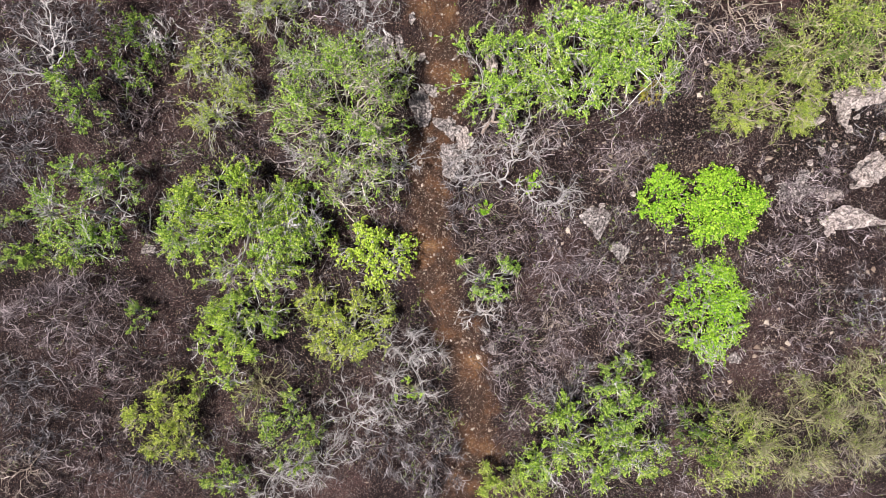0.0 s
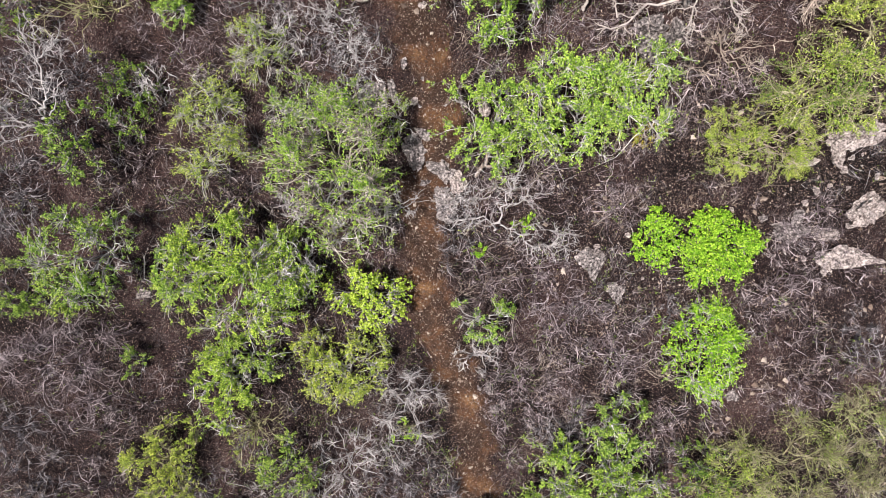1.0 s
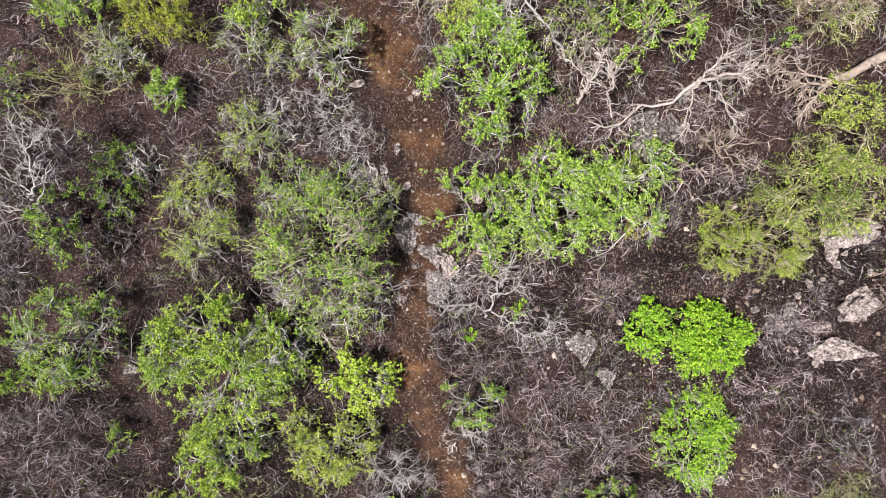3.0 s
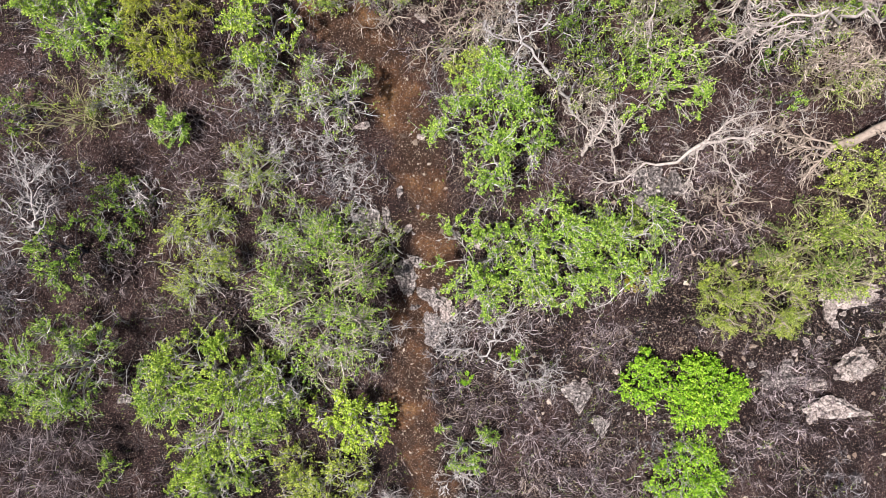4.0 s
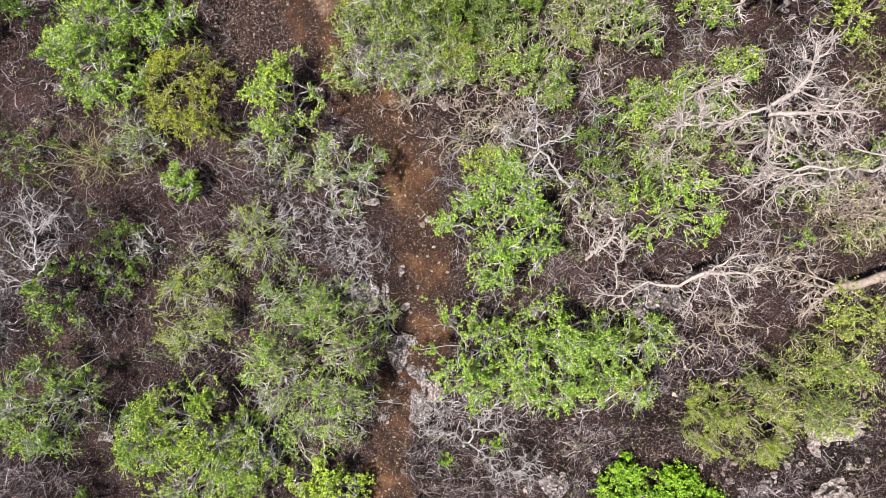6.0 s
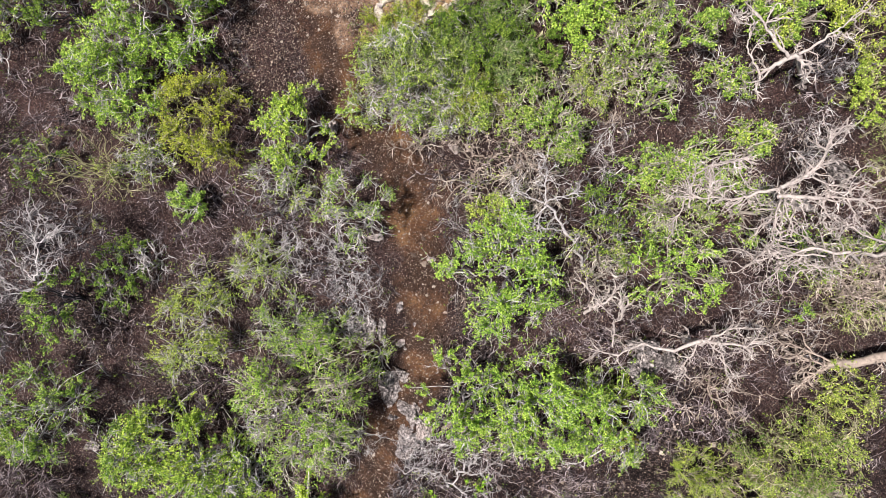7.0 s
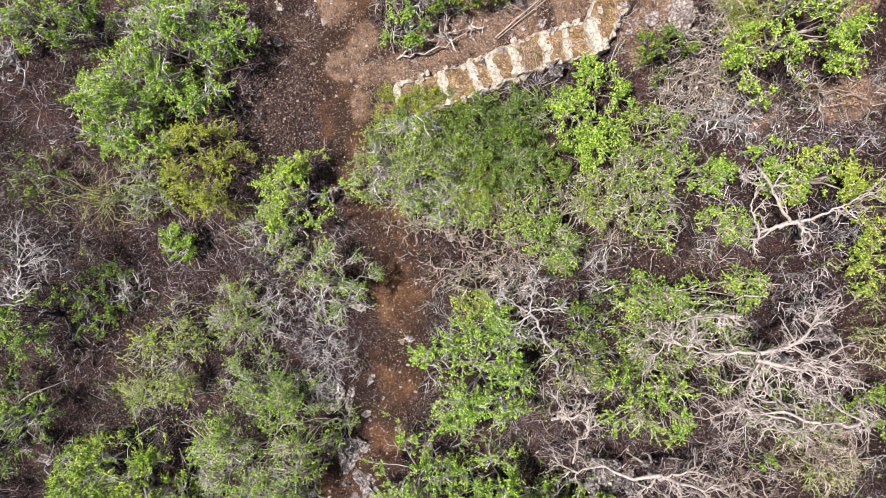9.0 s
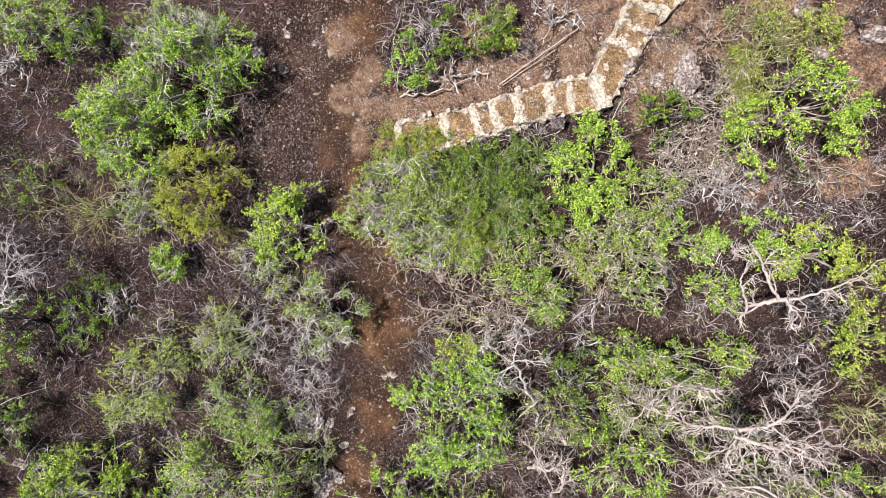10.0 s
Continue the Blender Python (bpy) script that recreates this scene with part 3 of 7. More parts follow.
    if leaves:
        CROWNS.append((x, y, r))
        at, _, which = along(rng, P3, leaves * 3, 0.3, 1.1)
        o = rng.uniform(0, 40, 2)
        dense = ripple(at[:, 0] + o[0], at[:, 1] + o[1], seed + 1, 0.9 * r + 0.2) + 0.9 * ripple(at[:, 0], at[:, 1] + o[1], seed + 2, 0.28)
        bare = (rng.random(len(P3)) < 0.2 * thin) | bald[from2]
        upper = at[:, 2] / (h * dome(np.minimum(np.hypot(at[:, 0] / rx, at[:, 1] / ry), 1.0)))
        keep = (rng.random(len(at)) < np.clip(upper * 1.5 - 0.4, 0.08, 1) / (1 + np.exp(-(dense + 1.2 - 1.9 * patch) * 2.0))) & ~bare[which]
        at = at[keep][:leaves]
        at = at + rng.normal(0, 0.018, at.shape)
        V, F = leaf_quads(rng, at, size, flat, shape)
        tagged(part("foliage", quick_mesh("foliage", V, F, LEAVES[leaf]), crown), kind="stuff")
    return thing


def dead_tree(name, label, limbs, wood="bone", twigs=400, seed=0, thick=1.0, reach=0.5, spread=0.6, wander=0.35, bent=1.0):
    """A dead, bleached tree: each limb runs from (x, y, up) by way of a bend to (x, y, up), and parts into crooked branches. Heights are above the soil."""
    rng = np.random.default_rng(seed * 3 + 5)
    ox, oy = limbs[0][0], limbs[0][1]
    oz = ground1(ox, oy)
    thing = new(name)
    thing.location = (ox, oy, oz)
    tagged(thing, label, "dead tree", "dead trees")
    lines, radii = [], []
    for x0, y0, h0, x1, y1, h1, r0, r1 in limbs:
        a = np.array([x0 - ox, y0 - oy, ground1(x0, y0) + h0 - oz])
        b = np.array([x1 - ox, y1 - oy, ground1(x1, y1) + h1 - oz])
        u = np.linspace(0, 1, 11)[:, None]
        ln = np.linalg.norm(b - a)
        mid = (a + b) / 2 + rng.normal(0, 0.09 * ln * bent, 3) * (1, 1, 0.6)
        P = (1 - u) ** 2 * a + 2 * u * (1 - u) * mid + u**2 * b
        P[1:-1] += rng.normal(0, 0.022 * ln * bent, (9, 3))
        lines.append(P)
        radii.append(np.linspace(r0, r1, 11) * rng.uniform(0.88, 1.12, 11) * thick)
    for i, (P, R) in enumerate(zip(lines, radii)):
        V, F = tubes(P[None], R[None], 7)
        nm = "trunk" if i == 0 else "limb"
        part(nm, quick_mesh(nm, V, F, WOODS[wood], True), thing)
    P1 = np.stack(lines)
    way = unit(P1[:, -1] - P1[:, 0])
    n2 = max(16, twigs // 6)
    s2, d2, i2 = along(rng, P1, n2, 0.15, 1.0)
    P2 = grow(rng, s2, d2 * 0.6 + way[i2] * 0.4 + rng.normal(0, spread, (n2, 3)) * (1, 1, 0.6), rng.uniform(0.4, 1.2, n2) * reach, 7, wander, 0.0)
    R2 = thick * np.linspace(0.015, 0.005, 7)[None] * rng.uniform(0.6, 1.5, (n2, 1))
    s3, d3, _ = along(rng, P2, twigs, 0.2, 1.0)
    P3 = grow(rng, s3, d3 * 0.7 + rng.normal(0, spread, (twigs, 3)), rng.uniform(0.25, 0.8, twigs) * reach * 0.7, 5, wander * 1.1, 0.0)
    R3 = thick * np.linspace(0.0062, 0.0028, 5)[None] * rng.uniform(0.7, 1.4, (twigs, 1))
    for i in range(n2):
        V, F = tubes(P2[i:i + 1], R2[i:i + 1], 4)
        part("branch", quick_mesh("branch", V, F, WOODS[wood], True), thing)
    V, F = pointed(P3, R3)
    tagged(part("branchwork", quick_mesh("branchwork", V, F, WOODS[wood]), thing), kind="stuff")
    return thing


# ---- boulders and stones ----
rock("boulder", "pale limestone boulder beside the footpath", -0.459, 2.943, 0.331, 0.459, 0.22, 12, GREYROCK, 1)
rock("boulder", "small grey rock beside the footpath", -0.304, 3.41, 0.217, 0.14, 0.12, -18, GREYROCK, 2)
rock("boulder", "pale limestone outcrop at the footpath edge", 0.127, 2.61, 0.382, 0.255, 0.2, -18, GREYROCK, 3)
rock("boulder", "whitish limestone block on the outcrop", 0.456, 2.391, 0.229, 0.242, 0.2, 2, LIMESTONE, 4)
rock("boulder", "grey lichen-covered rock beside the footpath", 0.211, 1.921, 0.28, 0.408, 0.16, 17, GREYROCK, 5)
rock("stone", "small round stone on the footpath edge", -0.489, 4.058, 0.115, 0.102, 0.07, 2, LIMESTONE, 6)
rock("boulder", "pale upright rock among green leaves", 0.955, 3.95, 0.14, 0.306, 0.3, 2, LIMESTONE, 7)
rock("boulder", "blocky pale limestone boulder among bare twigs", 3.446, 0.678, 0.357, 0.344, 0.28, 17, GREYROCK, 8)
rock("boulder", "grey rock half hidden by bare twigs", 4.012, 0.08, 0.242, 0.255, 0.2, 2, GREYROCK, 9)
rock("boulder", "large pale limestone boulder on stony slope", 8.425, 3.379, 0.484, 0.28, 0.3, 17, LIMESTONE, 10)
rock("boulder", "long pale limestone ledge on stony slope", 8.861, 0.912, 0.79, 0.306, 0.3, 10, LIMESTONE, 11)
rock("boulder", "blocky pale limestone boulder on stony slope", 8.887, 1.891, 0.446, 0.331, 0.3, 32, LIMESTONE, 12)
rock("boulder", "flat pale limestone rock among straw twigs", 7.393, 1.44, 0.459, 0.28, 0.2, 2, GREYROCK, 13)
rock("boulder", "flat pale limestone rock on stony slope", 8.264, 1.403, 0.408, 0.204, 0.2, 2, LIMESTONE, 14)
rock("boulder", "pale limestone rock under feathery shrub", 7.562, 2.847, 0.357, 0.115, 0.2, 12, LIMESTONE, 15)
rock("boulder", "upright pale limestone rock on stony slope", 8.152, 3.016, 0.153, 0.331, 0.25, 2, LIMESTONE, 16)
rock("boulder", "grey rock under the lime shrub", 6.886, -2.329, 0.242, 0.204, 0.18, 2, GREYROCK, 17)
rock("boulder", "pale rock at the foot of a green shrub", 6.413, -2.36, 0.178, 0.14, 0.15, 2, LIMESTONE, 18)
rock("boulder", "dark grey rock beside the footpath", 1.276, -2.281, 0.166, 0.191, 0.14, 2, GREYROCK, 19)
rock("boulder", "dark grey rock at the footpath edge", 1.461, -2.787, 0.166, 0.153, 0.14, 2, GREYROCK, 20)
rock("stone", "grey stone in shaded soil", -6.661, -0.184, 0.178, 0.166, 0.12, 2, GREYROCK, 21)
rock("stone", "grey stone in shaded soil", -6.997, 3.597, 0.178, 0.153, 0.12, 2, GREYROCK, 22)
rock("boulder", "dark grey layered boulder under a dead tree", 4.233, 4.965, 0.36, 0.37, 0.42, 14, DARKROCK, 23, 0.25)
rock("boulder", "dark grey ledge of rock behind a boulder", 4.118, 5.396, 0.40, 0.24, 0.46, -6, DARKROCK, 24, 0.25)
rock("boulder", "dark upright rock leaning on a boulder", 4.644, 5.219, 0.13, 0.26, 0.42, 12, DARKROCK, 25, 0.25)
rock("stone", "pale stone lying on the footpath", -0.35, 5.965, 0.128, 0.093, 0.08, 47, LIMESTONE, 26)
rock("stone", "flat round stone beside the footpath", -1.558, 6.046, 0.163, 0.093, 0.06, 7, LIMESTONE, 27)
rock("stone", "pale stone on dry twigs by the footpath", -0.482, 8.136, 0.151, 0.093, 0.08, -13, LIMESTONE, 28)
rock("boulder", "grey rock among dry twigs", -1.328, 4.007, 0.326, 0.256, 0.2, 27, GREYROCK, 29)
rock("boulder", "grey rock at the footpath edge", -0.961, 4.23, 0.151, 0.303, 0.14, 17, GREYROCK, 30)
rock("stone", "grey stone at the footpath edge", 0.538, 4.002, 0.093, 0.117, 0.12, 7, GREYROCK, 31)
rock("stone", "small stone on the footpath edge", -0.729, 4.807, 0.093, 0.151, 0.1, 7, GREYROCK, 32)
rock("boulder", "grey rock beside the leafy bank", -5.762, 10.201, 0.174, 0.196, 0.2, 29, GREYROCK, 33)
rock("stone", "round pale stone beside the stone steps", -0.594, 12.299, 0.125, 0.125, 0.16, 29, LIMESTONE, 34)
rock("boulder", "tall pale limestone rock above the steps", 1.486, 13.164, 0.215, 0.475, 0.34, 29, LIMESTONE, 135, 0.3)
rock("stone", "pale limestone rock above the steps", 1.115, 12.977, 0.145, 0.15, 0.16, 29, LIMESTONE, 36)
rock("stone", "grey round stone under the lower curb", 0.015, 11.58, 0.15, 0.13, 0.3, 29, GREYROCK, 44, 0.3)
rock("boulder", "grey rock among bare twigs", -1.296, 4.239, 0.37, 0.304, 0.2, 29, GREYROCK, 37)
rock("boulder", "pale rock on the upper slope", 3.585, 14.898, 0.283, 0.196, 0.25, 29, LIMESTONE, 38)
rock("boulder", "dark boulder under a bleached dead tree", 6.125, 9.388, 0.196, 0.283, 0.45, 29, GREYROCK, 39)
rock("stone", "pale rock on a leafy shrub's edge by the path", -2.89, 7.946, 0.109, 0.141, 0.3, 29, LIMESTONE, 40)
rock("boulder", "pale limestone rock on the tan upper slope", 3.08, 14.38, 0.174, 0.141, 0.2, 49, LIMESTONE, 42)
rock("boulder", "pale limestone rock on the tan upper slope", 2.482, 14.876, 0.261, 0.141, 0.2, 29, LIMESTONE, 43)
rock("stone", "grey stone among feathery green leaves", -2.375, 12.549, 0.109, 0.163, 0.16, 29, GREYROCK, 41)

# ---- steps ----
def rough_block(rng, a, b, wide, top, deep, bits, rough=1.0):
    """A course of rubble set in mortar from a to b: knobbly, uneven in width and height."""
    a, b = np.array(a, float), np.array(b, float)
    ln = np.linalg.norm(b - a)
    n = max(4, int(ln / bits))
    way = (b - a) / ln
    side = np.array([way[1], -way[0]])
    m = 16
    o = rng.uniform(0, 60)
    V = []
    for i in range(n + 1):
        p = a + (b - a) * i / n + side * 0.05 * noise.noise((i * bits * 3.0, o, 3.0))
        left, right = 1 + 0.8 * noise.noise((p[0] * 6, p[1] * 6, o)), 1 + 0.8 * noise.noise((p[0] * 6, p[1] * 6, o + 9))
        sag = 0.05 * rough * noise.noise((p[0] * 7, p[1] * 7, o + 4)) - 0.02 * rough
        for j in range(m):
            u = -math.pi * 0.5 + 2 * math.pi * j / m
            sx, sz = math.copysign(abs(math.cos(u)) ** 0.8, math.cos(u)), math.copysign(abs(math.sin(u)) ** 0.5, math.sin(u))
            q = p + side * (sx * wide * 0.5 * (left if sx < 0 else right))
            k = Vector((q[0], q[1], sz * deep / 2 + o))
            lump = 0.03 * noise.noise(k * 8) - 0.03 * rough * abs(noise.noise(k * 17)) + 0.008 * noise.noise(k * 37)
            q = q + way * (0.03 * noise.noise(k * 9)) + side * (0.03 * noise.noise(k * 12) + 0.012 * noise.noise(k * 33))
            V.append((q[0], q[1], top - deep / 2 + sz * deep / 2 + lump + 0.012 + (sag if sz > 0 else 0)))
    F = [[i * m + j, i * m + (j + 1) % m, (i + 1) * m + (j + 1) % m, (i + 1) * m + j] for i in range(n) for j in range(m)]
    for e in (0, n * m):
        F += [[e, e + j, e + j + 1, e + j + 2][::1 if e else -1] for j in range(1, m - 2, 2)]
    return np.array(V), np.array(F)


def build_steps():
    """Earth steps held by mortared rubble: each has a riser, a trodden tread and a low curb on either side."""
    rng = np.random.default_rng(77)
    edges = [  # upper end, lower end and width of each riser
        (-2.613, 10.321, -2.126, 9.818, 0.19),
        (-2.244, 10.544, -1.922, 10.117, 0.16),
        (-1.916, 10.827, -1.504, 10.353, 0.22),
        (-1.524, 11.175, -1.093, 10.783, 0.19),
        (-1.227, 11.431, -0.801, 11.029, 0.18),
        (-0.941, 11.746, -0.527, 11.317, 0.24),
        (-0.514, 12.161, -0.162, 11.699, 0.18),
        (-0.203, 12.347, 0.123, 11.856, 0.15),
        (0.121, 12.542, 0.561, 12.132, 0.24),
        (0.022, 13.252, 0.626, 13.196, 0.23),
        (0.069, 13.556, 0.613, 13.604, 0.13),
        (0.016, 13.948, 0.692, 13.984, 0.20),
        (-0.110, 14.342, 0.754, 14.394, 0.20),
    ]
    steps = new("stone_steps")
    x0, y0 = edges[0][:2]
    steps.location = (x0, y0, ground1(x0, y0))
    tagged(steps, "rustic outdoor steps of cream mortared rubble with earth treads", "steps", kind="structure")
    back = Matrix.Translation((-x0, -y0, -ground1(x0, y0)))
    level = -9.0
    grit = []
    for i in range(len(edges)):
        ax, ay, bx, by, wide = edges[i]
        spots = [(ax, ay), (bx, by)] + ([edges[i + 1][:2], edges[i + 1][2:4]] if i + 1 < len(edges) else [])
        level = max(max(ground1(*p) for p in spots) + 0.07, level + 0.05)
        V, F = rough_block(rng, (ax, ay), (bx, by), wide, level, 0.34, 0.028)
        part("riser", quick_mesh("riser", V, F, MORTAR), steps).matrix_local = back
        if i + 1 == len(edges):
            break
        cx, cy, dx, dy, _ = edges[i + 1]
        for (px, py), (qx, qy) in (((ax, ay), (cx, cy)), ((bx, by), (dx, dy))):
            V, F = rough_block(rng, (px, py), (qx, qy), rng.uniform(0.05, 0.085), level + 0.01, 0.36, 0.028, 1.6)
            part("curb", quick_mesh("curb", V, F, MORTAR), steps).matrix_local = back
            # knobs of rubble that stand out of the mortar
            for k in range(max(2, int(math.hypot(qx - px, qy - py) / 0.13))):
                f = rng.uniform(0.05, 0.95)
                R, F = rough_block(rng, (0, 0), (rng.uniform(0.06, 0.11), 0), rng.uniform(0.06, 0.11), 0.03, 0.14, 0.018)
                spin = rng.uniform(0, 6.28)
                R = R @ np.array([[math.cos(spin), math.sin(spin), 0], [-math.sin(spin), math.cos(spin), 0], [0, 0, 1]])
                R = R + (px + (qx - px) * f + rng.normal(0, 0.035), py + (qy - py) * f + rng.normal(0, 0.035), level + rng.uniform(-0.02, 0.015))
                part("stone", quick_mesh("stone", R, F, LIMESTONE if rng.random() < 0.35 else MORTAR), steps).matrix_local = back
        n = 11
        V, F = [], []
        for iu in range(n):
            for iv in range(n):
                u, v = iu / (n - 1), iv / (n - 1)
                x = (ax * (1 - v) + bx * v) * (1 - u) + (cx * (1 - v) + dx * v) * u
                y = (ay * (1 - v) + by * v) * (1 - u) + (cy * (1 - v) + dy * v) * u
                V.append((x, y, level - 0.04 + 0.02 * noise.noise((x * 7, y * 7, 0.0)) + 0.014 * noise.noise((x * 19, y * 19, 0.0))))
        for iu in range(n - 1):
            for iv in range(n - 1):
                k = iu * n + iv
                F.append((k, k + 1, k + n + 1, k + n))
        part("tread", quick_mesh("tread", V, F, TREAD, True), steps, "trodden ochre earth tread").matrix_local = back
        for q in rng.uniform(0.06, 0.94, (130, 2)):
            u, v = q
            x = (ax * (1 - v) + bx * v) * (1 - u) + (cx * (1 - v) + dx * v) * u
            y = (ay * (1 - v) + by * v) * (1 - u) + (cy * (1 - v) + dy * v) * u
            grit.append((x, y, level - 0.035 + 0.02 * noise.noise((x * 7, y * 7, 0.0)), 0.009 * math.exp(rng.normal(0, 0.5))))
    B, F0 = ball(0)
    V = np.concatenate([B * (s, s * 0.8, s * 0.6) + (x, y, z) for x, y, z, s in grit])
    F = np.concatenate([np.array(F0) + i * len(B) for i in range(len(grit))])
    gravel = part("gravel", quick_mesh("gravel", V, F, PEBBLE), steps, "fine tan gravel on the treads")
    gravel.matrix_local = back
    tagged(gravel, kind="stuff")


build_steps()

# ---- shrubs ----
shrub("bare_shrub", "leafless silvery-white shrub with crooked branches", -8.410, 3.919, 1.045, 1.169, 1.55, 1.8, wood='grey', leaves=0, twigs=330, thick=0.7, wander=0.4, stems=11, seed=1)
shrub("leafy_shrub", "small open green shrub with sparse leaves", -7.510, 3.083, 0.553, 0.859, 1.75, 1.8, wood='grey', leaf='green', twigs=239, leaves=3252, size=0.0405, patch=0.44, seed=2)
shrub("leafy_shrub", "small shaded dark-green shrub with sparse leaves", -6.443, 3.956, 0.629, 0.88, 0.9, 1.8, wood='grey', leaf='deep', twigs=261, leaves=3741, size=0.0405, patch=0.44, seed=3)
shrub("leafy_shrub", "grey-green open shrub with fine pale twigs", -4.61, 3.322, 0.93, 1.178, 1.2, 1.8, wood='silver', leaf='yellow', twigs=842, leaves=8000, size=0.0342, patch=0.44, thick=0.8, seed=4)
shrub("leafy_shrub", "silvery branching shrub with sparse small green leaves", -1.977, 2.651, 1.687, 1.639, 2.00, 1.8, wood='fawn', leaf='bright', twigs=1404, leaves=14000, size=0.037, patch=0.36, thick=0.9, wander=0.33, stems=12, seed=5)
shrub("bare_shrub", "leafless grey shrub of dense fine twigs", -9.319, 1.872, 0.989, 1.253, 0.63, 1.8, wood='grey', leaves=0, twigs=797, thick=0.74, wander=0.52, stems=10, seed=6)
shrub("leafy_shrub", "fresh-green leafy shrub, silvery twigs showing between leaves", -7.334, 0.667, 1.132, 1.321, 1.75, 1.8, wood='silver', leaf='green', twigs=588, leaves=9943, size=0.0405, patch=0.46, seed=7)
shrub("leafy_shrub", "dense bright-green leafy shrub with silvery stems", -4.174, 0.413, 1.822, 1.445, 1.75, 1.8, wood='silver', leaf='bright', twigs=1003, leaves=21519, size=0.0423, patch=0.36, seed=8)
shrub("bare_shrub", "small leafless shrub of silvery-white crooked twigs", -2.836, 0.569, 0.523, 0.464, 1.70, 1.8, wood='silver', leaves=0, twigs=141, thick=1.05, wander=0.4, stems=9, seed=9)
shrub("bare_shrub", "dry straw-coloured leafless shrub of fine twigs", -4.152, -0.807, 0.824, 0.481, 0.39, 1.8, wood='straw', leaves=0, twigs=133, thick=0.85, wander=0.3, stems=10, seed=10)
shrub("leafy_shrub", "small yellow-lime shrub with broad leaves by the footpath", -1.426, -0.086, 0.89, 0.759, 1.05, 1.8, wood='silver', leaf='citron', twigs=420, leaves=4300, size=0.05, patch=0.2, even=0.5, shape=0.75, seed=11)
shrub("bare_shrub", "leafless grey shrub of dense fine twigs", -8.184, -1.463, 1.662, 1.13, 1.2, 1.8, wood='pink', leaves=0, twigs=1552, thick=0.62, wander=0.52, stems=10, seed=12)
shrub("leafy_shrub", "dense bright-green leafy shrub with silvery stems", -4.545, -2.187, 0.785, 1.218, 1.09, 1.8, wood='silver', leaf='bright', twigs=393, leaves=8433, size=0.0423, patch=0.36, seed=13)
shrub("leafy_shrub", "yellow-green leafy shrub beside the footpath", -2.039, -1.744, 1.252, 1.02, 0.85, 1.8, wood='silver', leaf='yellow', twigs=640, leaves=9800, size=0.0405, patch=0.12, seed=14)
shrub("leafy_shrub", "small open green shrub with sparse leaves", -9.263, -0.264, 0.638, 0.731, 0.94, 1.8, wood='grey', leaf='green', twigs=219, leaves=2986, size=0.0405, patch=0.44, seed=15)
shrub("leafy_shrub", "small open green shrub with sparse leaves", -6.709, -1.733, 0.301, 0.575, 0.71, 1.8, wood='grey', leaf='green', twigs=81, leaves=1108, size=0.0405, patch=0.44, seed=16)
shrub("leafy_shrub", "small yellow-green open shrub", -6.078, -4.081, 0.998, 1.039, 1.1, 1.8, wood='olive', leaf='yellow', twigs=501, leaves=7614, size=0.0387, patch=0.42, seed=17)
shrub("leafy_shrub", "small open green shrub with sparse leaves", -3.279, -4.223, 0.769, 1.048, 1.07, 1.8, wood='grey', leaf='green', twigs=380, leaves=5160, size=0.0405, patch=0.44, seed=18)
shrub("twiggy_shrub", "sparse shrub of thin arching olive-green stems", -4.123, -3.258, 0.764, 0.833, 0.89, 1.8, wood='olive', leaf='yellow', twigs=137, leaves=508, size=0.0315, patch=0.44, thick=0.75, wander=0.16, stems=26, seed=19)
shrub("bare_shrub", "leafless silver-grey shrub of dense fine twigs", -0.56, -2.55, 0.98, 1.15, 0.69, 1.8, wood='silver', leaves=0, twigs=687, thick=0.66, wander=0.52, stems=10, seed=20)
shrub("bare_shrub", "leafless silver-grey shrub of dense fine twigs", -1.972, -3.937, 0.927, 1.07, 0.6, 1.8, wood='silver', leaves=0, twigs=487, thick=0.66, wander=0.52, stems=10, seed=21)
shrub("leafy_shrub", "tiny lime-green sprig among bare twigs", -0.51, -3.261, 0.54, 0.313, 0.47, 1.8, wood='olive', leaf='lime', twigs=18, leaves=272, size=0.045, patch=0.24, shape=0.6, seed=22)
shrub("bare_shrub", "leafless silver-grey shrub of dense fine twigs", -3.72, -5.625, 1.384, 0.874, 0.63, 1.8, wood='silver', leaves=0, twigs=595, thick=0.66, wander=0.52, stems=10, seed=23)
shrub("bare_shrub", "leafless grey shrub of dense fine twigs", 0.038, -4.967, 1.019, 1.165, 0.58, 1.8, wood='grey', leaves=0, twigs=764, thick=0.74, wander=0.52, stems=10, seed=24)
shrub("leafy_shrub", "small open green shrub with sparse leaves", -4.94, -5.596, 0.648, 0.504, 0.81, 1.8, wood='grey', leaf='green', twigs=153, leaves=2088, size=0.0405, patch=0.44, seed=25)
shrub("bare_shrub", "leafless grey shrub of dense fine twigs", -9.629, -3.396, 0.983, 0.842, 0.53, 1.8, wood='grey', leaves=0, twigs=531, thick=0.74, wander=0.52, stems=10, seed=26)
shrub("bare_shrub", "dry straw-coloured leafless shrub of fine twigs", -9.694, -5.484, 0.793, 0.865, 0.44, 1.8, wood='straw', leaves=0, twigs=230, thick=0.85, wander=0.3, stems=10, seed=27)
shrub("bare_shrub", "low leafless brown shrub of tangled dry twigs", -7.75, -3.499, 0.992, 0.851, 0.43, 1.8, wood='brown', leaves=0, twigs=331, thick=0.9, wander=0.35, stems=9, seed=28)
shrub("leafy_shrub", "dense bright-green leafy shrub with silvery stems", 1.123, 3.425, 0.881, 1.117, 1.65, 1.8, wood='silver', leaf='bright', twigs=405, leaves=8687, size=0.0423, patch=0.36, seed=29)
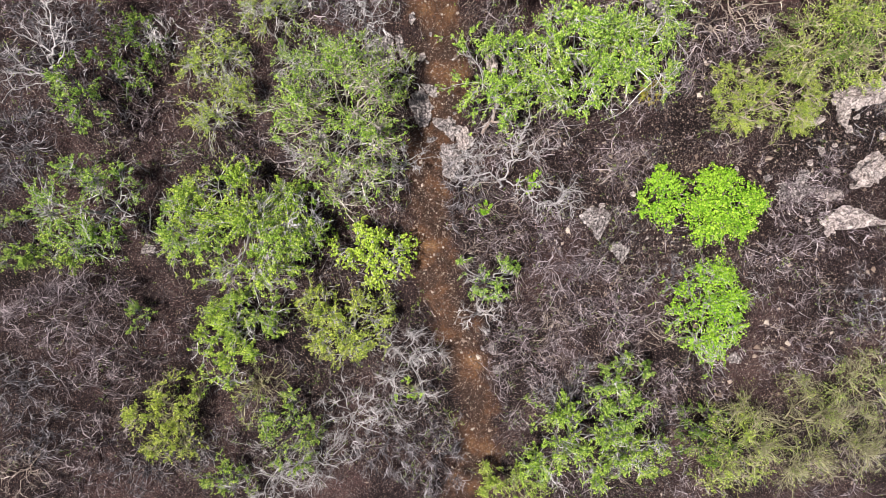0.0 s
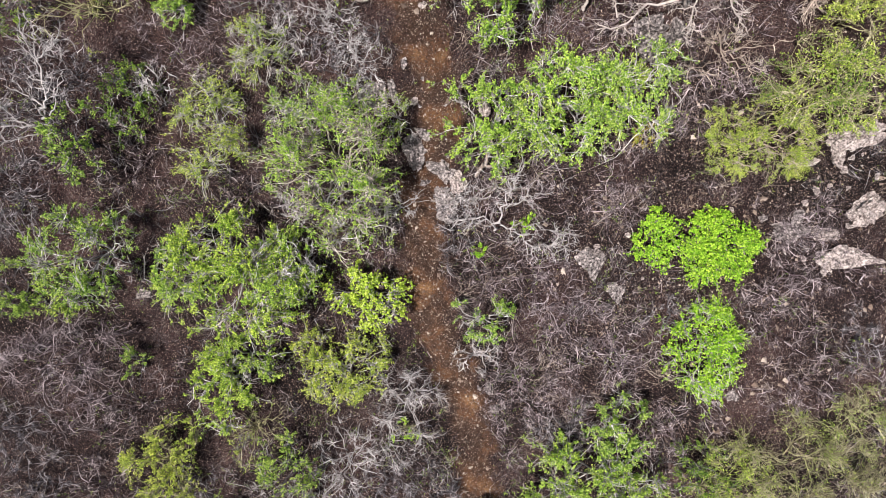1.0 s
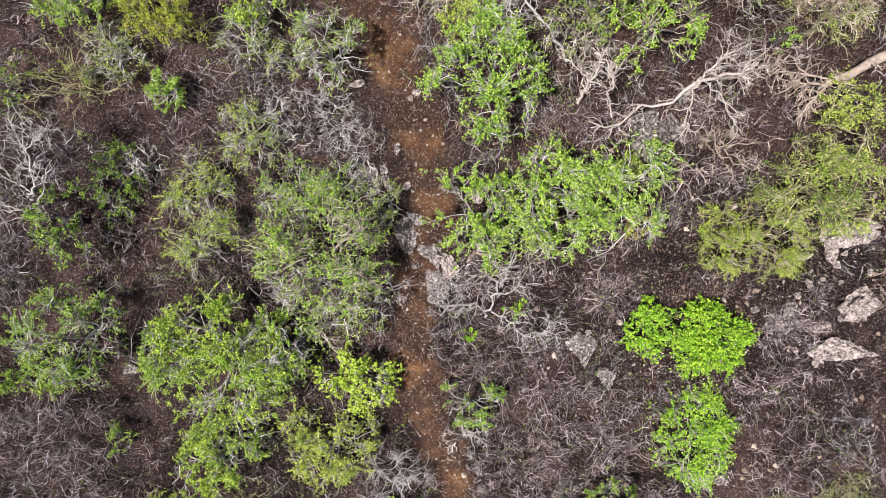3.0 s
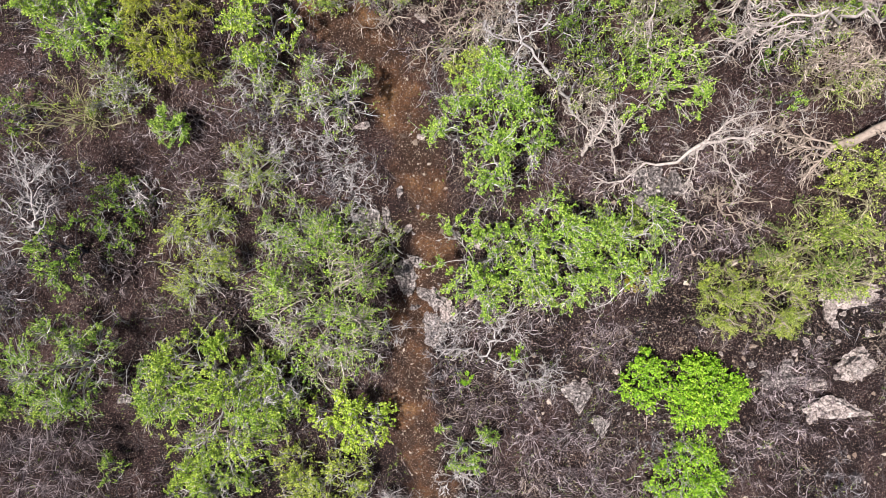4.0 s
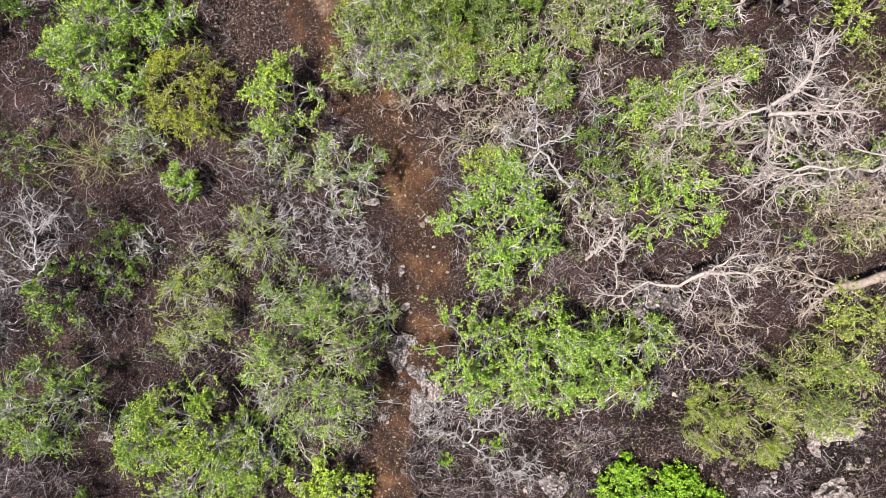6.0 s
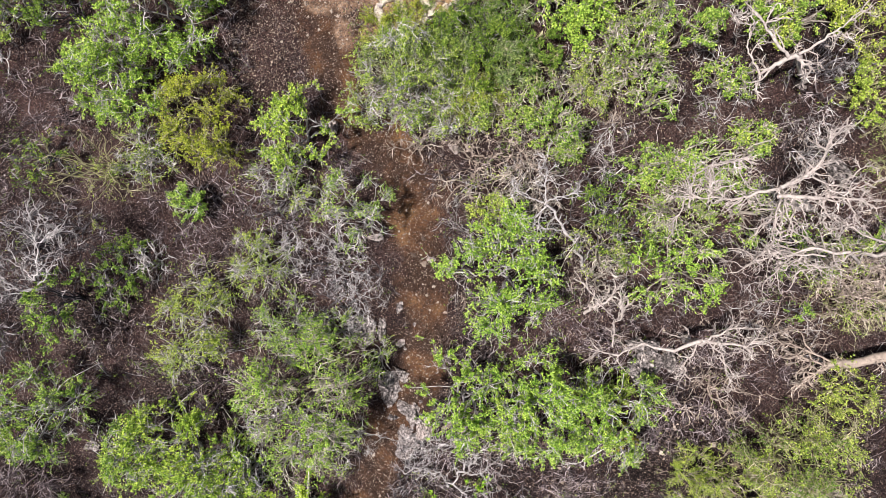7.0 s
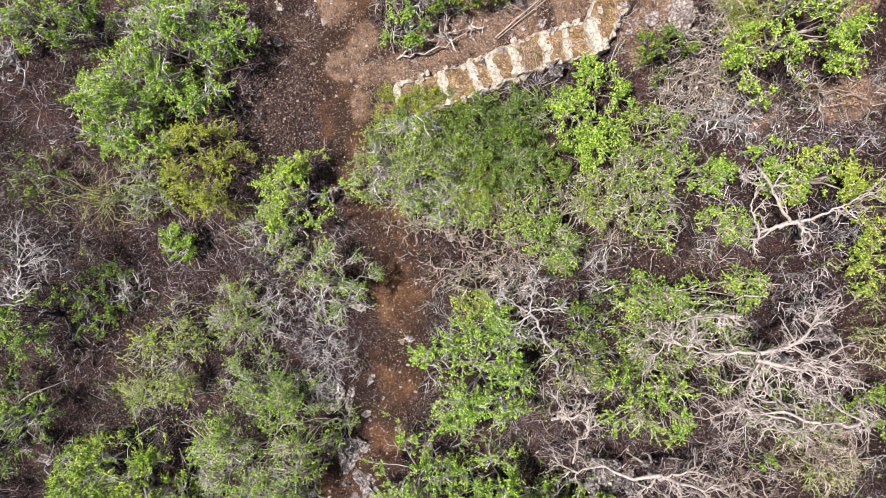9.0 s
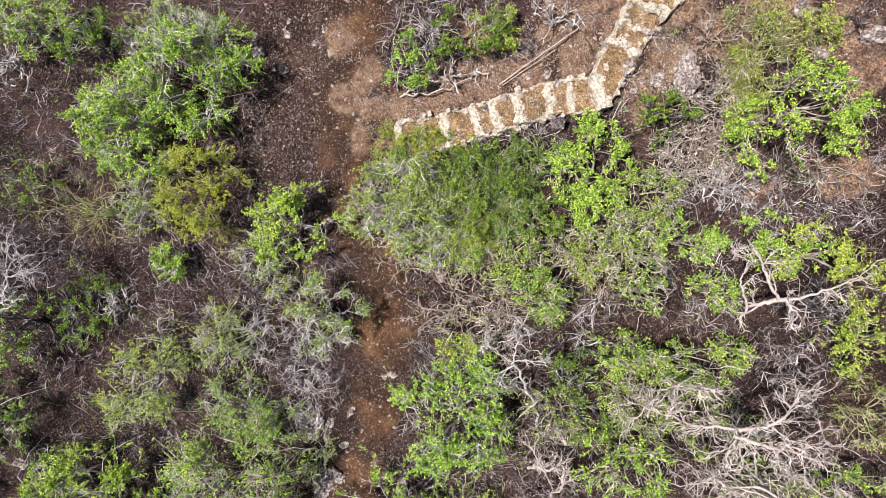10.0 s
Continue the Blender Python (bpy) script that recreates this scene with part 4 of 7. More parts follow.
shrub("leafy_shrub", "dense bright-green leafy shrub with silvery stems", 2.601, 3.945, 1.253, 1.139, 1.85, 1.8, wood='silver', leaf='bright', twigs=587, leaves=12593, size=0.0423, patch=0.36, seed=30)
shrub("leafy_shrub", "fresh-green leafy shrub, silvery twigs showing between leaves", 3.805, 3.973, 0.966, 1.193, 1.75, 1.8, wood='silver', leaf='green', twigs=444, leaves=7511, size=0.0405, patch=0.46, seed=31)
shrub("leafy_shrub", "low ochre-yellow patch of drying leaves", 4.169, 3.45, 0.557, 0.372, 0.43, 1.8, wood='straw', leaf='ochre', twigs=41, leaves=740, size=0.036, patch=0.24, seed=32)
shrub("leafy_shrub", "feathery yellow-green shrub with very fine leaves", 6.311, 3.207, 1.295, 0.848, 1.2, 1.8, wood='straw', leaf='yellow', twigs=508, leaves=12667, size=0.0432, patch=0.14, flat=0.4, shape=0.22, thick=0.8, seed=33)
shrub("leafy_shrub", "dark olive shrub with fine twigs and narrow leaves", 7.174, 4.18, 1.177, 0.953, 1.5, 1.8, wood='olive', leaf='deep', twigs=634, leaves=3046, size=0.0342, patch=0.39, thick=0.8, seed=34)
shrub("bare_shrub", "leafless pinkish-grey shrub of dense fine twigs", 5.772, 4.407, 0.838, 0.718, 0.48, 1.8, wood='pink', leaves=0, twigs=270, thick=0.66, wander=0.52, stems=10, seed=35)
shrub("bare_shrub", "leafless pinkish-grey shrub of dense fine twigs", 4.004, 1.921, 0.833, 0.577, 0.43, 1.8, wood='pink', leaves=0, twigs=214, thick=0.66, wander=0.52, stems=10, seed=36)
shrub("leafy_shrub", "rounded bright lime-green shrub with dense leaves", 5.83, 1.11, 0.961, 0.835, 0.85, 1.8, wood='brown', leaf='lime', twigs=900, leaves=12500, size=0.047, patch=-0.66, even=0.75, flat=0.5, shape=0.75, seed=37)
shrub("leafy_shrub", "small bright lime-green shrub beside a larger one", 4.612, 1.28, 0.458, 0.662, 0.75, 1.8, wood='brown', leaf='lime', twigs=320, leaves=3600, size=0.047, patch=-0.3, even=0.6, shape=0.75, seed=38)
shrub("leafy_shrub", "oval bright-green shrub with dense small leaves", 6.041, -1.177, 0.839, 1.225, 0.85, 1.8, wood='silver', leaf='lime', twigs=850, leaves=10500, size=0.0425, patch=-0.3, even=0.7, shape=0.65, seed=39)
shrub("leafy_shrub", "fresh-green leafy shrub, silvery twigs showing between leaves", 1.078, -0.677, 0.812, 0.55, 1.15, 1.8, wood='silver', leaf='green', twigs=172, leaves=2913, size=0.0405, patch=0.46, seed=40)
shrub("bare_shrub", "small leafless shrub of silvery-white crooked twigs", 1.016, -1.404, 0.656, 0.546, 0.61, 1.8, wood='silver', leaves=0, twigs=178, thick=1.05, wander=0.4, stems=9, seed=41)
shrub("bare_shrub", "leafless pinkish-grey shrub of dense fine twigs", 2.215, -2.229, 1.181, 1.042, 0.55, 1.8, wood='pink', leaves=0, twigs=553, thick=0.66, wander=0.52, stems=10, seed=42)
shrub("bare_shrub", "leafless pinkish-grey shrub of dense fine twigs", 3.822, -1.118, 1.286, 1.083, 0.58, 1.8, wood='pink', leaves=0, twigs=626, thick=0.66, wander=0.52, stems=10, seed=43)
shrub("bare_shrub", "leafless pinkish-grey shrub of dense fine twigs", 2.759, -0.268, 1.137, 0.936, 0.54, 1.8, wood='pink', leaves=0, twigs=479, thick=0.66, wander=0.52, stems=10, seed=44)
shrub("leafy_shrub", "small bright-green leafy shrub", 4.193, -2.941, 0.667, 0.867, 1.6, 1.8, wood='silver', leaf='green', twigs=327, leaves=6579, size=0.0423, patch=0.34, seed=45)
shrub("leafy_shrub", "dense bright-green leafy shrub with silvery stems", 3.399, -4.326, 1.441, 1.235, 1.6, 1.8, wood='silver', leaf='bright', twigs=732, leaves=15717, size=0.0423, patch=0.36, seed=46)
shrub("leafy_shrub", "fresh-green leafy shrub, silvery twigs showing between leaves", 4.671, -4.477, 0.835, 0.765, 1.4, 1.8, wood='silver', leaf='green', twigs=246, leaves=4164, size=0.0405, patch=0.46, seed=47)
shrub("twiggy_shrub", "drying olive-brown shrub of dense fine twigs", 8.517, -3.97, 2.086, 1.53, 1.17, 1.8, wood='olive', leaf='sage', twigs=2300, leaves=5063, size=0.0306, patch=0.44, thick=0.62, seed=48)
shrub("twiggy_shrub", "drying olive-brown shrub of dense fine twigs", 9.69, -2.75, 0.828, 0.965, 0.72, 1.8, wood='olive', leaf='sage', twigs=616, leaves=1659, size=0.0306, patch=0.44, thick=0.75, seed=49)
shrub("bare_shrub", "leafless pinkish-grey shrub of dense fine twigs", 7.482, 0.606, 1.226, 0.968, 0.57, 1.8, wood='pink', leaves=0, twigs=534, thick=0.66, wander=0.52, stems=10, seed=50)
shrub("bare_shrub", "leafless pinkish-grey shrub of dense fine twigs", 8.295, -2.017, 1.237, 0.756, 0.5, 1.8, wood='pink', leaves=0, twigs=419, thick=0.66, wander=0.52, stems=10, seed=51)
shrub("leafy_shrub", "small shaded dark-green shrub with sparse leaves", 6.26, -4.189, 0.851, 0.78, 0.89, 1.8, wood='grey', leaf='deep', twigs=312, leaves=4485, size=0.0405, patch=0.44, seed=52)
shrub("bare_shrub", "leafless grey shrub of dense fine twigs", 3.133, -3.159, 1.132, 0.778, 0.53, 1.8, wood='grey', leaves=0, twigs=565, thick=0.74, wander=0.52, stems=10, seed=53)
shrub("bare_shrub", "leafless grey shrub of dense fine twigs", 9.429, -0.803, 0.6, 0.933, 0.48, 1.8, wood='grey', leaves=0, twigs=359, thick=0.74, wander=0.52, stems=10, seed=54)
shrub("leafy_shrub", "small yellow-green open shrub", 1.873, -5.571, 0.944, 0.653, 0.91, 1.8, wood='olive', leaf='yellow', twigs=332, leaves=5045, size=0.0387, patch=0.42, seed=55)
shrub("leafy_shrub", "small silvery shrub with a few green leaves", -1.688, 1.399, 0.902, 0.58, 0.88, 1.8, wood='silver', leaf='sage', twigs=355, leaves=1765, size=0.036, patch=0.49, seed=56)
shrub("bare_shrub", "leafless grey shrub of dense fine twigs", 0.469, 1.365, 0.588, 1.046, 0.5, 1.8, wood='grey', leaves=0, twigs=395, thick=0.74, wander=0.52, stems=10, seed=57)
shrub("bare_shrub", "leafless pinkish-grey shrub of dense fine twigs", 1.138, 0.178, 0.604, 0.604, 0.39, 1.8, wood='pink', leaves=0, twigs=163, thick=0.66, wander=0.52, stems=10, seed=58)
shrub("leafy_shrub", "tiny lime-green sprig among bare twigs", 1.914, 1.528, 0.235, 0.235, 0.39, 1.8, wood='olive', leaf='lime', twigs=18, leaves=272, size=0.045, patch=0.24, shape=0.6, seed=59)
shrub("leafy_shrub", "tiny lime-green sprig among bare twigs", 0.956, 0.933, 0.159, 0.133, 0.34, 1.8, wood='olive', leaf='lime', twigs=18, leaves=272, size=0.045, patch=0.24, shape=0.6, seed=60)
shrub("bare_shrub", "low leafless brown shrub of tangled dry twigs", -6.932, -2.799, 0.985, 0.844, 0.43, 1.8, wood='brown', leaves=0, twigs=326, thick=0.9, wander=0.35, stems=9, seed=61)
shrub("bare_shrub", "low leafless brown shrub of tangled dry twigs", -1.24, 1.328, 0.793, 0.727, 0.4, 1.8, wood='brown', leaves=0, twigs=226, thick=0.9, wander=0.35, stems=9, seed=62)
shrub("bare_shrub", "leafless pinkish-grey shrub of dense fine twigs", 5.391, -3.239, 0.853, 0.711, 0.43, 1.8, wood='pink', leaves=0, twigs=272, thick=0.66, wander=0.52, stems=10, seed=63)
shrub("bare_shrub", "leafless grey shrub of dense fine twigs", 5.242, -0.316, 0.669, 0.535, 0.42, 1.8, wood='grey', leaves=0, twigs=229, thick=0.74, wander=0.52, stems=10, seed=64)
shrub("bare_shrub", "low leafless brown shrub of tangled dry twigs", -5.745, -2.23, 0.84, 0.84, 0.41, 1.8, wood='brown', leaves=0, twigs=277, thick=0.9, wander=0.35, stems=9, seed=65)
shrub("leafy_shrub", "olive-green shrub with fine twigs and small leaves", 7.005, -4.503, 1.137, 0.995, 0.99, 1.8, wood='olive', leaf='yellow', twigs=523, leaves=4913, size=0.036, patch=0.36, thick=0.85, seed=66)
shrub("bare_shrub", "low leafless brown shrub of tangled dry twigs", -7.832, -4.887, 1.152, 0.864, 0.45, 1.8, wood='brown', leaves=0, twigs=390, thick=0.9, wander=0.35, stems=9, seed=67)
shrub("bare_shrub", "low leafless brown shrub of tangled dry twigs", -6.489, 2.732, 0.917, 0.917, 0.45, 1.8, wood='brown', leaves=0, twigs=330, thick=0.9, wander=0.35, stems=9, seed=68)
shrub("bare_shrub", "low leafless brown shrub of tangled dry twigs", -8.37, 2.697, 0.792, 0.792, 0.41, 1.8, wood='brown', leaves=0, twigs=246, thick=0.9, wander=0.35, stems=9, seed=69)
shrub("bare_shrub", "low leafless brown shrub of tangled dry twigs", -4.06, 2.088, 0.789, 0.789, 0.41, 1.8, wood='brown', leaves=0, twigs=244, thick=0.9, wander=0.35, stems=9, seed=70)
shrub("leafy_shrub", "dense bright-green leafy shrub with silvery stems", -7.18, 7.692, 1.037, 0.879, 1.8, 7.0, wood='silver', leaf='bright', twigs=375, leaves=8046, size=0.038, patch=0.36, seed=71)
shrub("leafy_shrub", "yellow-tinged olive shrub with tiny leaves", -5.386, 7.488, 0.924, 1.014, 1.65, 7.0, wood='olive', leaf='golden', twigs=420, leaves=9000, size=0.03, patch=0.12, seed=72)
shrub("leafy_shrub", "small silvery shrub with a few green leaves", -6.463, 6.549, 0.628, 0.604, 0.83, 7.0, wood='silver', leaf='sage', twigs=256, leaves=1277, size=0.036, patch=0.49, seed=73)
shrub("leafy_shrub", "yellow-tinged olive shrub with tiny leaves", -4.983, 6.812, 0.508, 0.565, 1.75, 7.0, wood='olive', leaf='golden', twigs=99, leaves=3000, size=0.0324, patch=0.15, seed=74)
shrub("leafy_shrub", "dense bright-green leafy shrub with silvery stems", -3.411, 7.599, 0.872, 0.895, 1.5, 7.0, wood='silver', leaf='bright', twigs=321, leaves=6890, size=0.0423, patch=0.22, seed=75)
shrub("leafy_shrub", "small silvery shrub with a few green leaves", -3.711, 6.82, 0.708, 0.59, 0.86, 7.0, wood='silver', leaf='sage', twigs=283, leaves=1407, size=0.036, patch=0.49, seed=76)
shrub("leafy_shrub", "silvery branching shrub with sparse small green leaves", -1.972, 6.473, 0.784, 0.784, 1.65, 7.0, wood='silver', leaf='green', twigs=360, leaves=2610, size=0.0342, patch=0.44, thick=1.1, wander=0.33, stems=12, seed=77)
shrub("twiggy_shrub", "sparse shrub of thin arching olive-green stems", -7.234, 5.913, 1.368, 1.07, 1.3, 7.0, wood='olive', leaf='yellow', twigs=190, leaves=700, size=0.0315, patch=0.44, thick=0.75, wander=0.16, stems=26, seed=78)
shrub("leafy_shrub", "small bright-green leafy shrub", -5.329, 5.818, 0.461, 0.509, 0.82, 7.0, wood='silver', leaf='green', twigs=132, leaves=2670, size=0.0423, patch=0.34, seed=79)
shrub("bare_shrub", "leafless grey shrub of dense fine twigs", -3.626, 6.124, 0.791, 0.669, 0.5, 7.0, wood='grey', leaves=0, twigs=340, thick=0.74, wander=0.52, stems=10, seed=80)
shrub("leafy_shrub", "grey-green open shrub with fine pale twigs", -3.701, 4.976, 0.728, 0.789, 0.88, 7.0, wood='silver', leaf='sage', twigs=519, leaves=3873, size=0.0342, patch=0.44, thick=0.8, seed=81)
shrub("bare_shrub", "leafless grey shrub of dense fine twigs", -2.112, 5.29, 0.855, 0.733, 0.53, 7.0, wood='grey', leaves=0, twigs=402, thick=0.74, wander=0.52, stems=10, seed=82)
shrub("bare_shrub", "leafless grey shrub of dense fine twigs", -1.935, 4.518, 0.744, 0.62, 0.47, 7.0, wood='grey', leaves=0, twigs=295, thick=0.74, wander=0.52, stems=10, seed=83)
shrub("bare_shrub", "small leafless shrub of silvery-white crooked twigs", -5.984, 4.263, 0.566, 0.503, 0.6, 7.0, wood='silver', leaves=0, twigs=142, thick=1.05, wander=0.4, stems=9, seed=84)
shrub("leafy_shrub", "dense bright-green leafy shrub with silvery stems", 1.077, 6.068, 1.132, 1.294, 1.75, 8.8, wood='silver', leaf='bright', twigs=900, leaves=15500, size=0.0423, patch=0.3, even=0.8, seed=85)
shrub("leafy_shrub", "small yellow-green open shrub", 0.42, 7.076, 0.548, 0.48, 0.82, 7.0, wood='olive', leaf='yellow', twigs=141, leaves=2151, size=0.0387, patch=0.42, seed=86)
shrub("bare_shrub", "dry straw-coloured leafless shrub of fine twigs", -0.57, 8.646, 1.082, 0.626, 0.51, 7.0, wood='straw', leaves=0, twigs=228, thick=0.85, wander=0.3, stems=10, seed=87)
shrub("bare_shrub", "low leafless brown shrub of tangled dry twigs", -0.722, 7.603, 0.644, 0.586, 0.38, 7.0, wood='brown', leaves=0, twigs=148, thick=0.9, wander=0.35, stems=9, seed=88)
shrub("bare_shrub", "dry straw-coloured leafless shrub of fine twigs", 0.611, 8.506, 0.68, 0.68, 0.46, 7.0, wood='straw', leaves=0, twigs=155, thick=0.85, wander=0.3, stems=10, seed=89)
shrub("bare_shrub", "leafless silvery-white shrub with crooked branches", 0.971, 7.695, 0.678, 0.791, 0.72, 7.0, wood='fawn', leaves=0, twigs=255, thick=1.1, wander=0.4, stems=11, seed=90)
shrub("leafy_shrub", "pale branching shrub with patches of green leaves", 3.985, 6.975, 1.056, 0.761, 1.6, 7.0, wood='fawn', leaf='bright', twigs=300, leaves=4800, size=0.0378, patch=0.46, thick=1.1, wander=0.35, stems=11, seed=91)
shrub("leafy_shrub", "fresh-green leafy shrub, silvery twigs showing between leaves", 3.147, 8.561, 0.602, 0.357, 1.65, 15.5, wood='fawn', leaf='green', twigs=179, leaves=2300, size=0.0405, patch=0.46, seed=92)
shrub("leafy_shrub", "pale branching shrub with patches of green leaves", 1.455, 8.822, 0.601, 0.491, 0.82, 7.0, wood='fawn', leaf='green', twigs=119, leaves=952, size=0.0378, patch=0.46, thick=1.1, wander=0.35, stems=11, seed=93)
shrub("leafy_shrub", "small shaded dark-green shrub with sparse leaves", 2.294, 7.988, 0.551, 0.551, 0.82, 7.0, wood='grey', leaf='deep', twigs=143, leaves=923, size=0.0405, patch=0.44, seed=94)
shrub("bare_shrub", "small leafless shrub of silvery-white crooked twigs", 2.841, 6.467, 0.572, 0.686, 0.69, 7.0, wood='fawn', leaves=0, twigs=195, thick=1.05, wander=0.4, stems=9, seed=95)
shrub("leafy_shrub", "tiny green shrub among dry twigs", 6.393, 6.833, 0.356, 0.222, 0.51, 7.0, wood='grey', leaf='green', twigs=27, leaves=426, size=0.0378, patch=0.29, seed=96)
shrub("leafy_shrub", "olive-green shrub with fine twigs and small leaves", 7.602, 5.447, 0.718, 1.049, 1.02, 7.0, wood='olive', leaf='yellow', twigs=348, leaves=3270, size=0.036, patch=0.36, thick=0.85, seed=97)
shrub("leafy_shrub", "olive-green shrub with fine twigs and small leaves", 7.364, 4.152, 1.357, 0.961, 1.22, 7.0, wood='olive', leaf='yellow', twigs=603, leaves=5668, size=0.036, patch=0.36, thick=0.85, seed=98)
shrub("twiggy_shrub", "drying olive-brown shrub of dense fine twigs", 7.111, 7.287, 0.804, 0.751, 0.77, 7.0, wood='olive', leaf='sage', twigs=465, leaves=1254, size=0.0306, patch=0.44, thick=0.75, seed=99)
shrub("bare_shrub", "dry straw-coloured leafless shrub of fine twigs", 5.676, 4.885, 0.996, 0.762, 0.52, 7.0, wood='straw', leaves=0, twigs=255, thick=0.85, wander=0.3, stems=10, seed=100)
shrub("bare_shrub", "leafless pinkish-grey shrub of dense fine twigs", 3.353, 5.372, 0.828, 0.592, 0.45, 7.0, wood='pink', leaves=0, twigs=220, thick=0.66, wander=0.52, stems=10, seed=101)
shrub("bare_shrub", "low leafless brown shrub of tangled dry twigs", 6.24, 7.25, 0.667, 0.445, 0.36, 7.0, wood='brown', leaves=0, twigs=126, thick=0.9, wander=0.35, stems=9, seed=102)
shrub("bare_shrub", "low leafless brown shrub of tangled dry twigs", 1.204, 4.325, 0.616, 0.493, 0.35, 7.0, wood='brown', leaves=0, twigs=126, thick=0.9, wander=0.35, stems=9, seed=103)
shrub("bare_shrub", "leafless grey shrub of dense fine twigs", -2.596, 3.973, 0.753, 0.627, 0.47, 7.0, wood='grey', leaves=0, twigs=303, thick=0.74, wander=0.52, stems=10, seed=104)
shrub("bare_shrub", "leafless grey shrub of dense fine twigs", -7.775, 4.521, 0.887, 0.76, 0.53, 7.0, wood='grey', leaves=0, twigs=433, thick=0.74, wander=0.52, stems=10, seed=105)
shrub("bare_shrub", "low leafless brown shrub of tangled dry twigs", -4.655, 4.192, 0.759, 0.759, 0.41, 7.0, wood='brown', leaves=0, twigs=226, thick=0.9, wander=0.35, stems=9, seed=106)
shrub("bare_shrub", "low leafless brown shrub of tangled dry twigs", -5.252, 8.463, 0.719, 0.479, 0.36, 7.0, wood='brown', leaves=0, twigs=135, thick=0.9, wander=0.35, stems=9, seed=107)
shrub("bare_shrub", "low leafless brown shrub of tangled dry twigs", -8.489, 6.74, 0.747, 0.872, 0.43, 7.0, wood='brown', leaves=0, twigs=255, thick=0.9, wander=0.35, stems=9, seed=108)
shrub("leafy_shrub", "fresh-green leafy shrub, silvery twigs showing between leaves", -10.242, 8.428, 0.604, 0.604, 0.87, 29.3, wood='silver', leaf='green', twigs=140, leaves=2374, size=0.0405, patch=0.46, seed=109)
shrub("leafy_shrub", "small shaded dark-green shrub with sparse leaves", -8.541, 8.826, 0.690, 0.690, 1.50, 29.3, wood='grey', leaf='deep', twigs=239, leaves=3427, size=0.0405, patch=0.44, seed=110)
shrub("leafy_shrub", "silvery branching shrub with sparse small green leaves", -7.355, 9.742, 0.979, 0.633, 1.05, 29.3, wood='silver', leaf='green', twigs=356, leaves=2577, size=0.0342, patch=0.44, thick=1.1, wander=0.33, stems=12, seed=111)
shrub("bare_shrub", "small leafless shrub of silvery-white crooked twigs", -10.141, 7.621, 0.494, 0.556, 0.6, 29.3, wood='silver', leaves=0, twigs=137, thick=1.05, wander=0.4, stems=9, seed=112)
shrub("leafy_shrub", "dark-green shrub of narrow grassy leaves", -6.144, 9.509, 0.41, 0.585, 0.65, 29.3, wood='olive', leaf='deep', twigs=82, leaves=1480, size=0.0675, patch=0.34, flat=0.35, shape=0.25, seed=113)
shrub("leafy_shrub", "wide grey-green shrub with fine pale twigs", -1.642, 9.125, 1.01, 1.01, 1.6, 29.3, wood='silver', leaf='sage', twigs=470, leaves=5257, size=0.0378, patch=0.36, thick=0.8, seed=114)
shrub("leafy_shrub", "dense dark-green shrub below the stone steps", -0.607, 10.109, 0.963, 0.802, 1.05, 29.3, wood='grey', leaf='deep', twigs=238, leaves=5455, size=0.0495, patch=0.24, flat=0.4, shape=0.35, seed=115)
shrub("leafy_shrub", "dense bright-green leafy shrub with silvery stems", 0.957, 10.962, 0.782, 0.992, 1.05, 29.3, wood='fawn', leaf='bright', twigs=411, leaves=11500, size=0.0423, patch=0.22, seed=116)
shrub("leafy_shrub", "dark-green shrub of narrow grassy leaves", 0.497, 9.88, 0.753, 0.646, 0.84, 29.3, wood='olive', leaf='deep', twigs=125, leaves=2244, size=0.0675, patch=0.34, flat=0.35, shape=0.25, seed=117)
shrub("bare_shrub", "dry straw-coloured leafless shrub of fine twigs", -1.172, 8.072, 0.755, 0.465, 0.41, 29.3, wood='straw', leaves=0, twigs=118, thick=0.85, wander=0.3, stems=10, seed=118)
shrub("leafy_shrub", "small bright-green leafy shrub", -2.839, 11.301, 0.391, 0.673, 0.89, 29.3, wood='silver', leaf='green', twigs=148, leaves=2993, size=0.0423, patch=0.34, seed=119)
shrub("bare_shrub", "low sprawl of pale bare branches on reddish soil", -2.105, 11.476, 0.661, 0.44, 0.49, 29.3, wood='bone', leaves=0, twigs=38, thick=1.5, wander=0.35, stems=6, seed=120)
shrub("leafy_shrub", "dark-green shrub of narrow grassy leaves", -2.1, 12.261, 0.692, 0.586, 0.8, 29.3, wood='olive', leaf='deep', twigs=104, leaves=1870, size=0.0675, patch=0.34, flat=0.35, shape=0.25, seed=121)
shrub("bare_shrub", "small leafless shrub of silvery-white crooked twigs", -0.949, 13.155, 0.523, 0.366, 0.59, 29.3, wood='silver', leaves=0, twigs=95, thick=1.05, wander=0.4, stems=9, seed=122)
shrub("leafy_shrub", "dense bright-green leafy shrub with silvery stems", 3.033, 13.203, 1.148, 0.965, 1.51, 29.3, wood='fawn', leaf='bright', twigs=455, leaves=9777, size=0.0423, patch=0.36, seed=123)
shrub("leafy_shrub", "olive-green shrub with fine twigs and small leaves", 2.637, 14.406, 0.708, 0.425, 0.84, 29.3, wood='olive', leaf='yellow', twigs=148, leaves=1393, size=0.036, patch=0.36, thick=0.85, seed=124)
shrub("bare_shrub", "dry straw-coloured leafless shrub of fine twigs", 2.419, 12.516, 1.056, 0.855, 0.62, 29.3, wood='straw', leaves=0, twigs=304, thick=0.85, wander=0.3, stems=10, seed=125)
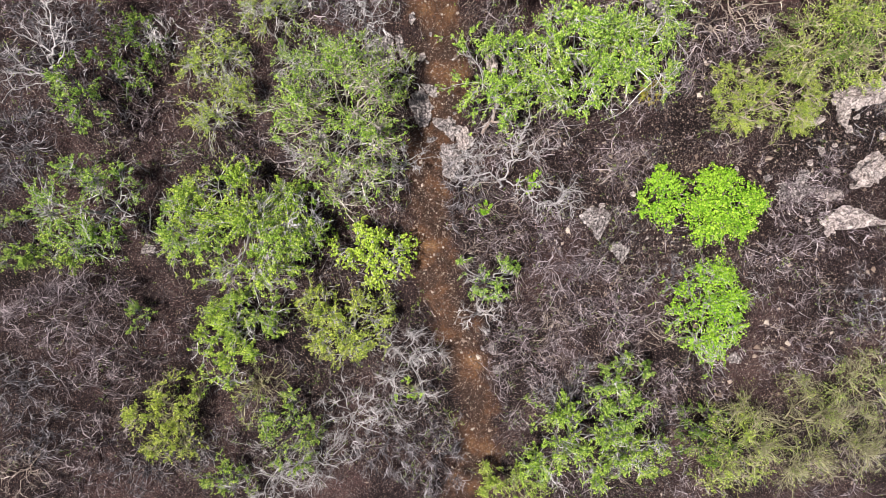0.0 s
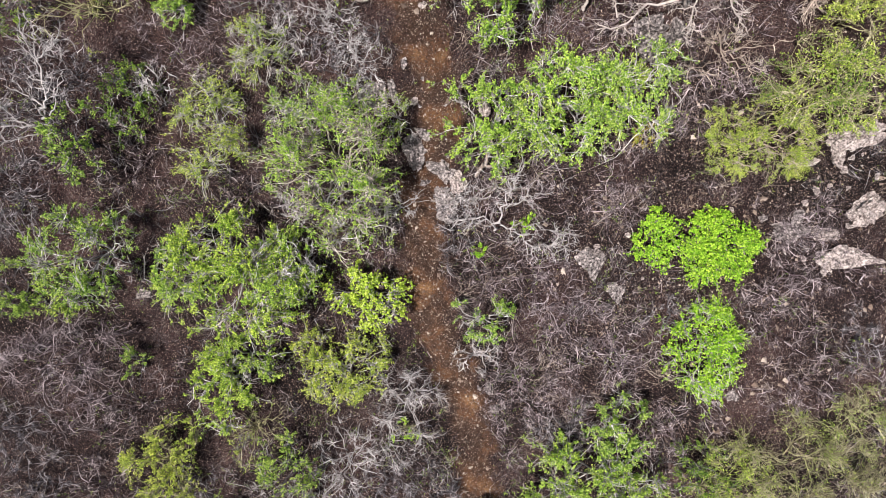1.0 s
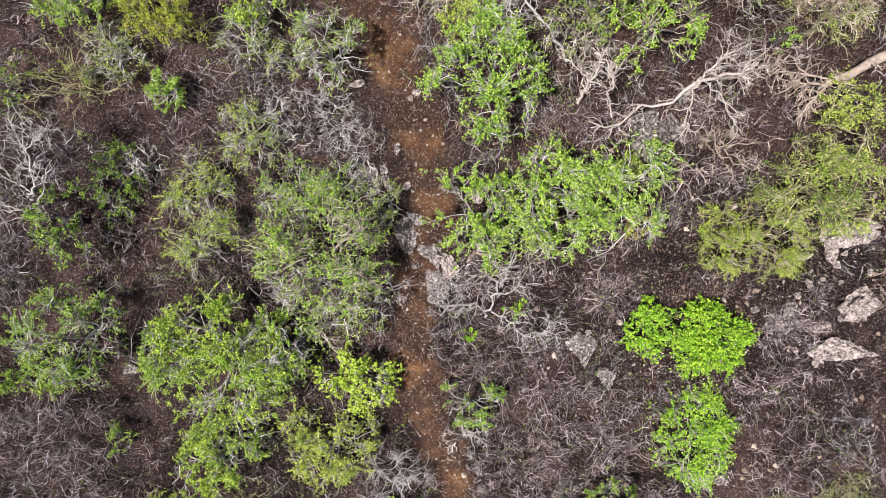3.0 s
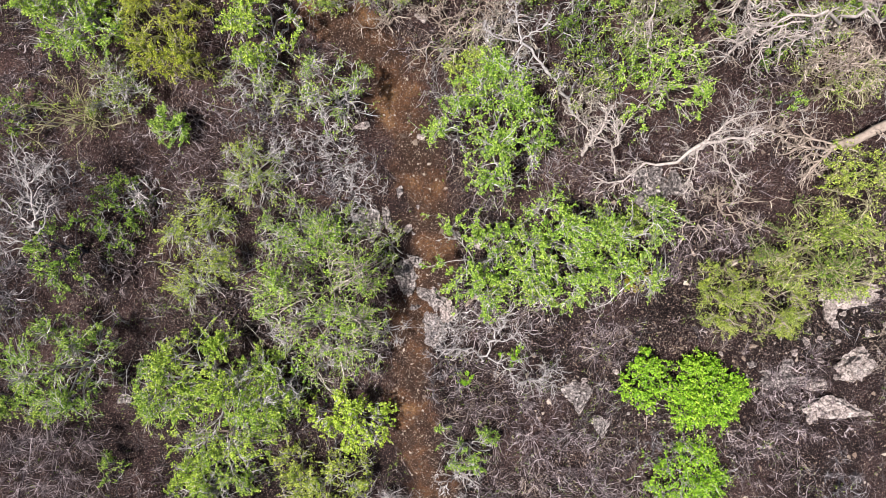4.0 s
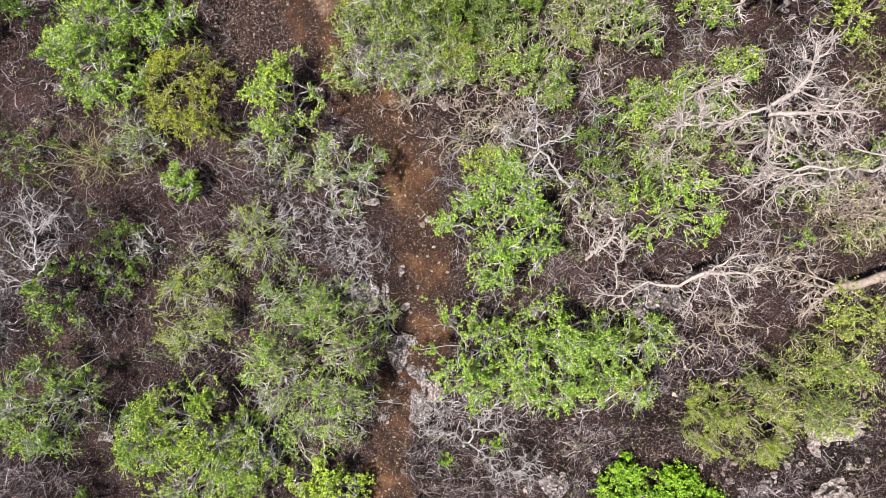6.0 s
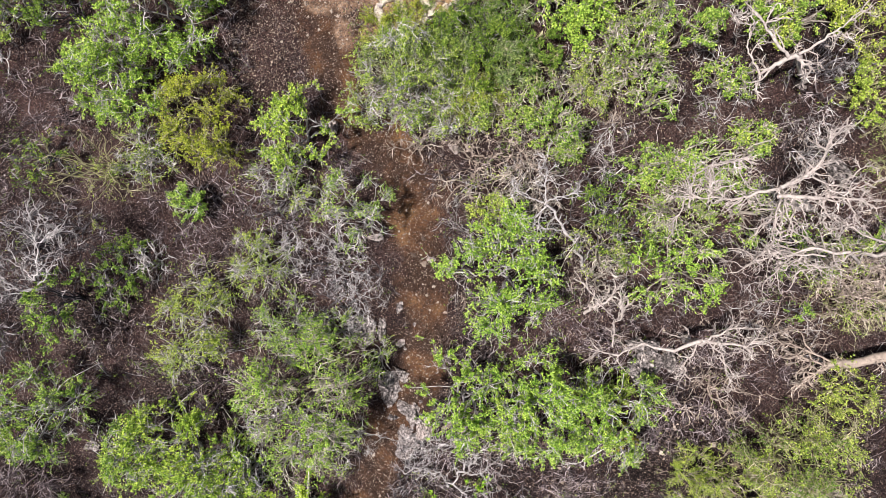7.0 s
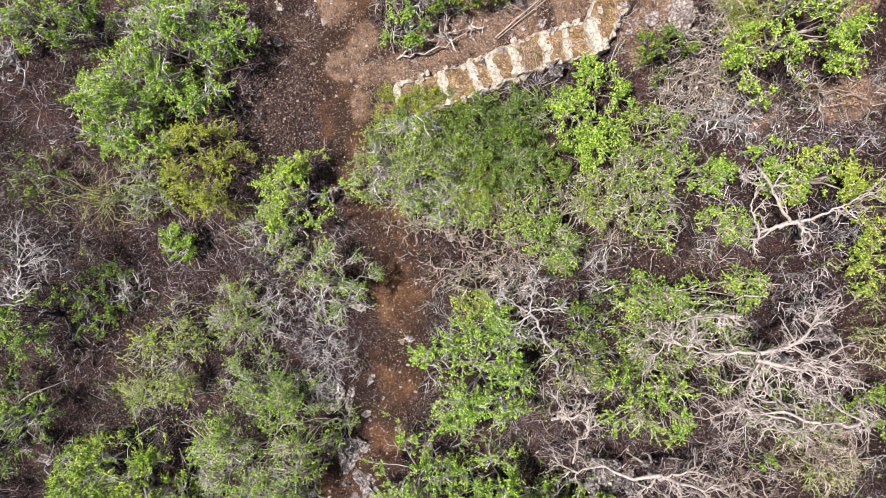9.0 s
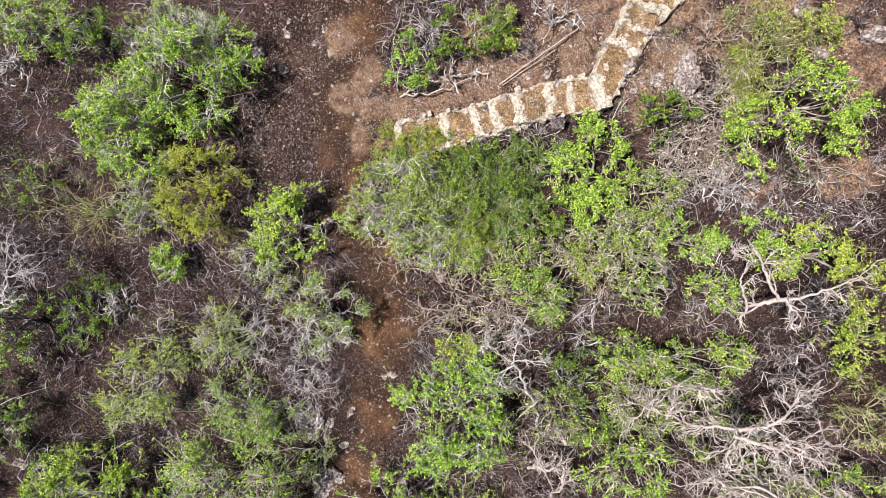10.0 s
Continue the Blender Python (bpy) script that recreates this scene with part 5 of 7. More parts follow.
shrub("bare_shrub", "dry straw-coloured leafless shrub of fine twigs", 2.071, 13.484, 0.501, 0.602, 0.43, 29.3, wood='straw', leaves=0, twigs=108, thick=0.85, wander=0.3, stems=10, seed=126)
shrub("bare_shrub", "leafless grey shrub of dense fine twigs", 4.576, 12.215, 0.937, 0.444, 0.53, 29.3, wood='pink', leaves=0, twigs=267, thick=0.74, wander=0.52, stems=10, seed=127)
shrub("bare_shrub", "leafless grey shrub of dense fine twigs", 3.462, 11.721, 0.61, 0.61, 0.5, 29.3, wood='grey', leaves=0, twigs=238, thick=0.74, wander=0.52, stems=10, seed=128)
shrub("leafy_shrub", "silvery branching shrub with sparse small green leaves", 2.04, 10.276, 0.658, 0.81, 1.35, 29.3, wood='fawn', leaf='green', twigs=305, leaves=2215, size=0.0342, patch=0.44, thick=1.1, wander=0.33, stems=12, seed=129)
shrub("leafy_shrub", "fresh-green leafy shrub, silvery twigs showing between leaves", 2.822, 10.737, 0.554, 0.393, 1.75, 15.5, wood='fawn', leaf='green', twigs=174, leaves=2954, size=0.0405, patch=0.46, seed=130)
shrub("leafy_shrub", "dense bright-green leafy shrub with silvery stems", 4.1, 11.32, 0.785, 0.539, 1.03, 29.3, wood='fawn', leaf='green', twigs=174, leaves=3735, size=0.0423, patch=0.36, seed=131)
shrub("leafy_shrub", "small bright-green leafy shrub", 3.680, 10.291, 0.530, 0.322, 0.97, 15.5, wood='fawn', leaf='green', twigs=174, leaves=1500, size=0.0423, patch=0.34, seed=132)
shrub("leafy_shrub", "small bright-green leafy shrub", 2.978, 8.653, 0.610, 0.354, 1.01, 15.5, wood='fawn', leaf='green', twigs=215, leaves=2700, size=0.0423, patch=0.34, seed=133)
shrub("leafy_shrub", "pale branching shrub with patches of green leaves", 3.694, 8.863, 1.251, 0.381, 1.80, 29.3, wood='fawn', leaf='green', twigs=193, leaves=1546, size=0.0378, patch=0.46, thick=1.1, wander=0.35, stems=11, seed=134)
shrub("leafy_shrub", "pale branching shrub with patches of green leaves", 1.266, 8.901, 0.567, 0.372, 1.35, 15.5, wood='fawn', leaf='green', twigs=174, leaves=1389, size=0.0378, patch=0.46, thick=1.1, wander=0.35, stems=11, seed=135)
shrub("leafy_shrub", "wide grey-green shrub with fine pale twigs", 0.425, 8.922, 0.819, 0.655, 0.92, 29.3, wood='fawn', leaf='sage', twigs=246, leaves=2763, size=0.0378, patch=0.36, thick=0.8, seed=136)
shrub("bare_shrub", "leafless silvery-white shrub with crooked branches", 1.285, 7.359, 0.847, 0.734, 0.75, 29.3, wood='fawn', leaves=0, twigs=296, thick=1.1, wander=0.4, stems=11, seed=137)
shrub("leafy_shrub", "small yellow-green open shrub", 5.951, 10.59, 0.538, 0.587, 0.94, 29.3, wood='olive', leaf='yellow', twigs=170, leaves=2586, size=0.0387, patch=0.42, seed=138)
shrub("leafy_shrub", "olive-green shrub with fine twigs and small leaves", 5.429, 11.444, 0.487, 0.584, 0.81, 29.3, wood='olive', leaf='yellow', twigs=148, leaves=1393, size=0.036, patch=0.36, thick=0.85, seed=139)
shrub("leafy_shrub", "small shaded dark-green shrub with sparse leaves", 1.426, 12.389, 0.604, 0.503, 0.86, 29.3, wood='grey', leaf='deep', twigs=143, leaves=2055, size=0.0405, patch=0.44, seed=140)
shrub("leafy_shrub", "grey-green open shrub with fine pale twigs", 1.873, 11.167, 0.617, 0.617, 0.86, 29.3, wood='fawn', leaf='sage', twigs=343, leaves=2567, size=0.0342, patch=0.44, thick=0.8, seed=141)
shrub("bare_shrub", "dry straw-coloured leafless shrub of fine twigs", 0.073, 7.607, 0.924, 0.578, 0.47, 29.3, wood='straw', leaves=0, twigs=179, thick=0.85, wander=0.3, stems=10, seed=142)
shrub("leafy_shrub", "small shaded dark-green shrub with sparse leaves", -8.56, 5.813, 0.737, 0.615, 0.86, 29.3, wood='grey', leaf='deep', twigs=213, leaves=1500, size=0.0405, patch=0.44, seed=143)
shrub("twiggy_shrub", "drying olive-brown shrub of dense fine twigs", 6.849, 9.659, 0.503, 0.905, 0.73, 29.3, wood='olive', leaf='sage', twigs=351, leaves=946, size=0.0306, patch=0.44, thick=0.75, seed=144)
shrub("bare_shrub", "low leafless brown shrub of tangled dry twigs", 5.44, 9.859, 0.731, 0.418, 0.38, 29.3, wood='brown', leaves=0, twigs=126, thick=0.9, wander=0.35, stems=9, seed=145)
shrub("leafy_shrub", "dense bright-green leafy shrub with silvery stems", -6.363, 9.262, 1.308, 1.090, 1.90, 29.3, wood='silver', leaf='bright', twigs=601, leaves=12912, size=0.038, patch=0.36, seed=146)
shrub("leafy_shrub", "dense bright-green leafy shrub with silvery stems", -7.063, 7.88, 1.124, 1.124, 1.8, 29.3, wood='silver', leaf='bright', twigs=519, leaves=11146, size=0.038, patch=0.28, seed=147)
shrub("leafy_shrub", "grey-green open shrub with fine pale twigs", -0.66, 8.898, 0.774, 0.664, 0.9, 29.3, wood='silver', leaf='sage', twigs=464, leaves=3464, size=0.0342, patch=0.44, thick=0.8, seed=148)
shrub("leafy_shrub", "pale branching shrub with patches of green leaves", 1.027, 9.148, 0.755, 0.593, 0.93, 29.3, wood='fawn', leaf='green', twigs=166, leaves=1331, size=0.0378, patch=0.46, thick=1.1, wander=0.35, stems=11, seed=149)
shrub("leafy_shrub", "small silvery shrub with a few green leaves", 1.582, 9.803, 0.636, 0.583, 0.89, 29.3, wood='fawn', leaf='sage', twigs=252, leaves=1251, size=0.036, patch=0.49, seed=150)
shrub("leafy_shrub", "pale branching shrub with patches of green leaves", 2.639, 9.649, 0.447, 0.429, 1.40, 29.3, wood='fawn', leaf='green', twigs=141, leaves=1126, size=0.0378, patch=0.46, thick=1.1, wander=0.35, stems=11, seed=151)
shrub("leafy_shrub", "grey-green open shrub with fine pale twigs", 1.526, 8.579, 0.346, 0.306, 0.76, 29.3, wood='fawn', leaf='sage', twigs=260, leaves=1950, size=0.0342, patch=0.44, thick=0.8, seed=152)
shrub("leafy_shrub", "small shaded dark-green shrub with sparse leaves", 3.231, 7.351, 0.768, 0.603, 0.93, 29.3, wood='grey', leaf='deep', twigs=218, leaves=1407, size=0.0405, patch=0.44, seed=153)
shrub("leafy_shrub", "pale branching shrub with patches of green leaves", 3.497, 8.012, 0.755, 0.54, 0.9, 29.3, wood='fawn', leaf='green', twigs=152, leaves=1210, size=0.0378, patch=0.46, thick=1.1, wander=0.35, stems=11, seed=154)
shrub("leafy_shrub", "small bright-green leafy shrub", 4.380, 9.471, 0.513, 0.295, 1.03, 15.5, wood='fawn', leaf='green', twigs=212, leaves=1500, size=0.0423, patch=0.34, seed=155)
shrub("leafy_shrub", "fresh-green leafy shrub, silvery twigs showing between leaves", 7.39, 8.661, 0.606, 0.606, 0.97, 29.3, wood='fawn', leaf='green', twigs=141, leaves=2396, size=0.0405, patch=0.46, seed=156)
shrub("leafy_shrub", "small silvery shrub with a few green leaves", 6.168, 7.844, 0.813, 0.508, 1.50, 29.3, wood='fawn', leaf='sage', twigs=297, leaves=1481, size=0.036, patch=0.49, seed=157)
shrub("leafy_shrub", "small shaded dark-green shrub with sparse leaves", 2.523, 7.4, 0.662, 0.662, 0.91, 29.3, wood='grey', leaf='deep', twigs=206, leaves=1334, size=0.0405, patch=0.44, seed=158)
shrub("bare_shrub", "dry straw-coloured leafless shrub of fine twigs", 0.977, 8.137, 0.795, 0.568, 0.45, 29.3, wood='straw', leaves=0, twigs=151, thick=0.85, wander=0.3, stems=10, seed=159)
shrub("bare_shrub", "dry straw-coloured leafless shrub of fine twigs", 4.074, 12.869, 0.786, 0.491, 0.47, 29.3, wood='straw', leaves=0, twigs=129, thick=0.85, wander=0.3, stems=10, seed=160)
shrub("leafy_shrub", "small silvery shrub with a few green leaves", -1.019, 8.699, 0.668, 0.668, 0.91, 29.3, wood='silver', leaf='sage', twigs=302, leaves=1503, size=0.036, patch=0.49, seed=161)
shrub("leafy_shrub", "small silvery shrub with a few green leaves", 0.532, 7.419, 0.676, 0.564, 0.86, 29.3, wood='fawn', leaf='sage', twigs=258, leaves=500, size=0.036, patch=0.49, seed=162)
shrub("bare_shrub", "low leafless brown shrub of tangled dry twigs", 5.51, 10.481, 0.718, 0.513, 0.41, 29.3, wood='brown', leaves=0, twigs=144, thick=0.9, wander=0.35, stems=9, seed=163)
shrub("leafy_shrub", "small silvery shrub with a few green leaves", 2.65, 7.029, 0.67, 0.67, 0.91, 7.0, wood='fawn', leaf='sage', twigs=303, leaves=1511, size=0.036, patch=0.49, seed=164)
shrub("leafy_shrub", "pale branching shrub with patches of green leaves", 4.859, 8.270, 0.821, 0.616, 1.45, 7.0, wood='fawn', leaf='green', twigs=198, leaves=1576, size=0.0378, patch=0.46, thick=1.1, wander=0.35, stems=11, seed=165)
shrub("leafy_shrub", "small bright-green leafy shrub", 4.085, 8.689, 0.564, 0.408, 1.08, 15.5, wood='fawn', leaf='green', twigs=260, leaves=1700, size=0.0423, patch=0.34, seed=166)
shrub("leafy_shrub", "grey-green open shrub with fine pale twigs", 3.626, 7.984, 0.836, 0.628, 1.50, 7.0, wood='fawn', leaf='sage', twigs=502, leaves=1900, size=0.0342, patch=0.44, thick=0.8, seed=167)
shrub("bare_shrub", "dry straw-coloured leafless shrub of fine twigs", 6.226, 6.437, 0.79, 0.564, 0.45, 7.0, wood='straw', leaves=0, twigs=149, thick=0.85, wander=0.3, stems=10, seed=168)
shrub("bare_shrub", "dry straw-coloured leafless shrub of fine twigs", -1.326, 8.657, 0.691, 0.576, 0.43, 7.0, wood='straw', leaves=0, twigs=134, thick=0.85, wander=0.3, stems=10, seed=169)
shrub("bare_shrub", "dry straw-coloured leafless shrub of fine twigs", -0.071, 8.063, 0.577, 0.577, 0.41, 7.0, wood='straw', leaves=0, twigs=111, thick=0.85, wander=0.3, stems=10, seed=170)
shrub("leafy_shrub", "small shaded dark-green shrub with sparse leaves", 5.76, 7.887, 0.847, 0.529, 0.94, 7.0, wood='grey', leaf='deep', twigs=211, leaves=1363, size=0.0405, patch=0.44, seed=171)
shrub("leafy_shrub", "fresh-green leafy shrub, silvery twigs showing between leaves", 1.872, 3.424, 0.817, 0.934, 1.7, 1.8, wood='silver', leaf='green', twigs=294, leaves=4972, size=0.0405, patch=0.46, seed=172)
shrub("leafy_shrub", "grey-green open shrub with fine pale twigs", -2.613, 3.728, 0.992, 0.744, 0.94, 1.8, wood='silver', leaf='green', twigs=667, leaves=4977, size=0.0342, patch=0.44, thick=0.8, seed=173)
shrub("leafy_shrub", "fresh-green leafy shrub, silvery twigs showing between leaves", -3.147, 0.39, 0.759, 0.885, 1.6, 1.8, wood='silver', leaf='green', twigs=259, leaves=4377, size=0.0405, patch=0.46, seed=174)
shrub("leafy_shrub", "fresh-green leafy shrub, silvery twigs showing between leaves", -5.276, 0.327, 0.762, 0.889, 1.6, 1.8, wood='silver', leaf='green', twigs=261, leaves=4414, size=0.0405, patch=0.46, seed=175)
shrub("leafy_shrub", "small open green shrub with sparse leaves", -8.074, -0.228, 0.796, 0.663, 0.97, 1.8, wood='grey', leaf='green', twigs=248, leaves=3376, size=0.0405, patch=0.44, seed=176)
shrub("bare_shrub", "leafless pinkish-grey shrub of dense fine twigs", 7.769, 1.435, 0.764, 0.637, 0.43, 1.8, wood='pink', leaves=0, twigs=218, thick=0.66, wander=0.52, stems=10, seed=177)
shrub("bare_shrub", "leafless pinkish-grey shrub of dense fine twigs", 2.217, 0.578, 0.795, 0.662, 0.43, 1.8, wood='pink', leaves=0, twigs=236, thick=0.66, wander=0.52, stems=10, seed=178)
shrub("bare_shrub", "low leafless brown shrub of tangled dry twigs", 7.216, -0.502, 0.935, 0.801, 0.43, 1.8, wood='brown', leaves=0, twigs=294, thick=0.9, wander=0.35, stems=9, seed=179)
shrub("bare_shrub", "dry straw-coloured leafless shrub of fine twigs", 1.51, 13.913, 0.601, 0.501, 0.43, 29.3, wood='straw', leaves=0, twigs=108, thick=0.85, wander=0.3, stems=10, seed=180)
shrub("bare_shrub", "dry straw-coloured leafless shrub of fine twigs", 1.871, 14.272, 0.594, 0.445, 0.42, 29.3, wood='straw', leaves=0, twigs=108, thick=0.85, wander=0.3, stems=10, seed=181)
shrub("bare_shrub", "leafless grey shrub of dense fine twigs", -9.345, -4.757, 0.998, 0.856, 0.53, 1.8, wood='grey', leaves=0, twigs=549, thick=0.74, wander=0.52, stems=10, seed=182)
shrub("bare_shrub", "low leafless brown shrub of tangled dry twigs", -8.563, -5.903, 1.164, 0.728, 0.42, 1.8, wood='brown', leaves=0, twigs=332, thick=0.9, wander=0.35, stems=9, seed=183)
shrub("bare_shrub", "leafless grey shrub of dense fine twigs", -6.947, -5.579, 0.872, 0.727, 0.47, 1.8, wood='grey', leaves=0, twigs=407, thick=0.74, wander=0.52, stems=10, seed=184)
shrub("bare_shrub", "leafless grey shrub of dense fine twigs", -5.866, -4.99, 0.725, 0.725, 0.45, 1.8, wood='grey', leaves=0, twigs=337, thick=0.74, wander=0.52, stems=10, seed=185)
shrub("bare_shrub", "leafless grey shrub of dense fine twigs", -8.067, -2.822, 0.981, 0.7, 0.5, 1.8, wood='pink', leaves=0, twigs=441, thick=0.74, wander=0.52, stems=10, seed=186)
shrub("bare_shrub", "leafless silver-grey shrub of dense fine twigs", -2.784, -5.183, 1.018, 0.873, 0.57, 1.8, wood='silver', leaves=0, twigs=437, thick=0.66, wander=0.52, stems=10, seed=187)
shrub("bare_shrub", "leafless grey shrub of dense fine twigs", -1.179, -4.871, 0.874, 0.874, 0.5, 1.8, wood='grey', leaves=0, twigs=491, thick=0.74, wander=0.52, stems=10, seed=188)
shrub("bare_shrub", "leafless silver-grey shrub of dense fine twigs", -1.055, -3.716, 0.857, 0.714, 0.52, 1.8, wood='silver', leaves=0, twigs=301, thick=0.66, wander=0.52, stems=10, seed=189)
shrub("bare_shrub", "dry straw-coloured leafless shrub of fine twigs", 6.693, 7.482, 1.016, 0.428, 0.8, 22.5, wood='straw', leaves=0, twigs=146, thick=0.85, wander=0.3, stems=10, seed=190)
shrub("bare_shrub", "leafless pinkish-grey shrub of dense fine twigs", 6.9, 8.409, 0.621, 0.621, 0.9, 22.5, wood='pink', leaves=0, twigs=172, thick=0.66, wander=0.52, stems=10, seed=191)
shrub("bare_shrub", "leafless grey shrub of dense fine twigs", 5.198, 10.874, 0.698, 0.499, 0.8, 22.5, wood='grey', leaves=0, twigs=224, thick=0.74, wander=0.52, stems=10, seed=192)
shrub("leafy_shrub", "small silvery shrub with a few green leaves", 2.294, 10.151, 0.63, 0.525, 0.86, 22.5, wood='fawn', leaf='sage', twigs=224, leaves=1114, size=0.036, patch=0.49, seed=193)
shrub("leafy_shrub", "grey-green open shrub with fine pale twigs", 1.734, 9.835, 0.639, 0.639, 0.86, 22.5, wood='fawn', leaf='sage', twigs=368, leaves=2751, size=0.0342, patch=0.44, thick=0.8, seed=194)
shrub("bare_shrub", "leafless silver-grey shrub of dense fine twigs", -2.906, 12.072, 0.605, 0.55, 0.5, 29.3, wood='silver', leaves=0, twigs=163, thick=0.66, wander=0.52, stems=10, seed=195)
shrub("bare_shrub", "dry straw-coloured leafless shrub of fine twigs", -3.461, 11.784, 0.559, 0.559, 0.41, 29.3, wood='straw', leaves=0, twigs=108, thick=0.85, wander=0.3, stems=10, seed=196)
shrub("bare_shrub", "leafless grey shrub of dense fine twigs", -2.635, 11.795, 0.444, 0.388, 0.39, 29.3, wood='grey', leaves=0, twigs=206, thick=0.74, wander=0.52, stems=10, seed=197)
shrub("leafy_shrub", "small shaded dark-green shrub with sparse leaves", -2.181, 11.911, 0.453, 0.345, 0.69, 29.3, wood='grey', leaf='deep', twigs=80, leaves=1158, size=0.0405, patch=0.44, seed=198)
shrub("leafy_shrub", "small silvery shrub with a few green leaves", -1.919, 12.58, 0.425, 0.372, 0.7, 29.3, wood='silver', leaf='sage', twigs=115, leaves=577, size=0.036, patch=0.49, seed=199)
shrub("leafy_shrub", "small yellow-green open shrub", -1.588, 12.591, 0.191, 0.446, 0.65, 29.3, wood='olive', leaf='yellow', twigs=92, leaves=1402, size=0.0387, patch=0.42, seed=200)
shrub("bare_shrub", "leafless grey shrub of dense fine twigs", -1.241, 12.479, 0.345, 0.377, 0.37, 29.3, wood='grey', leaves=0, twigs=206, thick=0.74, wander=0.52, stems=10, seed=201)
shrub("twiggy_shrub", "drying olive-brown shrub of dense fine twigs", 2.248, 13.79, 0.535, 0.778, 0.73, 29.3, wood='olive', leaf='sage', twigs=320, leaves=864, size=0.0306, patch=0.44, thick=0.75, seed=202)
shrub("twiggy_shrub", "drying olive-brown shrub of dense fine twigs", 1.907, 14.331, 0.585, 0.39, 0.61, 29.3, wood='olive', leaf='sage', twigs=247, leaves=666, size=0.0306, patch=0.44, thick=0.75, seed=203)
shrub("leafy_shrub", "small silvery shrub with a few green leaves", -0.85, 3.707, 0.373, 0.56, 0.69, 1.1, wood='silver', leaf='sage', twigs=141, leaves=704, size=0.036, patch=0.49, seed=204)
shrub("leafy_shrub", "feathery yellow-green shrub with very fine leaves", 6.022, 3.065, 0.75, 0.556, 0.74, 1.1, wood='straw', leaf='yellow', twigs=193, leaves=4816, size=0.0432, patch=0.14, flat=0.4, shape=0.22, thick=0.8, seed=205)
shrub("bare_shrub", "leafless pinkish-grey shrub of dense fine twigs", 4.994, 3.711, 0.733, 0.55, 0.42, 1.1, wood='pink', leaves=0, twigs=180, thick=0.66, wander=0.52, stems=10, seed=206)
shrub("bare_shrub", "leafless silver-grey shrub of dense fine twigs", 0.817, 2.026, 0.581, 0.516, 0.45, 1.1, wood='silver', leaves=0, twigs=157, thick=0.66, wander=0.52, stems=10, seed=207)
shrub("leafy_shrub", "small silvery shrub with a few green leaves", -1.716, 4.007, 0.497, 0.472, 0.72, 1.1, wood='silver', leaf='sage', twigs=157, leaves=789, size=0.036, patch=0.49, seed=208)
shrub("bare_shrub", "leafless silver-grey shrub of dense fine twigs", 2.353, 13.011, 0.503, 0.453, 0.48, 29.3, wood='fawn', leaves=0, twigs=157, thick=0.66, wander=0.52, stems=10, seed=209)
shrub("weed_tuft", "low green weeds growing on an earth tread", -2.166, 10.188, 0.161, 0.23, 0.34, 29.3, wood='olive', leaf='deep', twigs=70, leaves=420, size=0.036, patch=0.14, flat=0.4, shape=0.35, seed=210)
shrub("weed_tuft", "low green weeds growing on an earth tread", -2.007, 10.363, 0.137, 0.252, 0.34, 29.3, wood='olive', leaf='deep', twigs=70, leaves=420, size=0.036, patch=0.14, flat=0.4, shape=0.35, seed=211)
shrub("weed_tuft", "low green weeds growing on an earth tread", -2.306, 9.928, 0.162, 0.231, 0.34, 29.3, wood='olive', leaf='deep', twigs=70, leaves=420, size=0.036, patch=0.14, flat=0.4, shape=0.35, seed=212)
shrub("weed_tuft", "low green weeds growing on an earth tread", -1.65, 10.526, 0.102, 0.205, 0.34, 29.3, wood='olive', leaf='deep', twigs=70, leaves=420, size=0.036, patch=0.14, flat=0.4, shape=0.35, seed=213)
shrub("leafy_shrub", "dense dark-green shrub below the stone steps", -1.857, 9.763, 0.788, 0.315, 0.55, 29.3, wood='grey', leaf='deep', twigs=99, leaves=2264, size=0.0495, patch=0.24, flat=0.4, shape=0.35, seed=214)
shrub("leafy_shrub", "dense dark-green shrub below the stone steps", -0.904, 10.381, 0.686, 0.265, 0.5, 29.3, wood='grey', leaf='deep', twigs=99, leaves=2264, size=0.0495, patch=0.24, flat=0.4, shape=0.35, seed=215)
shrub("bare_shrub", "leafless pinkish-grey shrub of dense fine twigs", 8.839, 0.766, 0.773, 0.58, 0.42, 1.8, wood='pink', leaves=0, twigs=201, thick=0.66, wander=0.52, stems=10, seed=216)
shrub("bare_shrub", "leafless pinkish-grey shrub of dense fine twigs", 7.352, 1.372, 0.577, 0.449, 0.36, 1.8, wood='pink', leaves=0, twigs=144, thick=0.66, wander=0.52, stems=10, seed=217)
shrub("bare_shrub", "leafless pinkish-grey shrub of dense fine twigs", 8.13, 1.898, 0.692, 0.566, 0.41, 1.8, wood='pink', leaves=0, twigs=175, thick=0.66, wander=0.52, stems=10, seed=218)
shrub("bare_shrub", "leafless silver-grey shrub of dense fine twigs", 0.443, 2.073, 0.454, 0.519, 0.42, 1.8, wood='silver', leaves=0, twigs=157, thick=0.66, wander=0.52, stems=10, seed=219)
shrub("bare_shrub", "leafless silver-grey shrub of dense fine twigs", -3.23, 5.303, 0.86, 0.761, 0.58, 17.8, wood='silver', leaves=0, twigs=321, thick=0.66, wander=0.52, stems=10, seed=220)
shrub("bare_shrub", "leafless silver-grey shrub of dense fine twigs", -1.621, 4.741, 0.714, 0.739, 0.54, 17.8, wood='silver', leaves=0, twigs=259, thick=0.66, wander=0.52, stems=10, seed=221)
shrub("leafy_shrub", "small silvery shrub with a few green leaves", -2.809, 6.489, 0.594, 0.476, 0.77, 17.8, wood='silver', leaf='sage', twigs=191, leaves=952, size=0.036, patch=0.49, seed=222)
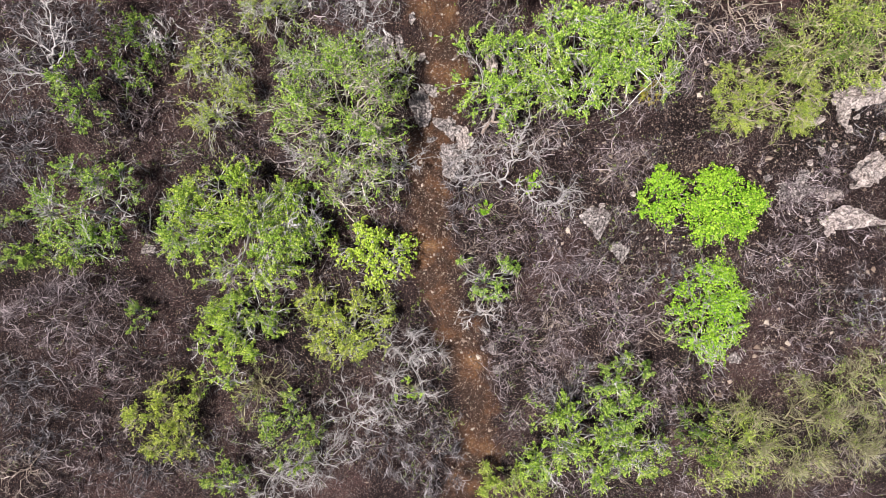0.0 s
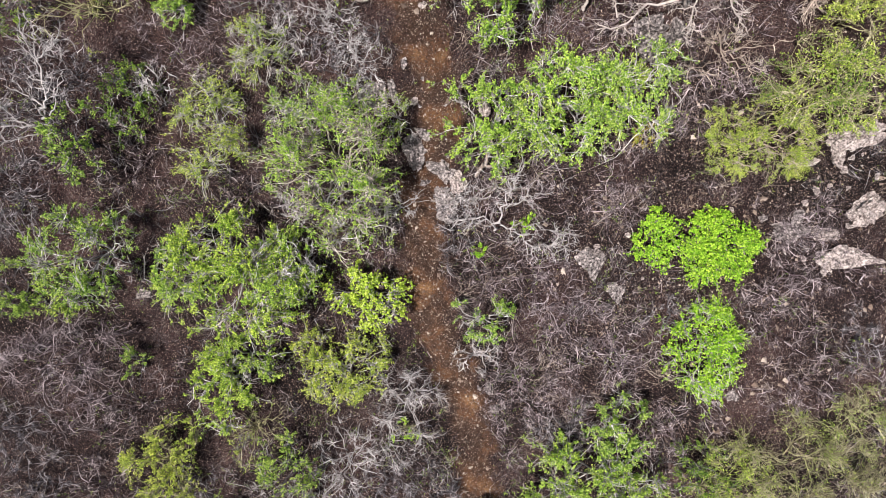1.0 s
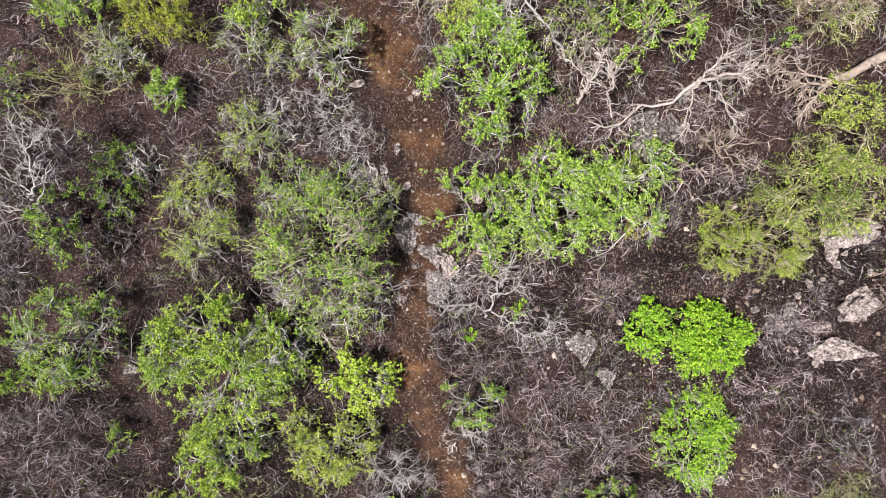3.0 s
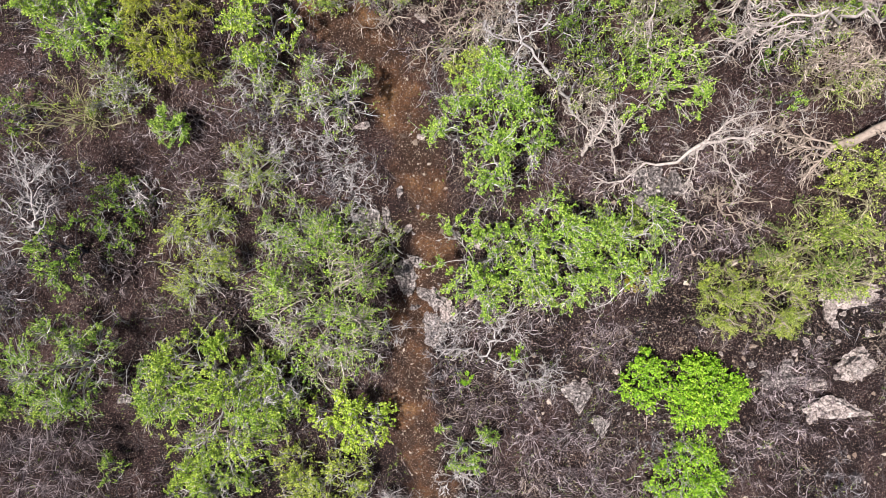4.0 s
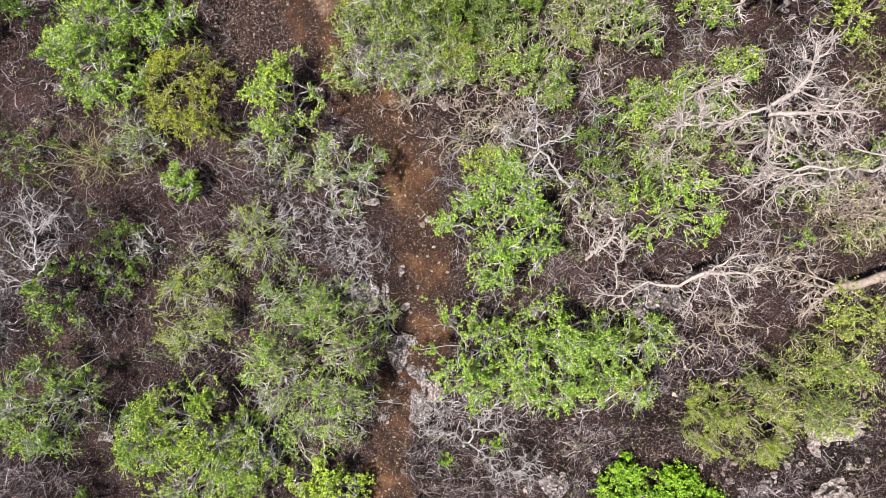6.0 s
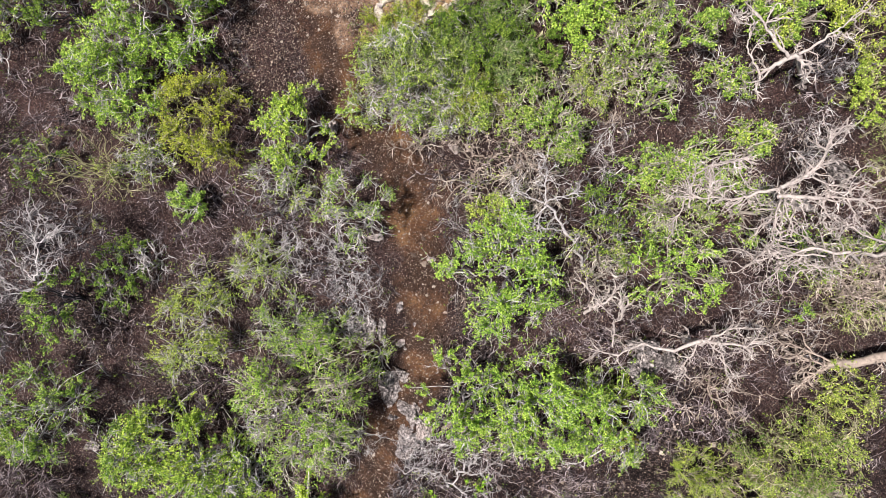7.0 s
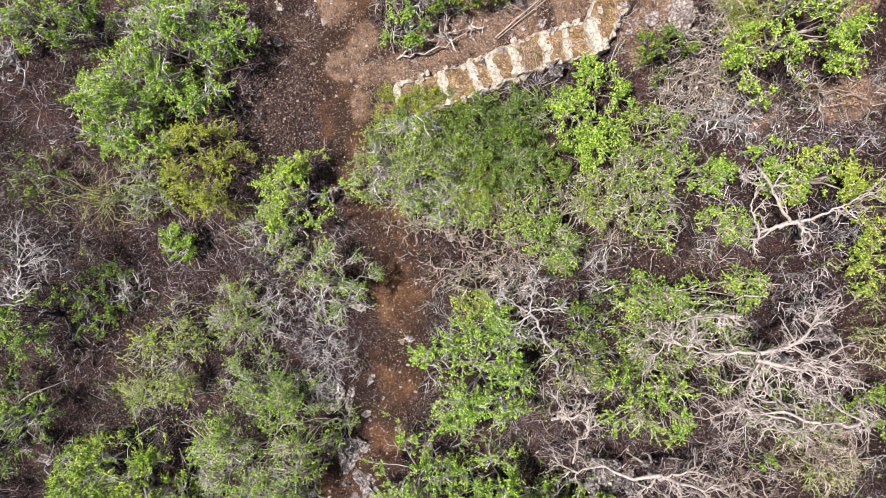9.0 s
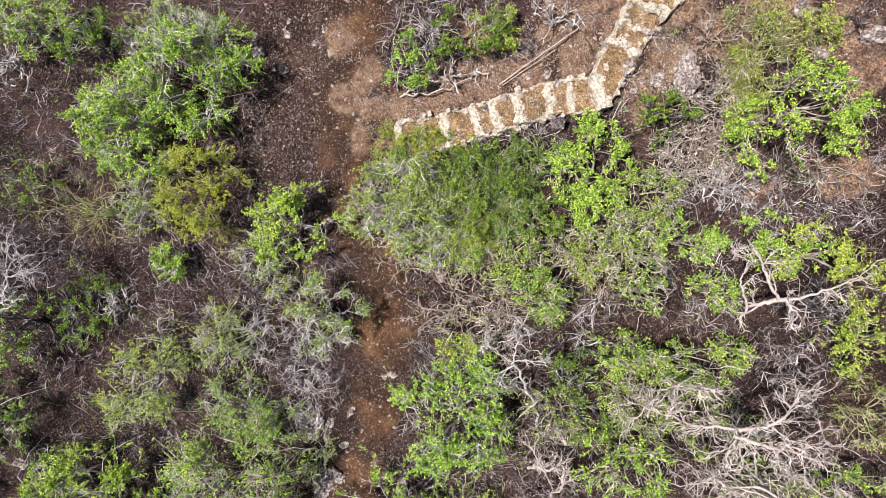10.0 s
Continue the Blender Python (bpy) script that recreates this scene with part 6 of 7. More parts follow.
shrub("bare_shrub", "leafless silver-grey shrub of dense fine twigs", -2.304, 5.756, 0.728, 0.607, 0.52, 4.2, wood='silver', leaves=0, twigs=217, thick=0.66, wander=0.52, stems=10, seed=223)
shrub("bare_shrub", "leafless silver-grey shrub of dense fine twigs", -1.879, 5.137, 0.614, 0.614, 0.49, 1.0, wood='silver', leaves=0, twigs=184, thick=0.66, wander=0.52, stems=10, seed=224)
shrub("leafy_shrub", "dense bright-green leafy shrub with silvery stems", -3.207, 0.33, 0.835, 0.937, 1.6, 1.8, wood='silver', leaf='bright', twigs=322, leaves=6907, size=0.0423, patch=0.36, seed=225)
shrub("leafy_shrub", "small bright-green leafy shrub", -4.177, -1.609, 0.81, 0.675, 0.97, 1.8, wood='silver', leaf='green', twigs=309, leaves=6220, size=0.0423, patch=0.34, seed=226)
shrub("bare_shrub", "leafless silver-grey shrub of dense fine twigs", -0.832, 1.859, 0.758, 0.455, 0.9, 1.0, wood='silver', leaves=0, twigs=168, thick=0.66, wander=0.52, stems=10, seed=227)
shrub("twiggy_shrub", "drying olive-brown shrub of dense fine twigs", 2.492, 14.216, 0.58, 0.387, 0.61, 29.3, wood='olive', leaf='sage', twigs=247, leaves=666, size=0.0306, patch=0.44, thick=0.75, seed=228)
shrub("bare_shrub", "low leafless brown shrub of tangled dry twigs", 3.263, 15.058, 0.382, 0.287, 0.3, 29.3, wood='brown', leaves=0, twigs=126, thick=0.9, wander=0.35, stems=9, seed=229)
shrub("leafy_shrub", "dark-green shrub of narrow grassy leaves", -0.277, 9.459, 0.658, 0.494, 0.8, 29.3, wood='olive', leaf='deep', twigs=83, leaves=1499, size=0.0675, patch=0.34, flat=0.35, shape=0.25, seed=230)
shrub("leafy_shrub", "grey-green open shrub with fine pale twigs", -0.836, 9.215, 0.557, 0.445, 0.72, 29.3, wood='silver', leaf='sage', twigs=224, leaves=1672, size=0.0342, patch=0.44, thick=0.8, seed=231)
shrub("leafy_shrub", "dense bright-green leafy shrub with silvery stems", 4.573, 11.481, 0.729, 0.486, 1.0, 29.3, wood='fawn', leaf='yellow', twigs=145, leaves=3128, size=0.0423, patch=0.36, seed=232)
shrub("leafy_shrub", "pale branching shrub with patches of green leaves", 2.406, 10.524, 0.365, 0.404, 0.87, 15.5, wood='fawn', leaf='green', twigs=120, leaves=961, size=0.0378, patch=0.46, thick=1.1, wander=0.35, stems=11, seed=233)
shrub("bare_shrub", "leafless silver-grey shrub of dense fine twigs", 1.894, 12.932, 0.607, 0.506, 0.52, 29.3, wood='fawn', leaves=0, twigs=157, thick=0.66, wander=0.52, stems=10, seed=234)
shrub("leafy_shrub", "grey-green open shrub with fine pale twigs", -2.378, 8.459, 0.573, 0.515, 0.75, 8.8, wood='silver', leaf='sage', twigs=266, leaves=1990, size=0.0342, patch=0.44, thick=0.8, seed=235)
shrub("leafy_shrub", "open yellow-green shrub with crooked grey twigs", -9.611, 8.637, 0.913, 0.591, 1.40, 29.3, wood='silver', leaf='bright', twigs=380, leaves=3800, size=0.04, patch=0.44, wander=0.36, seed=236)
shrub("leafy_shrub", "silvery shrub of tangled pale twigs with few green leaves", -6.686, 9.846, 0.867, 0.612, 1.60, 29.3, wood='silver', leaf='green', twigs=520, leaves=1500, size=0.036, patch=0.46, wander=0.36, seed=237)
shrub("leafy_shrub", "dense bright-green leafy shrub with silvery stems", 2.852, 3.549, 0.557, 0.515, 1.60, 1.4, wood='silver', leaf='bright', twigs=230, leaves=3600, size=0.0423, patch=0.34, seed=238)
shrub("bare_shrub", "dense straw-coloured dry shrub of fine arching twigs", 6.727, 7.744, 0.776, 0.504, 1.00, 8.8, wood='straw', leaves=0, twigs=480, thick=0.9, wander=0.32, stems=12, seed=239)
shrub("bare_shrub", "dense straw-coloured dry shrub of fine arching twigs", 7.212, 7.348, 0.829, 0.585, 1.00, 24.9, wood='straw', leaves=0, twigs=420, thick=0.9, wander=0.32, stems=12, seed=240)
shrub("bare_shrub", "dry straw-coloured leafless shrub of radiating branches", 2.404, 12.236, 0.697, 0.558, 0.80, 29.3, wood='straw', leaves=0, twigs=300, thick=1.1, wander=0.28, stems=14, seed=241)
shrub("leafy_shrub", "yellow-green leafy shrub among dead limbs", 3.503, 4.327, 0.654, 0.491, 0.90, 20.2, wood='fawn', leaf='yellow', twigs=240, leaves=2600, size=0.04, patch=0.3, seed=242)
shrub("grassy_shrub", "dense grey-green shrub of narrow grassy stalks below steps", -1.940, 9.379, 0.750, 0.541, 0.75, 29.3, wood='stalk', leaf='sage', twigs=900, leaves=3200, size=0.062, patch=0.30, flat=0.3, shape=0.22, thick=0.8, wander=0.4, seed=243)
shrub("grassy_shrub", "dense grey-green shrub of narrow grassy stalks below steps", -1.198, 9.648, 0.633, 0.510, 0.80, 29.3, wood='stalk', leaf='sage', twigs=800, leaves=4200, size=0.062, patch=0.25, flat=0.3, shape=0.22, thick=0.8, wander=0.4, seed=244)
shrub("grassy_shrub", "dense grey-green shrub of narrow grassy stalks below steps", -1.884, 8.710, 0.477, 0.552, 0.60, 29.3, wood='silver', leaf='sedge', twigs=600, leaves=700, size=0.062, patch=0.60, flat=0.3, shape=0.22, thick=0.8, wander=0.4, seed=245)
shrub("grassy_shrub", "dense grey-green shrub of narrow grassy stalks below steps", -1.150, 8.927, 0.646, 0.521, 0.70, 29.3, wood='fawn', leaf='sage', twigs=700, leaves=1500, size=0.062, patch=0.40, flat=0.3, shape=0.22, thick=0.8, wander=0.4, seed=246)
shrub("grassy_shrub", "dense grey-green shrub of narrow grassy stalks below steps", -0.639, 9.890, 0.607, 0.556, 0.75, 29.3, wood='stalk', leaf='deep', twigs=800, leaves=4200, size=0.062, patch=0.20, flat=0.3, shape=0.22, thick=0.8, wander=0.4, seed=247)
shrub("grassy_shrub", "dense grey-green shrub of narrow grassy stalks below steps", -0.245, 10.496, 0.499, 0.549, 0.70, 29.3, wood='stalk', leaf='deep', twigs=600, leaves=2600, size=0.062, patch=0.30, flat=0.3, shape=0.22, thick=0.8, wander=0.4, seed=248)
shrub("grassy_shrub", "dense grey-green shrub of narrow grassy stalks below steps", 0.167, 9.870, 0.601, 0.501, 0.80, 29.3, wood='stalk', leaf='sedge', twigs=700, leaves=3200, size=0.062, patch=0.35, flat=0.3, shape=0.22, thick=0.8, wander=0.4, seed=249)
shrub("grassy_shrub", "dense grey-green shrub of narrow grassy stalks below steps", -0.211, 9.150, 0.617, 0.463, 0.70, 29.3, wood='olive', leaf='golden', twigs=700, leaves=2600, size=0.062, patch=0.40, flat=0.3, shape=0.22, thick=0.8, wander=0.4, seed=250)
shrub("weed_tuft", "low pale-green grassy weeds at the foot of steps", -2.697, 10.089, 0.172, 0.189, 0.34, 29.3, wood='olive', leaf='golden', twigs=70, leaves=420, size=0.05, patch=0.2, flat=0.4, shape=0.25, thick=0.6, stems=5, seed=251)
shrub("weed_tuft", "low pale-green grassy weeds at the foot of steps", -2.619, 9.769, 0.216, 0.237, 0.34, 29.3, wood='olive', leaf='golden', twigs=70, leaves=420, size=0.05, patch=0.2, flat=0.4, shape=0.25, thick=0.6, stems=5, seed=252)
shrub("weed_tuft", "low pale-green grassy weeds at the foot of steps", -2.338, 10.052, 0.139, 0.153, 0.34, 29.3, wood='olive', leaf='golden', twigs=70, leaves=420, size=0.05, patch=0.2, flat=0.4, shape=0.25, thick=0.6, stems=5, seed=253)
shrub("weed_tuft", "low pale-green grassy weeds at the foot of steps", -2.261, 9.683, 0.237, 0.261, 0.34, 29.3, wood='olive', leaf='golden', twigs=70, leaves=420, size=0.05, patch=0.2, flat=0.4, shape=0.25, thick=0.6, stems=5, seed=254)
shrub("weed_tuft", "low pale-green grassy weeds at the foot of steps", -2.063, 10.063, 0.150, 0.165, 0.34, 29.3, wood='olive', leaf='golden', twigs=70, leaves=420, size=0.05, patch=0.2, flat=0.4, shape=0.25, thick=0.6, stems=5, seed=255)
shrub("weed_tuft", "low pale-green grassy weeds at the foot of steps", -2.118, 10.317, 0.128, 0.141, 0.34, 29.3, wood='olive', leaf='golden', twigs=70, leaves=420, size=0.05, patch=0.2, flat=0.4, shape=0.25, thick=0.6, stems=5, seed=256)
shrub("weed_tuft", "low pale-green grassy weeds at the foot of steps", -1.851, 10.430, 0.159, 0.175, 0.34, 29.3, wood='olive', leaf='golden', twigs=70, leaves=420, size=0.05, patch=0.2, flat=0.4, shape=0.25, thick=0.6, stems=5, seed=257)
shrub("weed_tuft", "low pale-green grassy weeds at the foot of steps", -1.757, 10.219, 0.170, 0.187, 0.34, 29.3, wood='olive', leaf='golden', twigs=70, leaves=420, size=0.05, patch=0.2, flat=0.4, shape=0.25, thick=0.6, stems=5, seed=258)
shrub("weed_tuft", "low pale-green grassy weeds at the foot of steps", -1.303, 10.378, 0.147, 0.162, 0.34, 29.3, wood='olive', leaf='golden', twigs=70, leaves=420, size=0.05, patch=0.2, flat=0.4, shape=0.25, thick=0.6, stems=5, seed=259)
shrub("bare_shrub", "leafless tangle of fine pale dry twigs below steps", -2.064, 8.785, 0.527, 0.527, 0.75, 29.3, wood='fawn', leaves=0, twigs=320, thick=0.75, wander=0.4, stems=12, seed=260)
shrub("bare_shrub", "leafless tangle of fine pale dry twigs below steps", -1.514, 8.528, 0.583, 0.424, 0.60, 29.3, wood='pink', leaves=0, twigs=260, thick=0.75, wander=0.4, stems=12, seed=261)
shrub("bare_shrub", "leafless tangle of fine pale dry twigs below steps", -0.864, 8.406, 0.639, 0.373, 0.50, 29.3, wood='fawn', leaves=0, twigs=240, thick=0.75, wander=0.4, stems=12, seed=262)
shrub("bare_shrub", "leafless tangle of fine pale dry twigs on slope", 2.351, 11.850, 0.658, 0.517, 0.80, 29.3, wood='fawn', leaves=0, twigs=320, thick=0.75, wander=0.4, stems=12, seed=263)
shrub("bare_shrub", "leafless tangle of fine pale dry twigs on slope", 2.942, 11.831, 0.552, 0.506, 0.90, 29.3, wood='silver', leaves=0, twigs=300, thick=0.75, wander=0.4, stems=12, seed=264)
shrub("bare_shrub", "leafless tangle of fine pale dry twigs on slope", 1.861, 12.136, 0.569, 0.427, 0.60, 29.3, wood='fawn', leaves=0, twigs=260, thick=0.75, wander=0.4, stems=12, seed=265)
shrub("bare_shrub", "leafless tangle of fine pale dry twigs on slope", 2.067, 13.253, 0.416, 0.554, 0.60, 29.3, wood='fawn', leaves=0, twigs=260, thick=0.75, wander=0.4, stems=12, seed=266)
shrub("grassy_shrub", "olive-green grassy shrub beside a pale limestone rock", 2.074, 13.632, 0.365, 0.401, 0.60, 29.3, wood='olive', leaf='golden', twigs=300, leaves=1300, size=0.055, patch=0.35, flat=0.3, shape=0.25, thick=0.7, seed=267)
shrub("grassy_shrub", "olive-green grassy shrub beside a pale limestone rock", 2.503, 13.160, 0.330, 0.363, 0.60, 29.3, wood='olive', leaf='golden', twigs=300, leaves=1300, size=0.055, patch=0.35, flat=0.3, shape=0.25, thick=0.7, seed=268)
shrub("leafy_shrub", "dense bright-green leafy shrub with silvery stems", -6.237, 8.410, 0.745, 0.639, 1.20, 29.3, wood='silver', leaf='bright', twigs=260, leaves=4200, size=0.038, patch=0.3, seed=269)
shrub("leafy_shrub", "silvery shrub of pale twigs with sage-green leaves", -6.505, 6.228, 0.614, 0.447, 0.80, 29.3, wood='silver', leaf='sage', twigs=260, leaves=1000, size=0.036, patch=0.4, wander=0.4, seed=270)
shrub("bare_shrub", "leafless fan of silvery-white twigs on a green shrub", -2.371, 1.941, 1.198, 0.593, 1.50, 1.8, wood='silver', leaves=0, twigs=420, thick=0.8, wander=0.5, stems=12, seed=271)

# ---- dead trees and logs ----
dead_tree("dead_tree", "bleached dead tree leaning over a dark boulder", [
    (4.844, 5.831, 0.1, 4.694, 5.882, 1.2, 0.06, 0.045),
    (4.676, 5.854, 1.1, 2.973, 5.122, 0.8, 0.045, 0.012),
    (4.634, 5.848, 1.2, 5.605, 6.155, 1.2, 0.04, 0.010),
    (4.677, 5.871, 1.2, 5.015, 6.282, 1.4, 0.03, 0.010),
    (4.673, 5.837, 1.0, 4.757, 5.138, 0.6, 0.025, 0.008),
    (3.313, 5.28, 0.9, 3.356, 6.161, 1.0, 0.022, 0.008),
    (4.914, 5.864, 1.1, 5.815, 5.077, 0.6, 0.02, 0.007)], "bone", 520, 1, 0.82, 0.5, bent=1.4)
dead_tree("dead_tree", "small bleached dead tree with crooked limbs", [
    (2.848, 5.718, 0.1, 2.992, 6.045, 0.8, 0.04, 0.025),
    (2.992, 6.045, 0.8, 3.056, 6.361, 1.0, 0.025, 0.008),
    (2.951, 5.955, 0.7, 2.444, 6.284, 0.9, 0.02, 0.008)], "bone", 130, 2, 0.9, 0.4)
dead_tree("dead_tree", "wide bleached dead tree with sprawling bare limbs", [
    (6.045, 8.661, 0.050, 4.510, 8.404, 2.042, 0.07, 0.045),
    (4.434, 8.414, 2.112, 4.670, 8.627, 2.108, 0.042, 0.036),
    (4.670, 8.627, 2.108, 4.815, 8.920, 2.127, 0.036, 0.02),
    (4.815, 8.920, 2.127, 4.831, 9.301, 2.057, 0.02, 0.008),
    (4.802, 8.915, 2.126, 5.069, 9.667, 1.815, 0.018, 0.007),
    (4.482, 8.296, 2.040, 4.860, 8.389, 2.018, 0.042, 0.034),
    (4.860, 8.389, 2.018, 5.253, 8.512, 1.926, 0.034, 0.02),
    (5.231, 8.522, 1.925, 5.992, 9.013, 1.716, 0.02, 0.007),
    (5.239, 8.507, 1.925, 6.208, 8.689, 1.597, 0.02, 0.007),
    (5.175, 8.544, 1.926, 5.669, 9.165, 1.804, 0.018, 0.007),
    (5.171, 8.475, 1.920, 5.671, 8.058, 1.583, 0.022, 0.01),
    (4.825, 8.684, 1.990, 5.924, 8.839, 1.725, 0.016, 0.007),
    (4.453, 8.397, 2.054, 4.037, 8.162, 1.928, 0.03, 0.02),
    (4.037, 8.162, 1.928, 3.346, 8.013, 1.802, 0.02, 0.008),
    (3.454, 7.879, 1.711, 3.294, 8.360, 1.915, 0.02, 0.014),
    (3.294, 8.360, 1.915, 3.908, 8.748, 1.947, 0.014, 0.006),
    (3.647, 7.996, 1.861, 3.508, 8.414, 1.936, 0.018, 0.008),
    (4.589, 8.282, 1.936, 5.000, 7.725, 1.427, 0.018, 0.008),
    (4.810, 8.220, 1.824, 4.651, 7.897, 1.512, 0.016, 0.007),
    (4.645, 8.259, 1.939, 5.546, 7.874, 1.472, 0.016, 0.007),
    (3.384, 8.018, 1.691, 3.493, 7.442, 1.354, 0.016, 0.007)], "bone", 1100, 3, 0.85, 0.42, bent=0.9)
dead_tree("dead_tree", "low bleached tree with drooping straw-pale limbs", [
    (7.784, 8.349, 0.100, 6.022, 7.850, 1.554, 0.05, 0.035),
    (6.022, 7.850, 1.554, 4.844, 7.469, 1.595, 0.035, 0.012),
    (5.731, 7.698, 1.575, 4.594, 7.088, 1.361, 0.025, 0.008),
    (6.173, 7.905, 1.538, 5.577, 7.422, 1.381, 0.02, 0.008),
    (5.412, 7.627, 1.575, 5.054, 7.059, 1.307, 0.02, 0.008),
    (6.721, 8.166, 1.343, 5.602, 8.244, 1.668, 0.025, 0.008)], "bone", 560, 4, 0.7, 0.5, bent=1.4)
dead_tree("fallen_tree", "thick pale broken trunk lying above dry twigs", [
    (8.878, 6.824, 0.50, 7.143, 6.003, 0.50, 0.115, 0.07),
    (7.212, 6.031, 0.50, 6.920, 5.597, 0.40, 0.03, 0.008),
    (7.162, 6.005, 0.50, 6.513, 6.027, 0.45, 0.03, 0.008),
    (7.300, 6.072, 0.50, 6.356, 6.227, 0.50, 0.025, 0.008)], "straw", 300, 5, 1.0, 0.5, bent=0.3)
dead_tree("dead_tree", "twisted white dead tree over a green shrub", [
    (5.094, 10.544, 0.05, 4.271, 10.509, 1.35, 0.05, 0.042),
    (4.271, 10.509, 1.35, 3.850, 10.109, 1.40, 0.042, 0.022),
    (4.160, 10.448, 1.40, 3.637, 10.762, 1.50, 0.026, 0.018),
    (3.637, 10.762, 1.50, 3.342, 10.890, 1.55, 0.018, 0.008),
    (3.637, 10.762, 1.50, 3.625, 10.990, 1.50, 0.016, 0.007),
    (4.249, 10.489, 1.38, 4.650, 10.403, 1.20, 0.03, 0.012),
    (4.282, 10.519, 1.38, 4.651, 10.926, 1.40, 0.026, 0.014),
    (4.651, 10.926, 1.40, 4.912, 11.405, 1.35, 0.014, 0.006),
    (3.872, 10.132, 1.40, 3.509, 10.439, 1.45, 0.018, 0.012),
    (3.509, 10.439, 1.45, 3.433, 10.725, 1.50, 0.012, 0.009),
    (3.433, 10.725, 1.50, 3.161, 10.730, 1.50, 0.01, 0.006),
    (4.651, 10.926, 1.40, 5.124, 10.858, 1.20, 0.014, 0.006)], "bone", 230, 6, 1.0, 0.4)
dead_tree("dead_tree", "gnarled silvery dead shrub beside the footpath rocks", [
    (1.302, 1.41, 0.05, 1.481, 1.896, 0.6, 0.035, 0.025),
    (1.481, 1.896, 0.6, 1.725, 2.738, 0.8, 0.025, 0.008),
    (1.45, 1.804, 0.6, 2.11, 2.146, 0.7, 0.022, 0.008),
    (1.364, 1.522, 0.4, 0.292, 1.35, 0.4, 0.028, 0.010),
    (1.365, 1.487, 0.4, 1.906, 1.114, 0.5, 0.028, 0.016),
    (1.906, 1.114, 0.5, 3.056, 1.016, 0.4, 0.018, 0.008),
    (1.652, 1.464, 0.5, 2.778, 1.307, 0.5, 0.018, 0.008)], "silver", 560, 7, 0.68, 0.42, bent=1.9)
dead_tree("tree_stump", "gnarled pale stump with a short bare limb", [
    (0.836, 2.515, 0.02, 1.048, 2.795, 0.35, 0.035, 0.035),
    (1.007, 2.722, 0.3, 1.54, 2.872, 0.4, 0.035, 0.012),
    (1.026, 2.761, 0.35, 1.084, 3.2, 0.6, 0.025, 0.010)], "pole", 70, 8, 1.0, 0.3, bent=1.8)
dead_tree("dead_tree", "silvery dead tree with a bent slender trunk", [
    (2.59, 6.515, 0.02, 1.393, 7.449, 0.9, 0.042, 0.028),
    (1.409, 7.422, 0.9, 1.084, 6.74, 0.8, 0.022, 0.008),
    (1.342, 7.478, 0.9, 0.724, 7.604, 1.0, 0.022, 0.008),
    (1.384, 7.504, 0.9, 1.921, 7.832, 0.9, 0.022, 0.008),
    (1.368, 7.433, 0.9, 1.139, 8.217, 1.1, 0.022, 0.008),
    (1.352, 7.363, 0.9, 1.466, 6.789, 0.8, 0.02, 0.008)], "silver", 380, 9, 0.78, 0.4)
dead_tree("dead_tree", "bleached white dead shrub with long crooked limbs", [
    (-8.358, 3.325, 0.05, -7.548, 3.540, 1.50, 0.04, 0.032),
    (-7.548, 3.540, 1.50, -7.395, 4.267, 1.85, 0.03, 0.02),
    (-7.395, 4.267, 1.85, -7.390, 4.953, 1.90, 0.02, 0.008),
    (-7.548, 3.540, 1.50, -8.044, 3.827, 1.70, 0.024, 0.008),
    (-7.437, 4.043, 1.75, -7.763, 4.785, 1.80, 0.018, 0.007),
    (-7.685, 3.274, 1.10, -8.476, 3.175, 1.50, 0.026, 0.01),
    (-7.800, 3.251, 0.90, -8.521, 2.895, 1.40, 0.022, 0.008),
    (-7.591, 3.420, 1.30, -6.975, 4.138, 1.75, 0.02, 0.008),
    (-7.395, 4.267, 1.85, -6.953, 4.665, 1.80, 0.014, 0.006),
    (-8.116, 3.193, 1.30, -8.372, 3.489, 1.50, 0.014, 0.006)], "silver", 430, 10, 0.75, 0.45)
dead_tree("bare_branch", "forked bare branch lying on the reddish bank", [
    (-2.809, 10.749, 0.05, -2.37, 11.49, 0.3, 0.022, 0.012),
    (-2.766, 10.828, 0.08, -1.755, 11.732, 0.2, 0.022, 0.008),
    (-2.897, 10.821, 0.06, -3.239, 11.192, 0.2, 0.016, 0.006)], "bone", 50, 11, 1.0, 0.25)
dead_tree("fallen_log", "weathered grey fallen pole lying beside the steps", [
    (-1.264, 11.749, 0.05, -0.524, 13.135, 0.12, 0.024, 0.015),
    (-1.218, 11.749, 0.06, -0.679, 12.704, 0.12, 0.016, 0.012),
    (-0.589, 13.029, 0.1, -0.696, 13.356, 0.2, 0.012, 0.008),
    (-0.968, 12.352, 0.06, -1.393, 12.387, 0.1, 0.016, 0.008)], "pole", 34, 12, 0.8, 0.2, bent=0.12)

